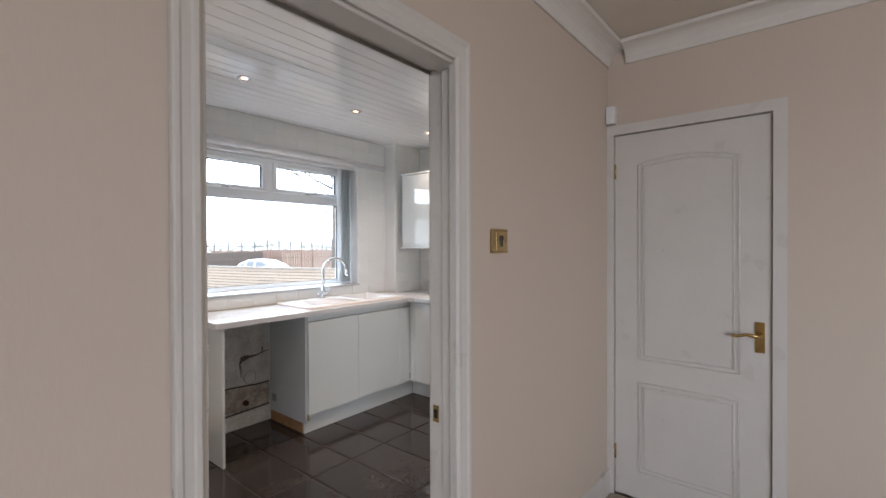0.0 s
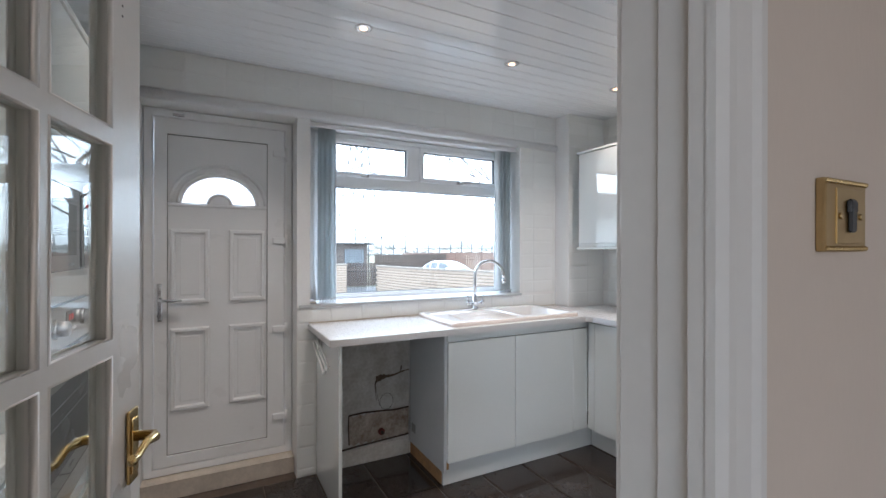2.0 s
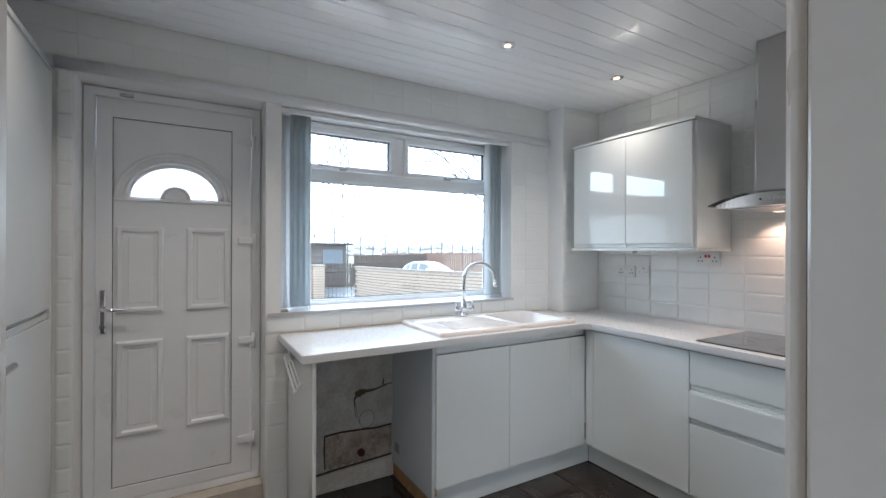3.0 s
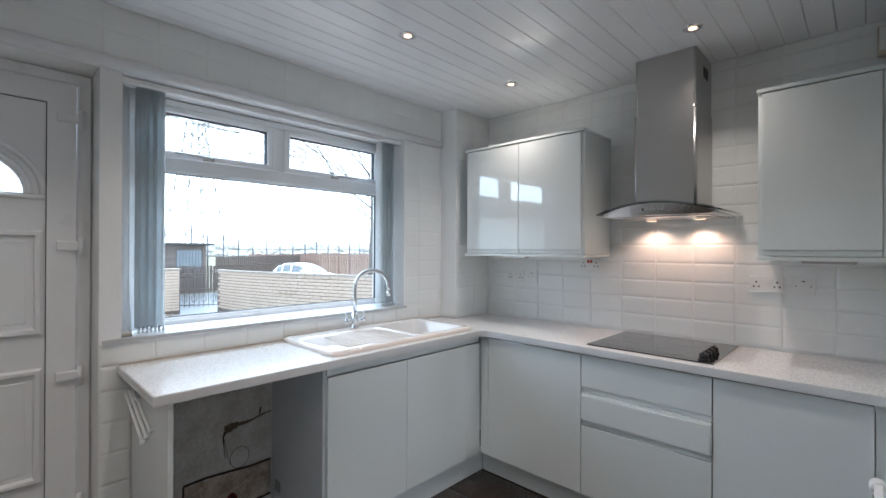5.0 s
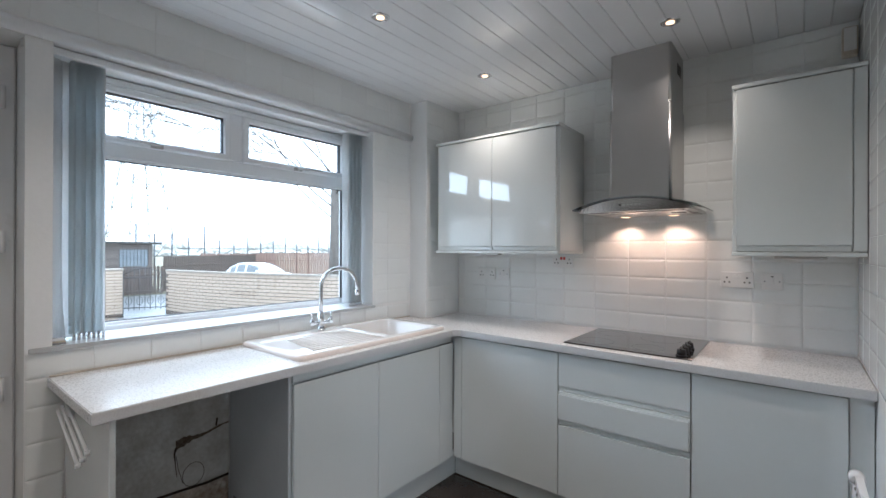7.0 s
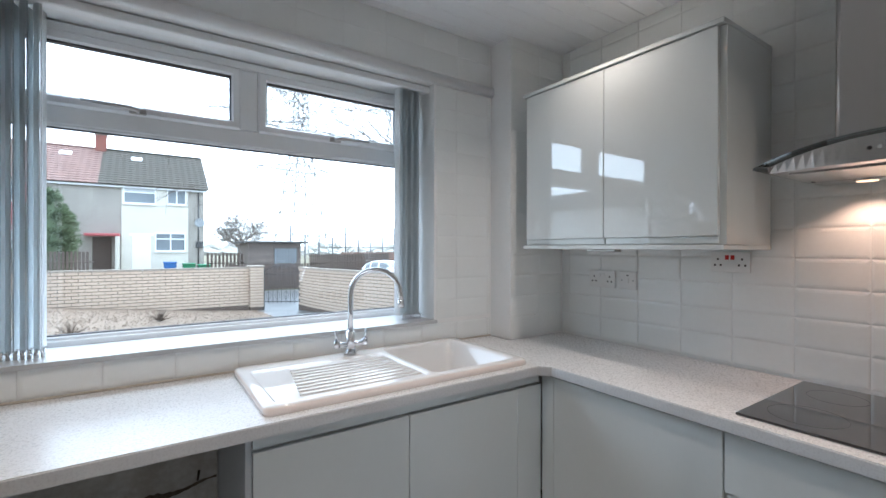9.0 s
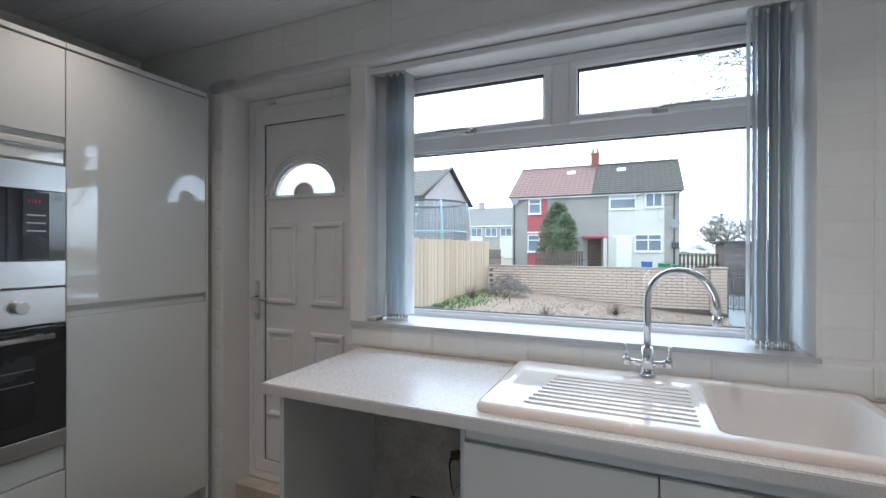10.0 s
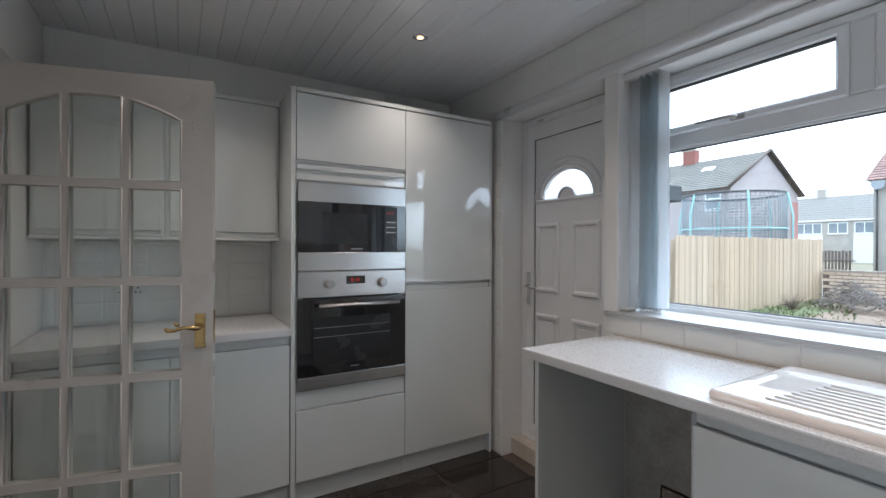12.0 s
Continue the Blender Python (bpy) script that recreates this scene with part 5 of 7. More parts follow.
def brass_switch():
    s = thing("brass_switch_plate", (1.71, 1.118, 1.43), "polished brass wall plate with a dark keyhole slot", "switch plate")
    box("plate", 1.650, 1.760, 1.112, 1.1225, 1.426, 1.516, DULL_BRASS, 0.003, s, 2)
    bar = [(1.654 + 0.102 * i / 12, 1.112, z) for z in (1.430, 1.512) for i in range(13)]
    bm = bmesh.new()
    for x, y, z in bar:
        bmesh.ops.create_icosphere(bm, subdivisions=1, radius=0.0035, matrix=Matrix.Translation((x - 1.711, y - 1.112, z - 1.47)))
    solid("beading", finish(bm, "beading", DULL_BRASS), (1.711, 1.1115, 1.47), s)
    box("inner_plate", 1.676, 1.746, 1.1105, 1.1125, 1.436, 1.504, DULL_BRASS, 0.0005, s)
    box("slot", 1.703, 1.719, 1.106, 1.1115, 1.450, 1.492, BLACK, 0.003, s)
    box("slot_head", 1.699, 1.723, 1.1065, 1.1112, 1.474, 1.490, BLACK, 0.004, s)
    for x in (1.684, 1.738):
        solid("screw", cyl_mesh(0.004, 0.003, DULL_BRASS, 10, 'y'), (x, 1.1095, 1.47), s)


brass_switch()
t = thing("door_contact_sensor", (2.88, 1.09, 2.15), "small white sensor box above the door", "sensor")
box("case", 2.872, 2.918, 1.070, 1.118, 2.155, 2.255, PVC, 0.006, t, 2)
box("lip", 2.868, 2.871, 1.076, 1.112, 2.165, 2.20, PVC, 0.001, t)


def radiator():
    r = thing("radiator", (2.7, 1.31, 0.15), "white panel radiator on the wall by the doorway", "radiator")
    bm = bmesh.new()
    x = 2.15
    prof = []
    while x < 3.09:
        prof += [(x, 0.0), (x + 0.008, 0.006), (x + 0.028, 0.006), (x + 0.036, 0.0)]
        x += 0.044
    r0 = [bm.verts.new((a - 2.62, 1.335 + b - 1.31, -0.27)) for a, b in prof]
    r1 = [bm.verts.new((a - 2.62, 1.335 + b - 1.31, 0.27)) for a, b in prof]
    for i in range(len(prof) - 1):
        bm.faces.new((r0[i], r0[i + 1], r1[i + 1], r1[i]))
    add_box(bm, 2.15 - 2.62, 3.10 - 2.62, 0.005, 0.0245, -0.29, 0.29)
    solid("panel", finish(bm, "panel", PVC), (2.62, 1.31, 0.44), r)
    for xx in (2.3, 2.95):
        box("bracket", xx, xx + 0.03, 1.266, 1.314, 0.3, 0.6, PVC, 0.002, r)
    solid("valve_head", cyl_mesh(0.022, 0.045, PVC, 18, 'x', bevel=0.005), (3.165, 1.325, 0.70), r)
    tube("pipe", [(3.10, 1.325, 0.70), (3.14, 1.325, 0.70), (3.15, 1.325, 0.66), (3.15, 1.325, 0.0)], 0.008, CHROME, r, 10)


radiator()


# ---- outdoors ----
def smooth(a, b, v):
    t = max(0.0, min(1.0, (v - a) / (b - a)))
    return t * t * (3 - 2 * t)


def level(x, y):
    """Ground height: the garden rises to the west, the land falls away to the north-east."""
    rise = 0.36 * (1 - smooth(-1.5, 4.5, x)) * smooth(4.5, 12.5, y) * (1 - smooth(15.2, 16.2, y))
    fall = -0.5 * smooth(13.0, 22.0, y + 0.35 * x)
    return -0.14 + rise + fall * smooth(0, 7, x) - 0.04 * smooth(14, 18, y)


def ground():
    bm = bmesh.new()
    xs = [-400, -150, -60] + [-30 + 1.0 * i for i in range(29)] + [-1.5 + 0.5 * i for i in range(32)] + [15 + 1.5 * i for i in range(20)] + [60, 150, 400]
    ys = [4.051] + [4.5 + 0.5 * i for i in range(30)] + [20 + 1.5 * i for i in range(26)] + [70, 100, 160, 260, 420]
    grid = [[bm.verts.new((x, y, level(x, y) + (0.015 * noise.noise((x * 1.3, y * 1.3, 0)) if y < 15 else 0))) for x in xs] for y in ys]
    for j in range(len(ys) - 1):
        for i in range(len(xs) - 1):
            f = bm.faces.new((grid[j][i], grid[j][i + 1], grid[j + 1][i + 1], grid[j + 1][i]))
            x, y = (xs[i] + xs[i + 1]) / 2, (ys[j] + ys[j + 1]) / 2
            if 15.6 < y < 24 or (4.4 < x < 5.9 and 8 < y < 17):
                f.material_index = 1
            elif y > 24 or x > 9 or x < -1.6:
                f.material_index = 2
            elif x < -0.7 + 0.3 * math.sin(y * 1.7) and y > 9.0:
                f.material_index = 3
            f.smooth = True
    tagged(solid("ground", finish(bm, "ground", [GRAVEL, ASPHALT, LAND, GRASS]), (0, 0, 0)), "tan gravel garden, wet road and winter land", kind="structure")


ground()


def gravel_stones():
    rnd = random.Random(9)
    bm = bmesh.new()
    for _ in range(5200):
        x, y = rnd.uniform(-1.0, 4.5), 6.0 + 8.2 * rnd.random()
        r = rnd.uniform(0.012, 0.032)
        if x < 0.3 and rnd.random() < 0.6:
            continue
        z = level(x, y) + 0.01
        a = rnd.uniform(0, 6.28)
        c, s = math.cos(a) * r, math.sin(a) * r
        top = bm.verts.new((x, y, z + r * 0.7))
        ring = [bm.verts.new((x + p, y + q, z)) for p, q in ((c, s), (-s, c * 0.8), (-c, -s), (s, -c * 0.8))]
        k = rnd.randrange(3)
        for i in range(4):
            bm.faces.new((ring[i], ring[(i + 1) % 4], top)).material_index = k
    pale = mat("pale_pebble", (0.29, 0.23, 0.175), 0.9, vary=0.2)
    dark = mat("brown_pebble", (0.15, 0.105, 0.075), 0.9, vary=0.2)
    tagged(solid("gravel_stones", finish(bm, "gravel_stones", [pale, GRAVEL, dark]), (0, 0, 0)), "loose tan gravel stones over the garden", "gravel", kind="stuff")


gravel_stones()


def grass_tufts():
    rnd = random.Random(3)
    bm = bmesh.new()
    for _ in range(900):
        y = rnd.uniform(8.5, 14.3)
        x = rnd.uniform(-1.28, -0.3 + 0.4 * math.sin(y * 1.7))
        if rnd.random() > 0.9 - 0.45 * (x + 1.28):
            continue
        z, h = level(x, y), rnd.uniform(0.03, 0.09)
        for _k in range(3):
            a, w = rnd.uniform(0, 6.28), 0.012
            dx, dy = math.cos(a), math.sin(a)
            v = [bm.verts.new(p) for p in ((x - dy * w, y + dx * w, z), (x + dy * w, y - dx * w, z), (x + dx * h * 0.6, y + dy * h * 0.6, z + h))]
            bm.faces.new(v)
    tagged(solid("grass_tufts", finish(bm, "grass_tufts", GRASS), (0, 0, 0)), "green grass tufts along the fence", "grass", kind="stuff")


grass_tufts()


def brick_wall(name, path, top, label, courses=13, pillars=()):
    """A garden wall along a plan line: mortar core, every brick its own block, coping on top."""
    w = thing(name, (*path[0], level(*path[0])), label, "garden wall", "garden walls")
    o = Vector((*path[0], 0))
    core, bricks, cope = bmesh.new(), bmesh.new(), bmesh.new()
    seglen = [(Vector(b) - Vector(a)).length for a, b in zip(path, path[1:])]
    total = sum(seglen)

    def at(s):
        for (a, b), L in zip(zip(path, path[1:]), seglen):
            if s <= L:
                return Vector(a).lerp(Vector(b), s / L), (Vector(b) - Vector(a)).normalized()
            s -= L
        return Vector(path[-1]), (Vector(path[-1]) - Vector(path[-2])).normalized()

    def slab(bm, s0, s1, half, z0, z1):
        (p0, d0), (p1, d1) = at(s0), at(s1)
        v = []
        for p, d in ((p0, d0), (p1, d1)):
            nrm = Vector((-d.y, d.x))
            for side in (-half, half):
                q = p + nrm * side
                v += [bm.verts.new((q.x - o.x, q.y - o.y, z0)), bm.verts.new((q.x - o.x, q.y - o.y, z1))]
        for f in ((0, 1, 3, 2), (4, 6, 7, 5), (0, 4, 5, 1), (2, 3, 7, 6), (1, 5, 7, 3), (0, 2, 6, 4)):
            bm.faces.new([v[i] for i in f])

    bot = top - courses * 0.075
    n = max(1, int(total / 0.225))
    for k in range(n):
        slab(core, k * total / n, (k + 1) * total / n, 0.046, bot - 0.4, top)
        slab(cope, k * total / n + 0.003, (k + 1) * total / n - 0.003, 0.075, top, top + 0.05)
    for c in range(courses):
        for k in range(n):
            s0 = (k + (0.5 if c % 2 else 0)) * total / n
            s1 = min(s0 + total / n - 0.012, total)
            if s1 - s0 > 0.05:
                slab(bricks, s0, s1, 0.053, bot + c * 0.075 + 0.017, bot + (c + 1) * 0.075)
    solid("mortar_core", finish(core, "core", MORTAR), o, w)
    tagged(solid("bricks", finish(bricks, "bricks", PALE_BRICK), o, w), kind="stuff")
    solid("coping", finish(cope, "coping", COPING), o, w)
    return w


brick_wall("garden_wall", [(-1.25, 14.5), (4.35, 14.5)], 0.87, "pale yellow brick garden wall with coping")
curve = [(5.55 + 1.5 * (u ** 1.6), 13.9 - 5.4 * u) for u in [i / 12 for i in range(13)]] + [(7.3, 7.5), (7.5, 6.4)]
brick_wall("garden_wall", curve, 0.87, "pale yellow brick garden wall curving away")


def pillar(x, y):
    p = thing("gate_pillar", (x, y, level(x, y)), "pale brick gate pillar with concrete cap", "gate pillar", "gate pillars")
    b = bmesh.new()
    for c in range(14):
        z = -0.15 + c * 0.075
        for k in range(2):
            if c % 2:
                add_box(b, -0.165, 0.165, -0.165 + k * 0.17, -0.005 + k * 0.17, z + 0.012, z + 0.075)
            else:
                add_box(b, -0.165 + k * 0.17, -0.005 + k * 0.17, -0.165, 0.165, z + 0.012, z + 0.075)
    tagged(solid("bricks", finish(b, "bricks", PALE_BRICK), (x, y, 0), p), kind="stuff")
    box("core", x - 0.155, x + 0.155, y - 0.155, y + 0.155, -0.3, 0.90, MORTAR, 0, p)
    box("cap", x - 0.19, x + 0.19, y - 0.19, y + 0.19, 0.90, 0.955, COPING, 0.01, p)


pillar(4.52, 14.45)


def gate():
    g = thing("iron_gate", (5.0, 14.2, level(5.0, 14.2)), "grey wrought iron garden gate with scrolls", "gate")
    a, b = Vector((4.72, 14.38, 0)), Vector((5.52, 13.95, 0))
    bm = bmesh.new()
    pt = lambda u, z: a.lerp(b, u) + Vector((0, 0, z)) - Vector((5.0, 14.2, 0))
    for z in (-0.02, 0.72):
        add_tube(bm, [pt(0, z), pt(1, z)], 0.012, 6)
    add_tube(bm, [pt(i / 10, 0.80 + 0.16 * math.sin(math.pi * i / 10)) for i in range(11)], 0.011, 6)
    for i in range(9):
        u = i / 8
        add_tube(bm, [pt(u, -0.08), pt(u, 0.80 + 0.16 * math.sin(math.pi * u))], 0.010 if i in (0, 8) else 0.007, 6)
    for i in range(4):
        u = 0.125 + i * 0.25
        for z in (0.15, 0.45):
            add_tube(bm, [pt(u + 0.07 * math.cos(radians(t)), z + 0.10 * math.sin(radians(t))) for t in range(0, 360, 40)], 0.006, 5, 0, True)
    solid("scrollwork", finish(bm, "gate", IRON), (5.0, 14.2, 0), g)
    for k, (x, y) in enumerate(((4.70, 14.40), (5.54, 13.93))):
        box("post", x - 0.03, x + 0.03, y - 0.03, y + 0.03, -0.3, 0.92, IRON, 0.004, g)


gate()


def board_fence():
    f = thing("board_fence", (-1.3, 11.6, 0.1), "new pale softwood close-board fence", "fence")
    rnd = random.Random(5)
    y, k = 8.85, 0
    while y < 14.5:
        w = 0.098
        top = 1.60 + rnd.uniform(-0.012, 0.012)
        x = -1.31 + (0.007 if k % 2 else 0) + rnd.uniform(-0.002, 0.002)
        b = box("board", x - 0.009, x + 0.009, y, y + w, 0.0, 1.6, FENCE, 0.003, f)
        b.location.z += top - 1.6
        y += 0.088
        k += 1
    for z in (0.45, 1.25):
        box("rail", -1.385, -1.330, 8.85, 14.5, z, z + 0.08, FENCE, 0.004, f)
    for y in (9.0, 10.8, 12.6, 14.4):
        box("post", -1.46, -1.386, y - 0.04, y + 0.04, -0.4, 1.55, FENCE, 0.004, f)


board_fence()


def white_store():
    s = thing("garden_store", (-2.6, 7.6, -0.1), "white painted brick store with a felt roof", "outbuilding")
    bm = bmesh.new()
    for c in range(31):
        z = -0.2 + c * 0.075
        n = 9
        for k in range(n):
            y0 = 6.4 + k * 0.262 + (0.13 if c % 2 else 0)
            add_box(bm, -0.008 + 1.25, 0.0 + 1.25, y0 - 7.6, min(y0 + 0.25, 8.75) - 7.6, z + 0.01, z + 0.073)
    tagged(solid("bricks", finish(bm, "bricks", WHITE_BRICK), (-2.6, 7.6, 0), s), kind="stuff")
    box("wall", -4.6, -1.36, 6.3, 8.75, -0.4, 2.14, WHITE_BRICK, 0, s)
    box("roof", -4.8, -1.25, 6.1, 8.95, 2.15, 2.42, mat("dark_felt", (0.06, 0.065, 0.07), 0.8, vary=0.2), 0.02, s)


white_store()


def brush_heap():
    h = thing("brush_heap", (-0.35, 13.2, level(-0.35, 13.2)), "heap of dry grey cut branches", "brush heap")
    rnd = random.Random(8)
    bm = bmesh.new()
    for _ in range(420):
        a, r = rnd.uniform(0, 6.28), 0.55 * math.sqrt(rnd.random())
        x, y = math.cos(a) * r, math.sin(a) * r
        hz = 0.58 * (1 - (r / 0.6) ** 2) * rnd.uniform(0.3, 1.0) + 0.02
        b, L = rnd.uniform(0, 6.28), rnd.uniform(0.12, 0.32)
        d = Vector((math.cos(b), math.sin(b), rnd.uniform(-0.3, 0.5))).normalized() * L
        p = Vector((x, y, hz))
        mid = p + d * 0.5 + Vector((0, 0, rnd.uniform(0, 0.05)))
        add_tube(bm, [p - d * 0.5, mid - d * 0.4, p + d * 0.5], [0.009, 0.007, 0.003], 4)
    tagged(solid("twigs", finish(bm, "twigs", TWIG), (-0.35, 13.2, level(-0.35, 13.2)), h), kind="stuff")


brush_heap()


def shrub(x, y, r, seed):
    s = thing("dead_shrub", (x, y, level(x, y)), "small dry brown garden shrub", "shrub", "dry shrubs on the gravel")
    rnd = random.Random(seed)
    bm = bmesh.new()
    for _ in range(70):
        a, e = rnd.uniform(0, 6.28), rnd.uniform(0.3, 1.4)
        L = r * rnd.uniform(0.5, 1.1)
        d = Vector((math.cos(a) * math.cos(e), math.sin(a) * math.cos(e), math.sin(e))) * L
        add_tube(bm, [Vector((0, 0, 0)), d * 0.5 + Vector((0, 0, 0.02)), d], [0.006, 0.004, 0.002], 4)
    solid("twigs", finish(bm, "shrub", HEDGE), (x, y, level(x, y)), s)


shrub(2.3, 12.2, 0.32, 1)
shrub(1.1, 10.6, 0.28, 2)
shrub(-0.9, 12.0, 0.35, 3)


# houses
def far_window(parent, x0, x1, y, z0, z1, split=1, vent=True, blind_part=0.0):
    w = new("window")
    w.location = (0, 0, 0)
    w.parent = parent
    w.location = Vector(((x0 + x1) / 2, y, z0)) - Vector(parent.location)
    bar_frame("frame", x0, x1, y - 0.05, y + 0.02, z0, z1, 0.07, PVC, w, 0)
    for k in range(1, split):
        xx = x0 + (x1 - x0) * k / split
        box("mullion", xx - 0.035, xx + 0.035, y - 0.045, y + 0.02, z0 + 0.07, z1 - 0.07, PVC, 0, w)
    if vent:
        zz = z1 - 0.07 - (z1 - z0) * 0.27
        box("transom", x0 + 0.07, x1 - 0.07, y - 0.043, y + 0.02, zz - 0.035, zz + 0.035, PVC, 0, w)
    box("pane", x0 + 0.06, x1 - 0.06, y - 0.01, y + 0.01, z0 + 0.06, z1 - 0.06, FAR_GLASS, 0, w)
    if blind_part:
        box("curtain", x0 + 0.07, x1 - 0.07, y - 0.022, y - 0.012, z1 - 0.07 - (z1 - z0 - 0.14) * blind_part, z1 - 0.07, CURTAIN, 0, w)
    box("sill", x0 - 0.04, x1 + 0.04, y - 0.10, y, z0 - 0.06, z0, PVC, 0, w)


def roof_slope(parent, x0, x1, y_e, z_e, y_r, z_r, material, pitch=0.30):
    """Tiled roof slope: stepped courses of tiles from eave to ridge."""
    bm = bmesh.new()
    d = Vector((0, y_r - y_e, z_r - z_e))
    n = max(4, int(d.length / pitch))
    up = Vector((0, -(z_r - z_e), abs(y_r - y_e))).normalized()
    if y_r < y_e:
        up = Vector((0, (z_r - z_e), abs(y_r - y_e))).normalized()
    cols = int((x1 - x0) / 0.33)
    c = Vector(((x0 + x1) / 2, y_e, z_e))
    for i in range(n):
        p0, p1 = d * (i / n), d * ((i + 1.12) / n if i < n - 1 else 1.0)
        for k in range(cols):
            a, b = x0 + (x1 - x0) * k / cols, x0 + (x1 - x0) * (k + 1) / cols
            m = (a + b) / 2
            lift0, lift1 = up * 0.05, up * 0.012
            v = [bm.verts.new(Vector((xx - c.x, 0, 0)) + p + l + up * hump) for p, l in ((p0, lift0), (p1, lift1)) for xx, hump in ((a, 0.0), (m, 0.03), (b, 0.0))]
            bm.faces.new((v[0], v[1], v[4], v[3]))
            bm.faces.new((v[1], v[2], v[5], v[4]))
            w = [bm.verts.new(Vector((xx - c.x, 0, 0)) + p0) for xx in (a, b)]
            bm.faces.new((v[0], w[0], w[1], v[2], v[1]))
    return tagged(solid("roof_tiles", finish(bm, "roof_tiles", material), c, parent), kind="stuff")


def gable_block(parent, name, x0, x1, y0, y1, z0, ze, zr, material):
    bm = bmesh.new()
    ym = (y0 + y1) / 2
    c = Vector(((x0 + x1) / 2, ym, z0))
    prof = [(y0, z0), (y1, z0), (y1, ze), (ym, zr), (y0, ze)]
    r = [[bm.verts.new((x - c.x, y - c.y, z - c.z)) for y, z in prof] for x in (x0, x1)]
    for i in range(5):
        bm.faces.new((r[0][i], r[0][(i + 1) % 5], r[1][(i + 1) % 5], r[1][i]))
    bm.faces.new(r[0][::-1])
    bm.faces.new(r[1])
    return solid(name, finish(bm, name, material), c, parent)


def chimney(parent, x, y, z0, z1, w=0.7):
    box("chimney", x - w / 2, x + w / 2, y - 0.3, y + 0.3, z0, z1, BRICK_RED, 0.02, parent)
    box("chimney_cap", x - w / 2 - 0.05, x + w / 2 + 0.05, y - 0.35, y + 0.35, z1, z1 + 0.1, COPING, 0.01, parent)
    for s in (-0.15, 0.15):
        solid("chimney_pot", cyl_mesh(0.10, 0.35, BRICK_RED, 10, r2=0.08), (x + s, y, z1 + 0.27), parent)


def semi_house():
    x0, x1, y, ze, zr = -5.40, 5.20, 33.0, 5.05, 7.45
    xm = 0.0
    g = level(0, 33) - 0.5
    h = thing("semi_detached_house", (0.1, 37, g), "grey roughcast semi-detached house, half red and half dark roof", "house")
    gable_block(h, "wall", x0, x1, y, y + 8, g, ze, zr, ROUGHCAST)
    box("fascia", x0 - 0.15, x1 + 0.15, y - 0.22, y - 0.16, ze - 0.22, ze - 0.02, PVC, 0, h)
    box("gutter", x0 - 0.15, x1 + 0.15, y - 0.32, y - 0.22, ze - 0.12, ze - 0.04, IRON, 0.02, h)
    for a, b, m in ((x0 - 0.25, xm, ROOF_RED), (xm + 0.003, x1 + 0.25, ROOF_MOSS)):
        roof_slope(h, a, b, y - 0.35, ze - 0.10, y + 4.0, zr + 0.12, m)
        box("ridge", a, b, y + 3.88, y + 4.12, zr + 0.10, zr + 0.24, m, 0.05, h)
    roof_slope(h, x0 - 0.25, x1 + 0.25, y + 8.35, ze - 0.10, y + 4.0, zr + 0.12, ROOF_DARK, 0.6)
    chimney(h, xm - 0.1, y + 4, zr - 0.4, zr + 1.0, 0.55)
    for xx in (-1.7, 1.75):
        bm = bmesh.new()
        add_box(bm, -0.28, 0.28, -0.25, 0.25, -0.05, 0.05)
        ob = solid("rooflight", finish(bm, "rooflight", PVC), (xx, y + 2.95, 7.00), h, (31, 0, 0))
    # red clad bay
    box("red_cladding", -4.30, -2.95, y - 0.05, y - 0.001, g, ze - 0.25, RED_PANEL, 0, h)
    far_window(h, -4.22, -3.35, y - 0.06, 3.80, 4.85, 1)
    far_window(h, -4.28, -3.45, y - 0.06, 1.15, 2.35, 1)
    box("white_band", -4.30, -2.95, y - 0.06, y - 0.051, 2.45, 2.55, PVC, 0, h)
    # white clad bay
    box("white_cladding", 1.05, 4.35, y - 0.06, y - 0.001, g, ze - 0.25, WHITE_PANEL, 0, h)
    far_window(h, 1.12, 2.70, y - 0.07, 3.95, 4.95, 1, True, 0.35)
    far_window(h, 3.25, 4.25, y - 0.07, 4.0, 4.95, 2, False)
    far_window(h, 2.65, 4.22, y - 0.07, 1.2, 2.3, 2, True)
    far_door = box("front_door", 1.55, 2.45, y - 0.10, y - 0.061, g, 2.1, PVC, 0.01, h)
    box("door_surround", 1.40, 2.60, y - 0.085, y - 0.062, 2.1, 2.25, PVC, 0, h)
    # porch of the red half
    box("porch_roof", -0.55, 1.0, y - 1.0, y - 0.001, 2.05, 2.2, RED_PANEL, 0.02, h)
    box("porch_side", 0.80, 0.98, y - 0.98, y - 0.001, g, 2.05, WHITE_PANEL, 0.01, h)
    box("porch_door", -0.25, 0.6, y - 0.05, y - 0.002, g, 2.0, DARK_WOOD, 0.01, h)
    for xx in (x0 + 0.15, 4.9):
        solid("downpipe", cyl_mesh(0.04, 5.2, IRON, 8), (xx, y - 0.06, ze - 2.7), h)
    d = solid("dish", cyl_mesh(0.28, 0.04, GALV, 16, 'y'), (4.95, y - 0.25, 2.95), h)
    solid("dish", cyl_mesh(0.28, 0.04, GALV, 16, 'y'), (x0 + 0.25, y - 0.3, 4.75), h)
    box("meter_box", 4.75, 5.15, y - 0.12, y - 0.002, 1.4, 1.8, IRON, 0.02, h)


semi_house()


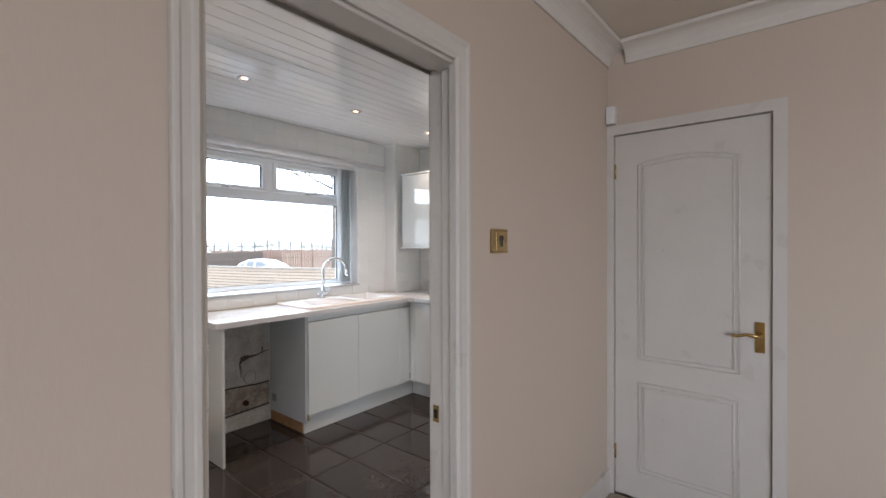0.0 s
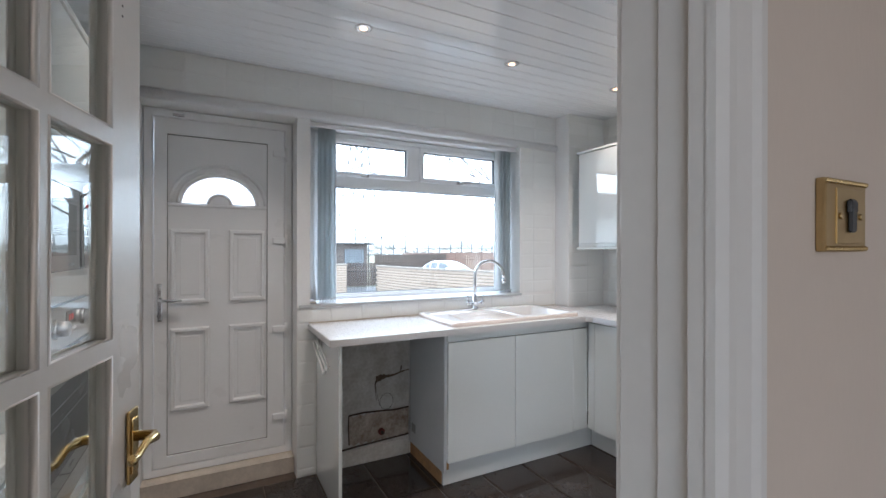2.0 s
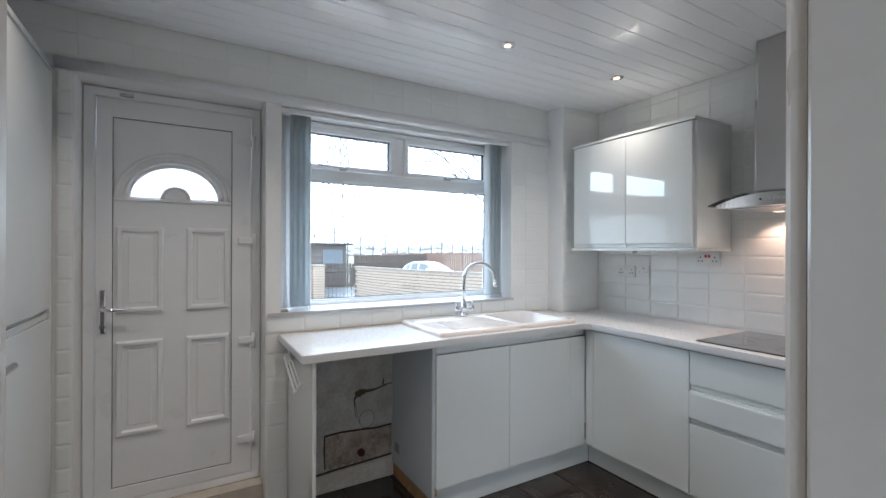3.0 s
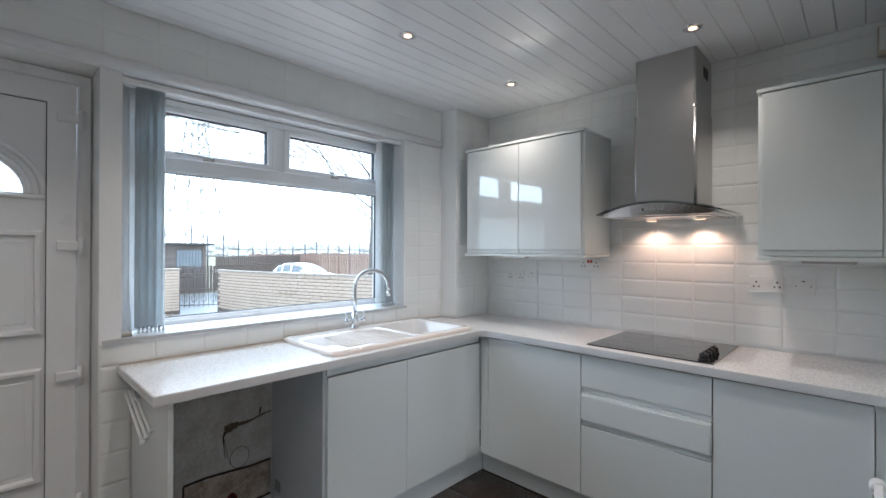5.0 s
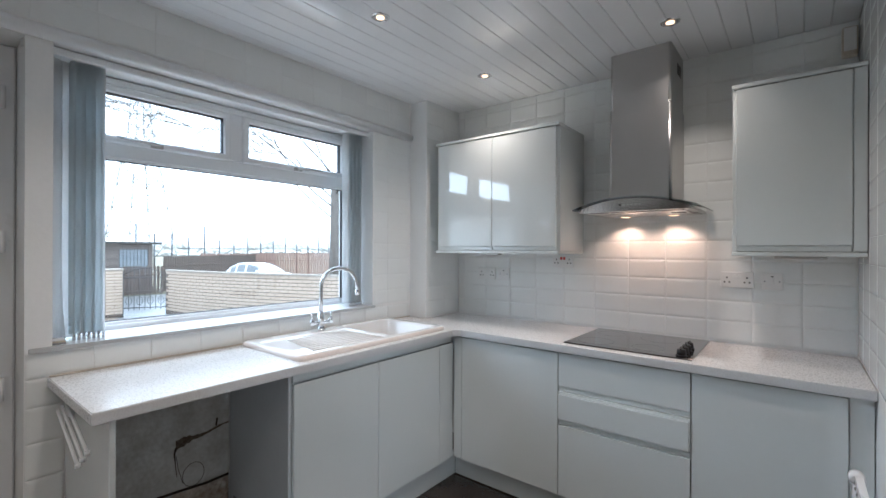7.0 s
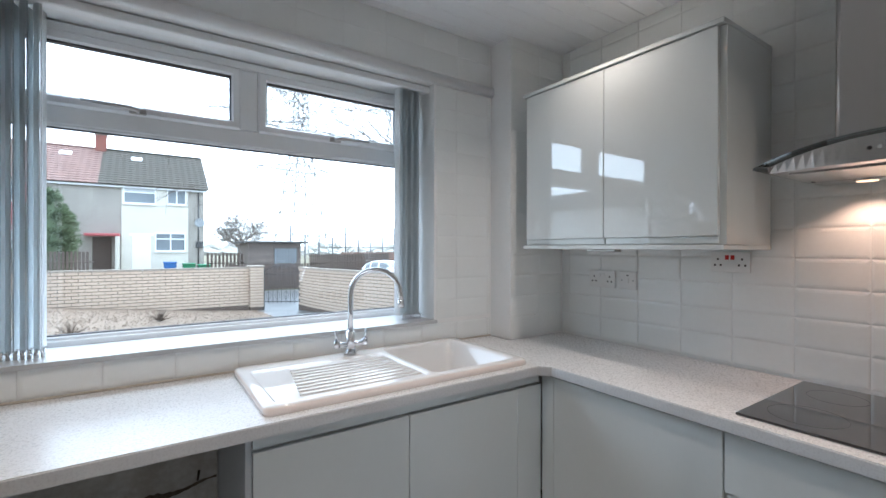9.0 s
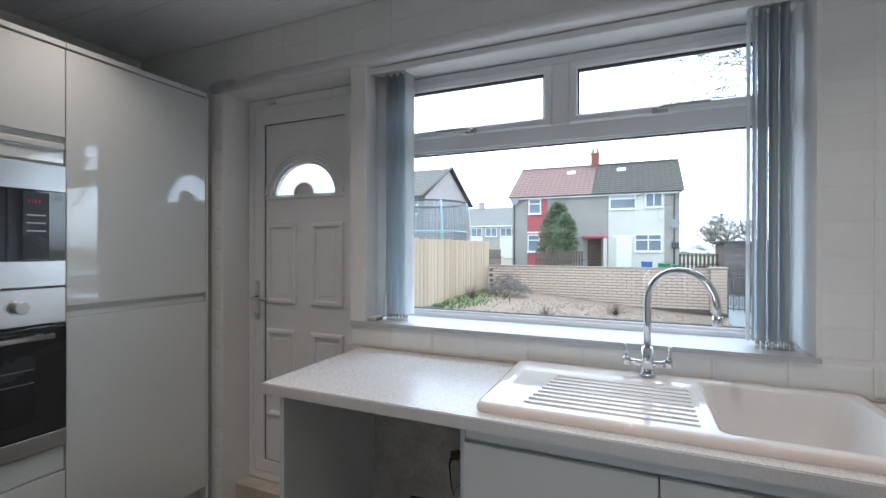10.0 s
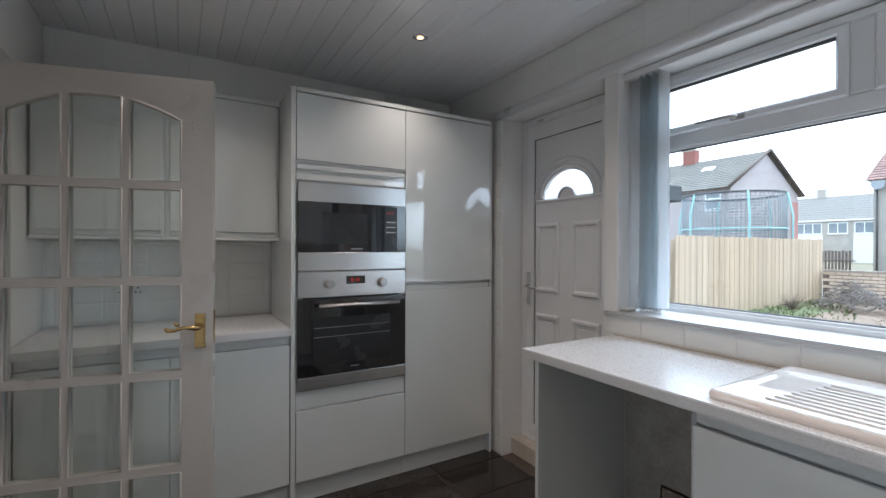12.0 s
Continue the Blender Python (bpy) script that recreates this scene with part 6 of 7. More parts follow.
def gable_house():
    x0, x1, y0, y1, ze, zr = -24.0, -10.8, 29.6, 38.6, 5.1, 7.55
    g = level(-15, 33) - 0.5
    h = thing("gable_house", (-17, 34, g), "pink-grey roughcast house with brown tiled roof", "house")
    gable_block(h, "wall", x0, x1, y0, y1, g, ze, zr - 0.05, PINKCAST)
    roof_slope(h, x0, x1 + 0.2, y0 - 0.35, ze - 0.12, 34.1, zr + 0.1, ROOF_DARK)
    roof_slope(h, x0, x1 + 0.2, y1 + 0.35, ze - 0.12, 34.1, zr + 0.1, ROOF_DARK, 0.6)
    for ya in (y0, y1):
        tube("verge", [(x1 + 0.22, ya + (-0.35 if ya == y0 else 0.35), ze - 0.05), (x1 + 0.22, 34.1, zr + 0.18)], 0.10, DARK_WOOD, h, 6)
    box("fascia", x0, x1 + 0.2, y0 - 0.3, y0 - 0.22, ze - 0.3, ze - 0.08, DARK_WOOD, 0, h)
    chimney(h, -15.6, 34.0, zr - 0.5, zr + 0.9, 0.9)
    far_window(h, -12.15, -11.2, y0 - 0.03, 3.75, 4.75, 1)
    far_window(h, -17.4, -15.9, y0 - 0.03, 3.4, 4.6, 2)
    box("red_strip", x1 - 0.001, x1 + 0.03, 37.6, 38.6, g, 4.6, mat("pink_brick_strip", (0.40, 0.20, 0.17), 0.9, vary=0.1), 0, h)
    bm = bmesh.new()
    add_box(bm, -0.35, 0.35, -0.28, 0.28, -0.05, 0.05)
    solid("rooflight", finish(bm, "rooflight", PVC), (-13.4, 32.2, 6.70), h, (28.7, 0, 0))


gable_house()


def far_terrace():
    x0, x1, y, ze, zr = -32.0, -12.5, 68.0, 5.0, 7.9
    g = level(-20, 68) - 0.5
    h = thing("terraced_house", (-22, 72, g), "grey terraced house with a slate-grey roof", "house")
    gable_block(h, "wall", x0, x1, y, y + 8, g, ze, zr - 0.05, ROUGHCAST)
    roof_slope(h, x0, x1 + 0.2, y - 0.3, ze - 0.1, y + 4, zr + 0.1, mat("slate_grey_roof", (0.20, 0.19, 0.175), 0.85, vary=0.15, scale=1.5, piece=0.1), 0.5)
    box("fascia", x0, x1 + 0.2, y - 0.28, y - 0.2, ze - 0.3, ze - 0.1, PVC, 0, h)
    box("chimney", -21.2, -20.3, y + 3.7, y + 4.3, zr - 0.4, zr + 1.1, ROUGHCAST, 0.02, h)
    for k in range(3):
        a = -30 + k * 5.6
        far_window(h, a, a + 1.8, y - 0.02, 3.2, 4.5, 2, False)
        far_window(h, a + 2.4, a + 5.0, y - 0.02, 3.2, 4.5, 3, False)
        box("white_cladding", a + 2.3, a + 5.1, y - 0.05, y - 0.001, g, 3.1, WHITE_PANEL, 0, h)


far_terrace()


def conifer():
    x, y, g = -1.75, 30.3, level(-1.7, 30)
    t = thing("conifer", (x, y, g), "dense dark green conifer before the house", "tree")
    solid("trunk", cyl_mesh(0.12, 1.2, BARK, 10, r2=0.08), (x, y, g + 0.5), t)
    rnd = random.Random(11)
    bm = bmesh.new()
    for _ in range(150):
        h = rnd.random() ** 0.9
        r = 1.06 * min(1.0, 1.6 * h + 0.6) * (1 - h ** 3.0) ** 0.75 * rnd.uniform(0.62, 1.08)
        a = rnd.uniform(0, 6.28)
        tip = Vector((math.cos(a) * r, math.sin(a) * r, 0.25 + 4.1 * h))
        size = rnd.uniform(0.16, 0.34)
        for _k in range(70):
            d = Vector((rnd.gauss(0, 1), rnd.gauss(0, 1), rnd.gauss(0.2, 0.8)))
            d = d.normalized() * size * rnd.random() ** 0.4
            p = tip + d
            out = (Vector((math.cos(a), math.sin(a), 0.5)) + d.normalized() * 0.8).normalized()
            s = rnd.uniform(0.05, 0.11)
            side = out.cross(Vector((rnd.uniform(-1, 1), rnd.uniform(-1, 1), rnd.uniform(-1, 1)))).normalized() * s * 0.45
            bm.faces.new([bm.verts.new(q) for q in (p - side, p + side, p + out * s * 1.8)])
    tagged(solid("foliage", finish(bm, "foliage", CONIFER), (x, y, g), t), kind="stuff")
    bm = bmesh.new()
    bmesh.ops.create_icosphere(bm, subdivisions=3, radius=1.0)
    for v in bm.verts:
        h = (v.co.z + 1) / 2
        r = (1.08 * min(1.0, 1.8 * h + 0.55) * (1 - h ** 3.4) ** 0.7) * 0.4
        a = math.atan2(v.co.y, v.co.x)
        v.co = (math.cos(a) * r * min(1, math.hypot(v.co.x, v.co.y) * 2), math.sin(a) * r * min(1, math.hypot(v.co.x, v.co.y) * 2), 0.2 + 4.1 * h)
    solid("inner_foliage", finish(bm, "inner", CONIFER), (x, y, g), t)


conifer()


def picket_fence(name, a, b, top, bottom, material, label, pitch=0.14, w=0.10, group=""):
    f = thing(name, (*((Vector(a) + Vector(b)) / 2), bottom), label, "fence", group)
    a, b = Vector(a), Vector(b)
    n = int((b - a).length / pitch)
    d = (b - a).normalized()
    nrm = Vector((-d.y, d.x))
    rnd = random.Random(n)
    bm = bmesh.new()
    c = (a + b) / 2
    for i in range(n):
        p = a + d * pitch * i
        t = top + rnd.uniform(-0.03, 0.03)
        q = [p - nrm * 0.01, p + d * w - nrm * 0.01, p + d * w + nrm * 0.01, p + nrm * 0.01]
        v = [bm.verts.new((k.x - c.x, k.y - c.y, z - bottom)) for z in (bottom, t) for k in q]
        for fc in ((0, 1, 5, 4), (1, 2, 6, 5), (2, 3, 7, 6), (3, 0, 4, 7), (4, 5, 6, 7)):
            bm.faces.new([v[k] for k in fc])
    tagged(solid("pickets", finish(bm, "pickets", material), (c.x, c.y, bottom), f), kind="stuff")
    bm = bmesh.new()
    for z in (0.25, 0.75):
        add_tube(bm, [Vector((a.x - c.x, a.y - c.y, (top - bottom) * z)), Vector((b.x - c.x, b.y - c.y, (top - bottom) * z))], 0.035, 4)
    solid("rails", finish(bm, "rails", material), (c.x, c.y, bottom), f)


picket_fence("picket_fence", (-2.6, 27.5), (0.2, 27.5), 1.25, -0.7, DARK_WOOD, "dark brown picket fence before the house", 0.14, 0.10, "timber fences")
picket_fence("picket_fence", (-9.0, 31.0), (-5.5, 31.0), 1.30, -0.7, DARK_WOOD, "dark brown picket fence beside the house", 0.14, 0.10, "timber fences")
picket_fence("picket_fence", (4.6, 26.0), (6.3, 26.0), 1.15, -0.8, DARK_WOOD, "dark brown picket fence beside the shed", 0.17, 0.10, "timber fences")
picket_fence("picket_fence", (9.6, 26.0), (19.0, 31.5), 1.05, -0.9, DARK_WOOD, "weathered brown timber fence", 0.16, 0.13, "timber fences")
picket_fence("picket_fence", (13.0, 30.0), (34.0, 30.5), 1.15, -1.0, RUST_WOOD, "red-brown timber fence along the road", 0.2, 0.16, "timber fences")


picket_fence("picket_fence", (5.3, 25.2), (9.5, 25.2), 0.62, -0.9, DARK_WOOD, "dark brown picket fence before the shed", 0.15, 0.11, "timber fences")
# Dark brown shed boards, paled: distance haze is put into their colour.
SHED_WOOD = mat("hazed_brown_timber", (0.20, 0.165, 0.145), 0.85, vary=0.25, scale=4, fine=30, piece=0.15, bump=0.2)
# Blue-grey, paler than the panes of the houses.
GRILLE = mat("pale_shed_pane", (0.30, 0.33, 0.36), 0.25, vary=0.15, scale=2)


def field_shed():
    x0, x1, y0, y1 = 6.4, 9.0, 25.6, 28.0
    s = thing("timber_shed", (7.95, 26.8, -0.9), "dark brown boarded shed with a flat roof", "shed")
    for k in range(16):
        z = -0.9 + k * 0.16
        box("board", x0, x1 - 1.36, y0 - 0.02, y0, z, z + 0.15, SHED_WOOD, 0.006, s)
        box("board", x1 - 0.19, x1, y0 - 0.02, y0, z, z + 0.15, SHED_WOOD, 0.006, s)
        if z < 0.2:
            box("board", x1 - 1.355, x1 - 0.195, y0 - 0.02, y0, z, z + 0.15, SHED_WOOD, 0.006, s)
    box("body", x0 + 0.001, x1, y0 + 0.001, y1, -0.9, 1.64, SHED_WOOD, 0, s)
    box("grille", x1 - 1.35, x1 - 0.2, y0 - 0.015, y0, 0.40, 1.40, GRILLE, 0, s)
    bm = bmesh.new()
    for k in range(9):
        add_box(bm, -0.57 + k * 0.141, -0.56 + k * 0.141, -0.01, 0.01, -0.5, 0.5)
    for k in range(8):
        add_box(bm, -0.57, 0.57, -0.012, -0.002, -0.5 + k * 0.14, -0.49 + k * 0.14)
    solid("bars", finish(bm, "bars", IRON), (x1 - 0.775, y0 - 0.03, 0.9), s)
    box("roof", x0 - 0.25, x1 + 0.3, y0 - 0.3, y1 + 0.3, 1.65, 1.76, mat("roof_felt", (0.09, 0.085, 0.08), 0.85, vary=0.2), 0.02, s)


field_shed()


def steel_posts():
    f = thing("steel_post_fence", (26, 33, -0.9), "tall galvanised posts and mesh along the road", "fence")
    rnd = random.Random(6)
    bm, band = bmesh.new(), bmesh.new()
    for k in range(34):
        x, y = 10.5 + k * 0.98, 33.0 - 0.05 * k
        h = rnd.uniform(1.9, 2.5) if k % 4 else 3.0
        add_tube(bm, [(x - 26, y - 33, 0), (x - 26, y - 33, h + 0.9)], 0.05, 6)
    for z in (1.7, 2.35, 3.3):
        add_tube(bm, [(13 - 26, 0, z), (42 - 26, -1.3, z)], 0.02, 5)
    solid("posts", finish(bm, "posts", IRON), (26, 33, -0.9), f)


steel_posts()


def car():
    x, y, z = 13.75, 24.3, -0.64
    c = thing("parked_car", (x, y, z), "white parked hatchback beyond the garden wall", "car")
    secs = [(-2.08, 0.55, 0.38, 0.62), (-2.0, 0.74, 0.28, 0.74), (-1.7, 0.85, 0.24, 0.84), (-1.2, 0.89, 0.22, 0.92), (-0.8, 0.90, 0.22, 0.96), (0.2, 0.90, 0.22, 0.98),
            (1.1, 0.90, 0.23, 0.98), (1.65, 0.88, 0.26, 0.96), (1.92, 0.80, 0.32, 0.90), (2.0, 0.66, 0.40, 0.80)]
    bm = bmesh.new()
    rows = []
    for xx, w, lo, hi in secs:
        half = [(0.0, lo), (w * 0.90, lo), (w, lo + 0.3 * (hi - lo)), (w * 0.99, lo + 0.65 * (hi - lo)), (w * 0.93, hi - 0.03), (w * 0.84, hi), (0.0, hi + 0.02)]
        rows.append([bm.verts.new((xx, -a, b)) for a, b in half] + [bm.verts.new((xx, a, b)) for a, b in half[-2:0:-1]])
    m = len(rows[0])
    for r0, r1 in zip(rows, rows[1:]):
        for i in range(m):
            bm.faces.new((r0[i], r1[i], r1[(i + 1) % m], r0[(i + 1) % m])).smooth = True
    bm.faces.new(rows[0])
    bm.faces.new(rows[-1][::-1])
    solid("body", finish(bm, "body", CAR_WHITE), (x, y, z), c)
    # cabin: windscreen, side windows and hatch as glass between white pillars and roof
    bm = bmesh.new()
    stations = [(-1.05, 0.97, 0.80), (-0.62, 1.23, 0.76), (-0.22, 1.41, 0.70), (0.30, 1.48, 0.68), (0.42, 1.485, 0.68), (1.05, 1.46, 0.67), (1.15, 1.45, 0.66), (1.55, 1.34, 0.66), (1.86, 1.00, 0.74)]
    rows = []
    for xx, zt, wr in stations:
        k = (zt - 0.95) / 0.5
        half = [(0.84, 0.94), (0.84 - 0.10 * k, 0.94 + 0.62 * (zt - 0.94)), (wr, zt - 0.055 * k), (wr - 0.12, zt - 0.012), (0.0, zt + 0.012)]
        rows.append([bm.verts.new((xx, -a, b)) for a, b in half] + [bm.verts.new((xx, a, b)) for a, b in half[-2::-1]])
    for j, (r0, r1) in enumerate(zip(rows, rows[1:])):
        for i in range(8):
            f = bm.faces.new((r0[i], r1[i], r1[i + 1], r0[i + 1]))
            f.smooth = True
            side = i in (0, 1, 6, 7)
            f.material_index = 1 if (side and j in (1, 2, 4, 6)) or (not side and j in (0, 1, 7)) else 0
    solid("cabin", finish(bm, "cabin", [CAR_WHITE, CAR_GLASS]), (x, y, z), c)
    for s in (-1, 1):
        bm = bmesh.new()
        bmesh.ops.create_icosphere(bm, subdivisions=2, radius=1.0, matrix=Matrix.Diagonal((0.07, 0.10, 0.07, 1)))
        solid("mirror", finish(bm, "mirror", CAR_WHITE, True), (x - 0.62, y + s * 0.94, z + 1.02), c)
    for xx in (-1.3, 1.3):
        for s in (-1, 1):
            wh = new("wheel")
            wh.parent = c
            wh.location = (xx, s * 0.82, 0.31)
            solid("tyre", cyl_mesh(0.31, 0.2, RUBBER, 20, 'y', bevel=0.03), (x + xx, y + s * 0.82, z + 0.31), wh)
            solid("rim", cyl_mesh(0.19, 0.21, GALV, 16, 'y'), (x + xx, y + s * 0.82, z + 0.31), wh)
    c.rotation_euler = (0, 0, radians(107))
    c.scale = (0.9, 0.9, 0.9)


car()


def pylon():
    x, y, g = 31.0, 100.0, -1.5
    p = thing("electricity_pylon", (x, y, g), "tall grey steel lattice electricity pylon", "pylon")
    bm = bmesh.new()
    H = 46.0
    def w(z):
        return 4.6 - 3.3 * min(1.0, z / 27.0) if z < 27 else 1.3 - 0.5 * (z - 27) / 19
    zs = [0, 5.5, 10.5, 15, 19, 22.5, 25.5, 28, 31, 34, 37, 40, 43, H]
    cs = ((-1, -1), (1, -1), (1, 1), (-1, 1))
    for z0, z1 in zip(zs, zs[1:]):
        for k in range(4):
            a, b = cs[k], cs[(k + 1) % 4]
            P = lambda c, z: Vector((c[0] * w(z), c[1] * w(z), z))
            add_tube(bm, [P(a, z0), P(a, z1)], 0.14, 4)
            add_tube(bm, [P(a, z0), P(b, z1)], 0.085, 4)
            add_tube(bm, [P(b, z0), P(a, z1)], 0.085, 4)
            add_tube(bm, [P(a, z1), P(b, z1)], 0.07, 4)
    for z, L in ((19.5, 9.5), (28.5, 10.5), (37.5, 8.5)):
        for s in (-1, 1):
            for yy in (-0.8, 0.8):
                add_tube(bm, [(0, yy, z), (s * L, 0, z + 0.3)], 0.12, 4)
                add_tube(bm, [(0, yy, z + 2.0), (s * L, 0, z + 0.3)], 0.12, 4)
            for u in (0.3, 0.55, 0.8):
                add_tube(bm, [(s * L * u, -0.3, z), (s * L * (u - 0.12), 0, z + 2.0 * (1 - u))], 0.04, 4)
            add_tube(bm, [(s * L, 0, z + 0.3), (s * L, 0, z - 2.2)], 0.10, 4)
    solid("lattice", finish(bm, "lattice", PYLON), (x, y, g), p)
    p.rotation_euler = (0, 0, radians(12))


pylon()


def bare_tree(name, x, y, height, seed, spread, label, twig=0.006, depth=5, trunk=0.22, droop=0.0, limb=0.55, bark=BARK, reach=0.27):
    g = level(x, y)
    t = thing(name, (x, y, g), label, "tree", "bare winter trees")
    rnd = random.Random(seed)
    bm = bmesh.new()

    def grow(p, d, L, r, n):
        pts, rad = [p], [r]
        steps = 4
        for i in range(steps):
            d = (d + Vector((rnd.uniform(-1, 1), rnd.uniform(-1, 1), rnd.uniform(-0.7, 0.9) - droop * (depth - n) * 0.2)) * 0.22).normalized()
            p = p + d * (L / steps)
            pts.append(p)
            rad.append(max(twig, r * (1 - 0.45 * (i + 1) / steps)))
        add_tube(bm, pts, rad, 6 if n > 3 else 4)
        if n <= 0:
            return
        for k in range(rnd.choice((2, 3, 3, 4))):
            i = rnd.randint(2, steps)
            side = Vector((rnd.uniform(-1, 1), rnd.uniform(-1, 1), rnd.uniform(-0.35, 0.6))).normalized()
            nd = (d * (1 - spread) + side * spread).normalized()
            grow(pts[i], nd, L * rnd.uniform(0.6, 0.82), rad[i] * 0.70, n - 1)

    base = Vector((0, 0, 0))
    add_tube(bm, [base - Vector((0, 0, 0.3)), base + Vector((0.05, 0, height * 0.17)), base + Vector((0.1, 0.05, height * 0.33))], [trunk * 1.25, trunk, trunk * 0.9], 10)
    for k in range(14):
        a = k * 2.4 + rnd.uniform(-0.3, 0.3)
        grow(base + Vector((0.1, 0.05, height * (0.22 + 0.011 * k))), Vector((math.cos(a), math.sin(a), 0.6)).normalized(), height * reach, trunk * limb, depth)
    tagged(solid("branches", finish(bm, "branches", bark), (x, y, g), t), kind="stuff")


bare_tree("bare_tree", 10.9, 14.2, 12.5, 21, 0.50, "leafless winter tree with drooping branches", 0.005, 6, 0.18, 0.45, 0.19, reach=0.35)
bare_tree("bare_tree", 13.8, 72.0, 8.5, 5, 0.6, "leafless round bush on the skyline", 0.03, 4, 0.3, bark=TWIG)


def skyline():
    """Low hazy tree line: several uneven belts of crowns, one behind the other."""
    rnd = random.Random(14)
    bm = bmesh.new()
    for belt in range(5):
        y, tall = 130 + belt * 28, 3.6 + 0.9 * belt
        x, prev = -90.0, None
        while x < 260:
            hgt = tall * (0.55 + 0.5 * noise.noise((x * 0.045, belt * 3.1, 0)) + 0.28 * noise.noise((x * 0.21, belt, 5)) + rnd.uniform(-0.10, 0.12))
            yy = y + 3 * noise.noise((x * 0.1, belt, 9))
            col = [bm.verts.new((x, yy, -3.0)), bm.verts.new((x, yy - 0.6, -1.5 + max(0.4, hgt) * 0.7)), bm.verts.new((x, yy + 0.6, -1.5 + max(0.5, hgt)))]
            if prev:
                bm.faces.new((prev[0], col[0], col[1], prev[1]))
                bm.faces.new((prev[1], col[1], col[2], prev[2]))
            prev = col
            x += rnd.uniform(0.5, 1.3)
    haze = mat("hazy_far_woods", (0.33, 0.32, 0.29), 1.0, vary=0.15, scale=0.1, fine=2)
    tagged(solid("far_woods", finish(bm, "far_woods", haze), (0, 0, 0)), "hazy leafless woods on the horizon", "woods", kind="stuff")


skyline()


def trampoline():
    x, y = -3.9, 15.9
    g = level(x, y)
    t = thing("trampoline", (x, y, g), "garden trampoline with dark net and teal poles", "trampoline")
    R, zt = 1.3, 2.95
    bm = bmesh.new()
    for z, r in ((0.85, R), (zt, R * 0.97)):
        add_tube(bm, [(R * math.cos(radians(a)), R * math.sin(radians(a)), z - g) for a in range(0, 360, 15)], 0.03, 6, 0, True)
    solid("hoops", finish(bm, "hoops", IRON), (x, y, g), t)
    for k in range(6):
        a = radians(k * 60 + 12)
        c, s = math.cos(a), math.sin(a)
        tube("pole", [(x + c * (R + 0.12), y + s * (R + 0.12), g), (x + c * (R + 0.14), y + s * (R + 0.14), 2.3), (x + c * (R + 0.05), y + s * (R + 0.05), 2.75), (x + c * R, y + s * R, zt)], 0.028, TEAL, t, 8)
    tube("band", [(x + (R + 0.02) * math.cos(radians(a)), y + (R + 0.02) * math.sin(radians(a)), 1.95) for a in range(0, 360, 12)], 0.02, TEAL, t, 6, True)
    bm = bmesh.new()
    n = 72
    for k in range(n):
        a = 2 * math.pi * k / n
        add_tube(bm, [(R * math.cos(a), R * math.sin(a), 0.9), (R * math.cos(a), R * math.sin(a), zt)], 0.012, 3)
    for j in range(24):
        z = 0.95 + j * 0.085
        add_tube(bm, [(R * math.cos(radians(a)), R * math.sin(radians(a)), z) for a in range(0, 360, 20)], 0.010, 3, 0, True)
    tagged(solid("net", finish(bm, "net", NET), (x, y, 0), t), kind="stuff")
    solid("mat", cyl_mesh(R, 0.03, BLACK, 32), (x, y, 0.85), t)


trampoline()


def bin_thing(x, y, m, label, name="wheeled_bin"):
    g = level(x, y)
    b = thing(name, (x, y, g), label, "bin", "household bins")
    bm = bmesh.new()
    v = [bm.verts.new((sx * w, sy * w, z)) for z, w in ((0.05, 0.24), (0.98, 0.30)) for sx, sy in ((-1, -1), (1, -1), (1, 1), (-1, 1))]
    for f in ((0, 1, 5, 4), (1, 2, 6, 5), (2, 3, 7, 6), (3, 0, 4, 7), (4, 5, 6, 7), (0, 3, 2, 1)):
        bm.faces.new([v[i] for i in f])
    solid("body", finish(bm, "body", m), (x, y, g), b)
    box("lid", x - 0.32, x + 0.32, y - 0.34, y + 0.32, g + 0.985, g + 1.05, m, 0.02, b)
    for s in (-1, 1):
        solid("wheel", cyl_mesh(0.10, 0.05, RUBBER, 12, 'x'), (x + s * 0.26, y + 0.22, g + 0.10), b)


for bx, m, lab in ((3.3, BIN_BLUE, "blue wheeled bin before the house"), (4.2, BIN_GREEN, "green wheeled bin before the house"), (4.95, BIN_GREEN, "green wheeled bin before the house")):
    bin_thing(bx, 30.5, m, lab)


# ---- pieces of walls and floors ----
def tile_mesh(w, h, t, axis, material):
    """One glazed tile with a pillowed face, standing on a plane; axis names the way it faces."""
    key = ("tile", round(w, 3), round(h, 3), t, axis, material.name)
    if key not in CACHE:
        bm = bmesh.new()
        b = min(0.013, w * 0.3, h * 0.3)
        loops = [(0, 0.0), (0, t * 0.5), (b * 0.5, t * 0.86), (b, t)]
        rows = []
        for inset, lift in loops:
            pts = [(-w / 2 + inset, -h / 2 + inset), (w / 2 - inset, -h / 2 + inset), (w / 2 - inset, h / 2 - inset), (-w / 2 + inset, h / 2 - inset)]
            out = []
            for u, v in pts:
                out.append(bm.verts.new({'-y': (u, -lift, v), '-x': (-lift, u, v), '+x': (lift, u, v), '+y': (u, lift, v), 'z': (u, v, lift)}[axis]))
            rows.append(out)
        for r0, r1 in zip(rows, rows[1:]):
            for i in range(4):
                bm.faces.new((r0[i], r0[(i + 1) % 4], r1[(i + 1) % 4], r1[i]))
        bm.faces.new(rows[-1])
        me = finish(bm, "tile", material)
        CACHE[key] = me
    return CACHE[key]


TILE_JITTER = random.Random(2)


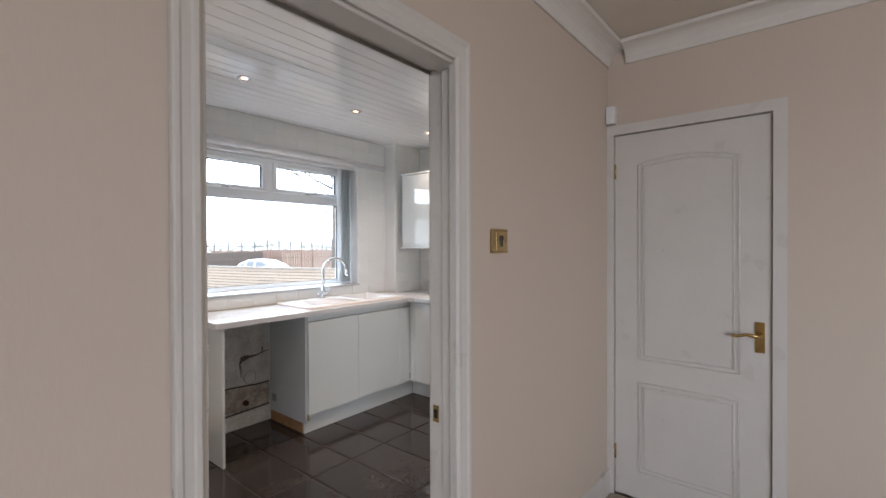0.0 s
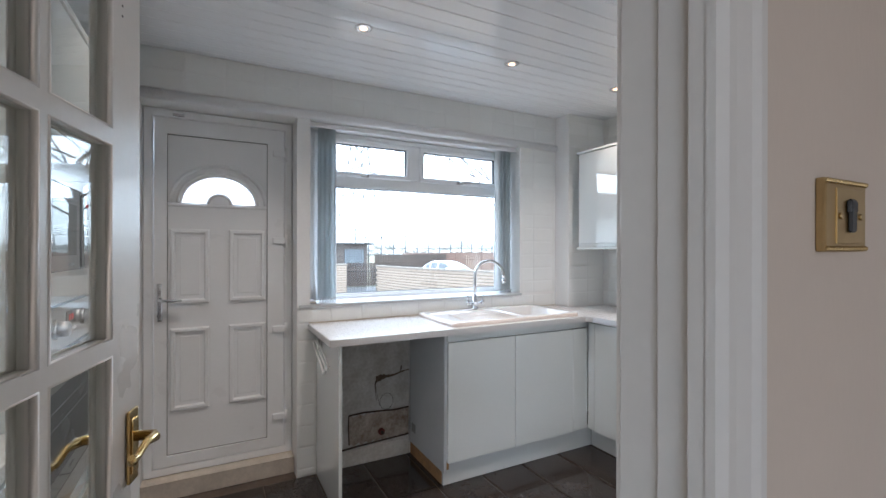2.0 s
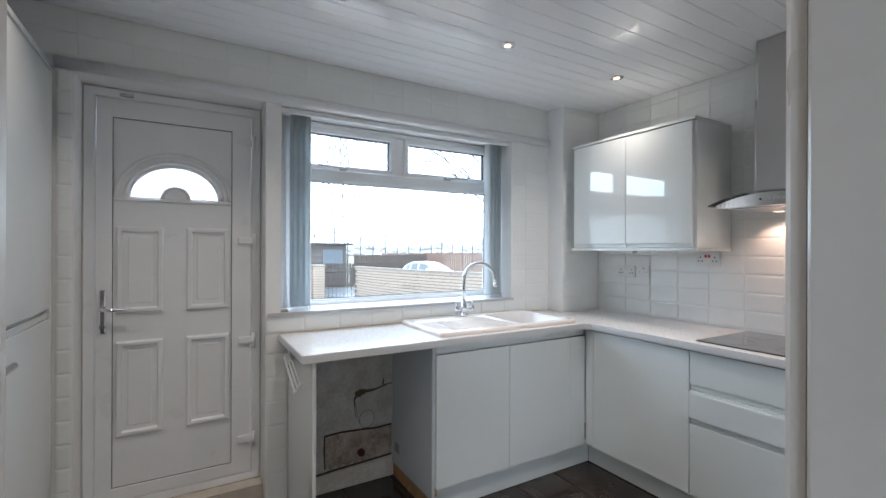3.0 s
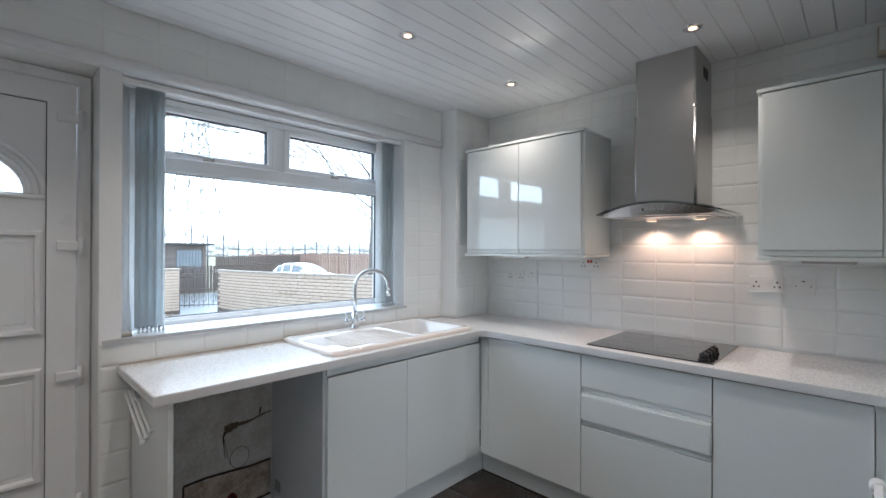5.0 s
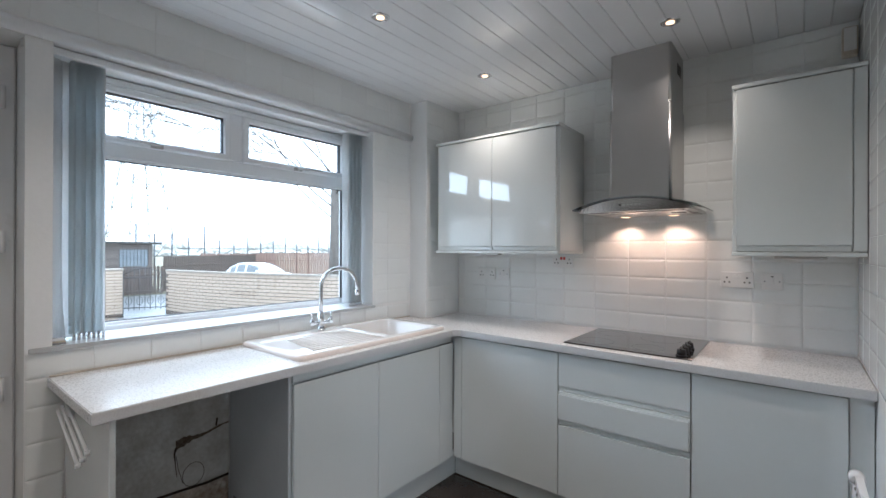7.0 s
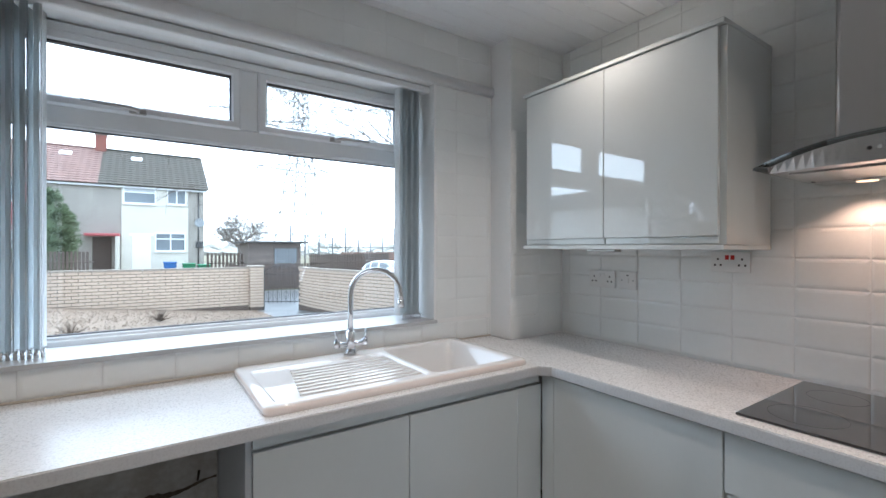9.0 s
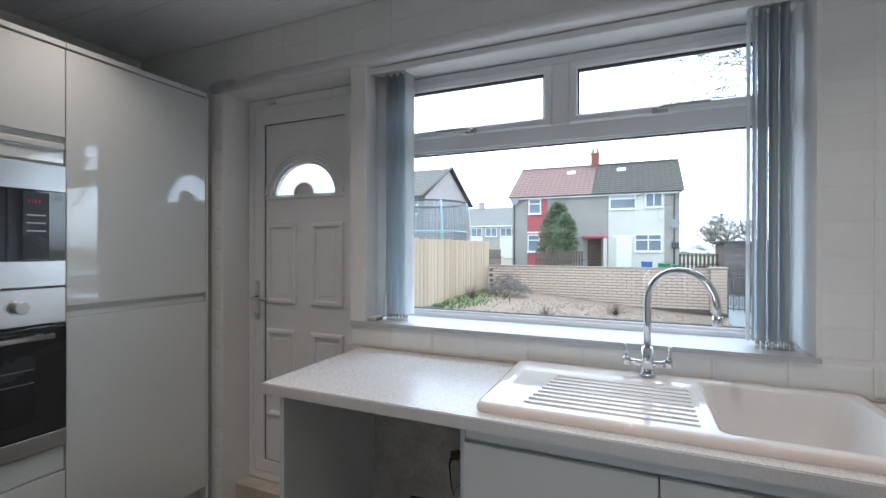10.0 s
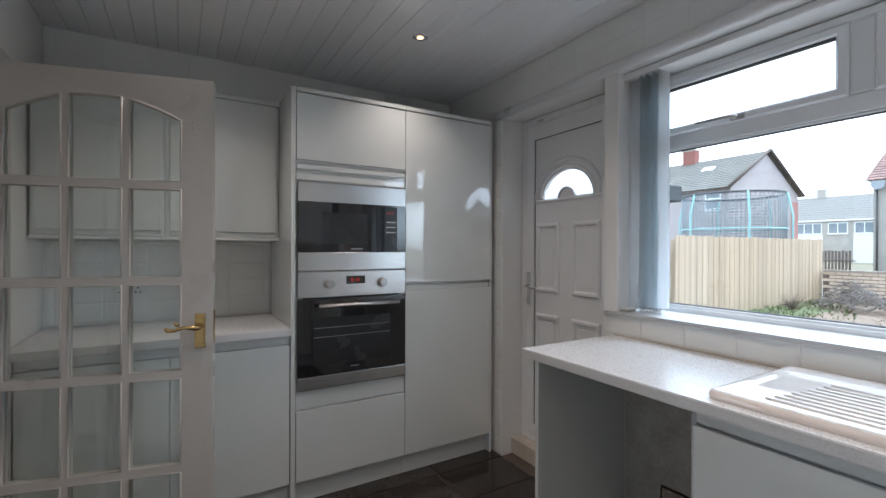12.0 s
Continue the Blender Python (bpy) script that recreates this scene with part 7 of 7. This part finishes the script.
def tile_field(parent, axis, plane, u0, u1, v0, v1, uo, vo, pu, pv, material=TILE, t=0.0042, gap=0.0016, name="tile"):
    """Tiles on a grid through (uo, vo), cut at the field's edges."""
    i0, j0 = math.floor((u0 - uo) / pu), math.floor((v0 - vo) / pv)
    i = i0
    while uo + i * pu < u1 - 0.004:
        a, b = max(u0, uo + i * pu), min(u1, uo + (i + 1) * pu)
        j = j0
        while vo + j * pv < v1 - 0.004:
            c, d = max(v0, vo + j * pv), min(v1, vo + (j + 1) * pv)
            if b - a > 0.012 and d - c > 0.012:
                ob = new(name, tile_mesh(b - a - gap, d - c - gap, t, axis, material))
                m, n = (a + b) / 2, (c + d) / 2
                lift = TILE_JITTER.uniform(-0.0005, 0.0005)
                ob.location = {'-y': (m, plane + lift, n), '+y': (m, plane + lift, n), '-x': (plane + lift, m, n), '+x': (plane + lift, m, n), 'z': (m, n, plane + lift)}[axis]
                put(ob, parent)
            j += 1
        i += 1


S = bpy.data.objects
PU, PV = 0.2065, 0.1075
tile_field(S["wall_east"], '-x', EX, 1.2605, 3.560, 0.959, CEIL, 1.868, 0.967, 0.2055, PV)
N = S["wall_north"]
tile_field(N, '-y', NY, 1.477, 3.562, 0.959, 1.057, 1.477, 0.958, PU, PV)
tile_field(N, '-y', NY, 3.212, 3.562, 1.076, 2.245, 3.129, 1.061, PU, PV, TILE, 0.0026, 0.0009)
tile_field(N, '-y', NY, -0.029, 3.562, 2.301, CEIL, 1.487, 2.310, PU, 0.1075, TILE, 0.0024, 0.0008)
tile_field(N, '-y', NY, 1.477, 1.590, 0.0, 0.957, 1.477, 0.85, PU, 0.134)
tile_field(N, '-y', NY, 0.585, 0.648, 0.0, 2.245, 0.44, 0.0, PU, PV)
tile_field(S["corner_boxing"], '-y', 3.563, 3.571, 3.958, 0.959, CEIL, 3.571, 0.967, PU, PV, TILE, 0.0026, 0.0009)
tile_field(S["wall_west"], '+x', WX, 1.266, 3.70, 2.24, CEIL, 1.30, 2.31, PU, 0.215, TILE, 0.0024, 0.0008)
tile_field(S["wall_west"], '+x', WX, 1.266, 2.365, 0.96, 1.418, 1.30, 0.967, PU, PV)
tile_field(S["wall_south"], '+y', SY, 2.0, 3.958, 0.96, CEIL, 1.90, 0.967, PU, PV, TILE, 0.0028, 0.0009)
tile_field(S["floor"], 'z', -0.006, WX, EX, 1.262, NY, 0.97, 1.39, 0.31, 0.612, FLOOR_TILE, 0.006, 0.004)
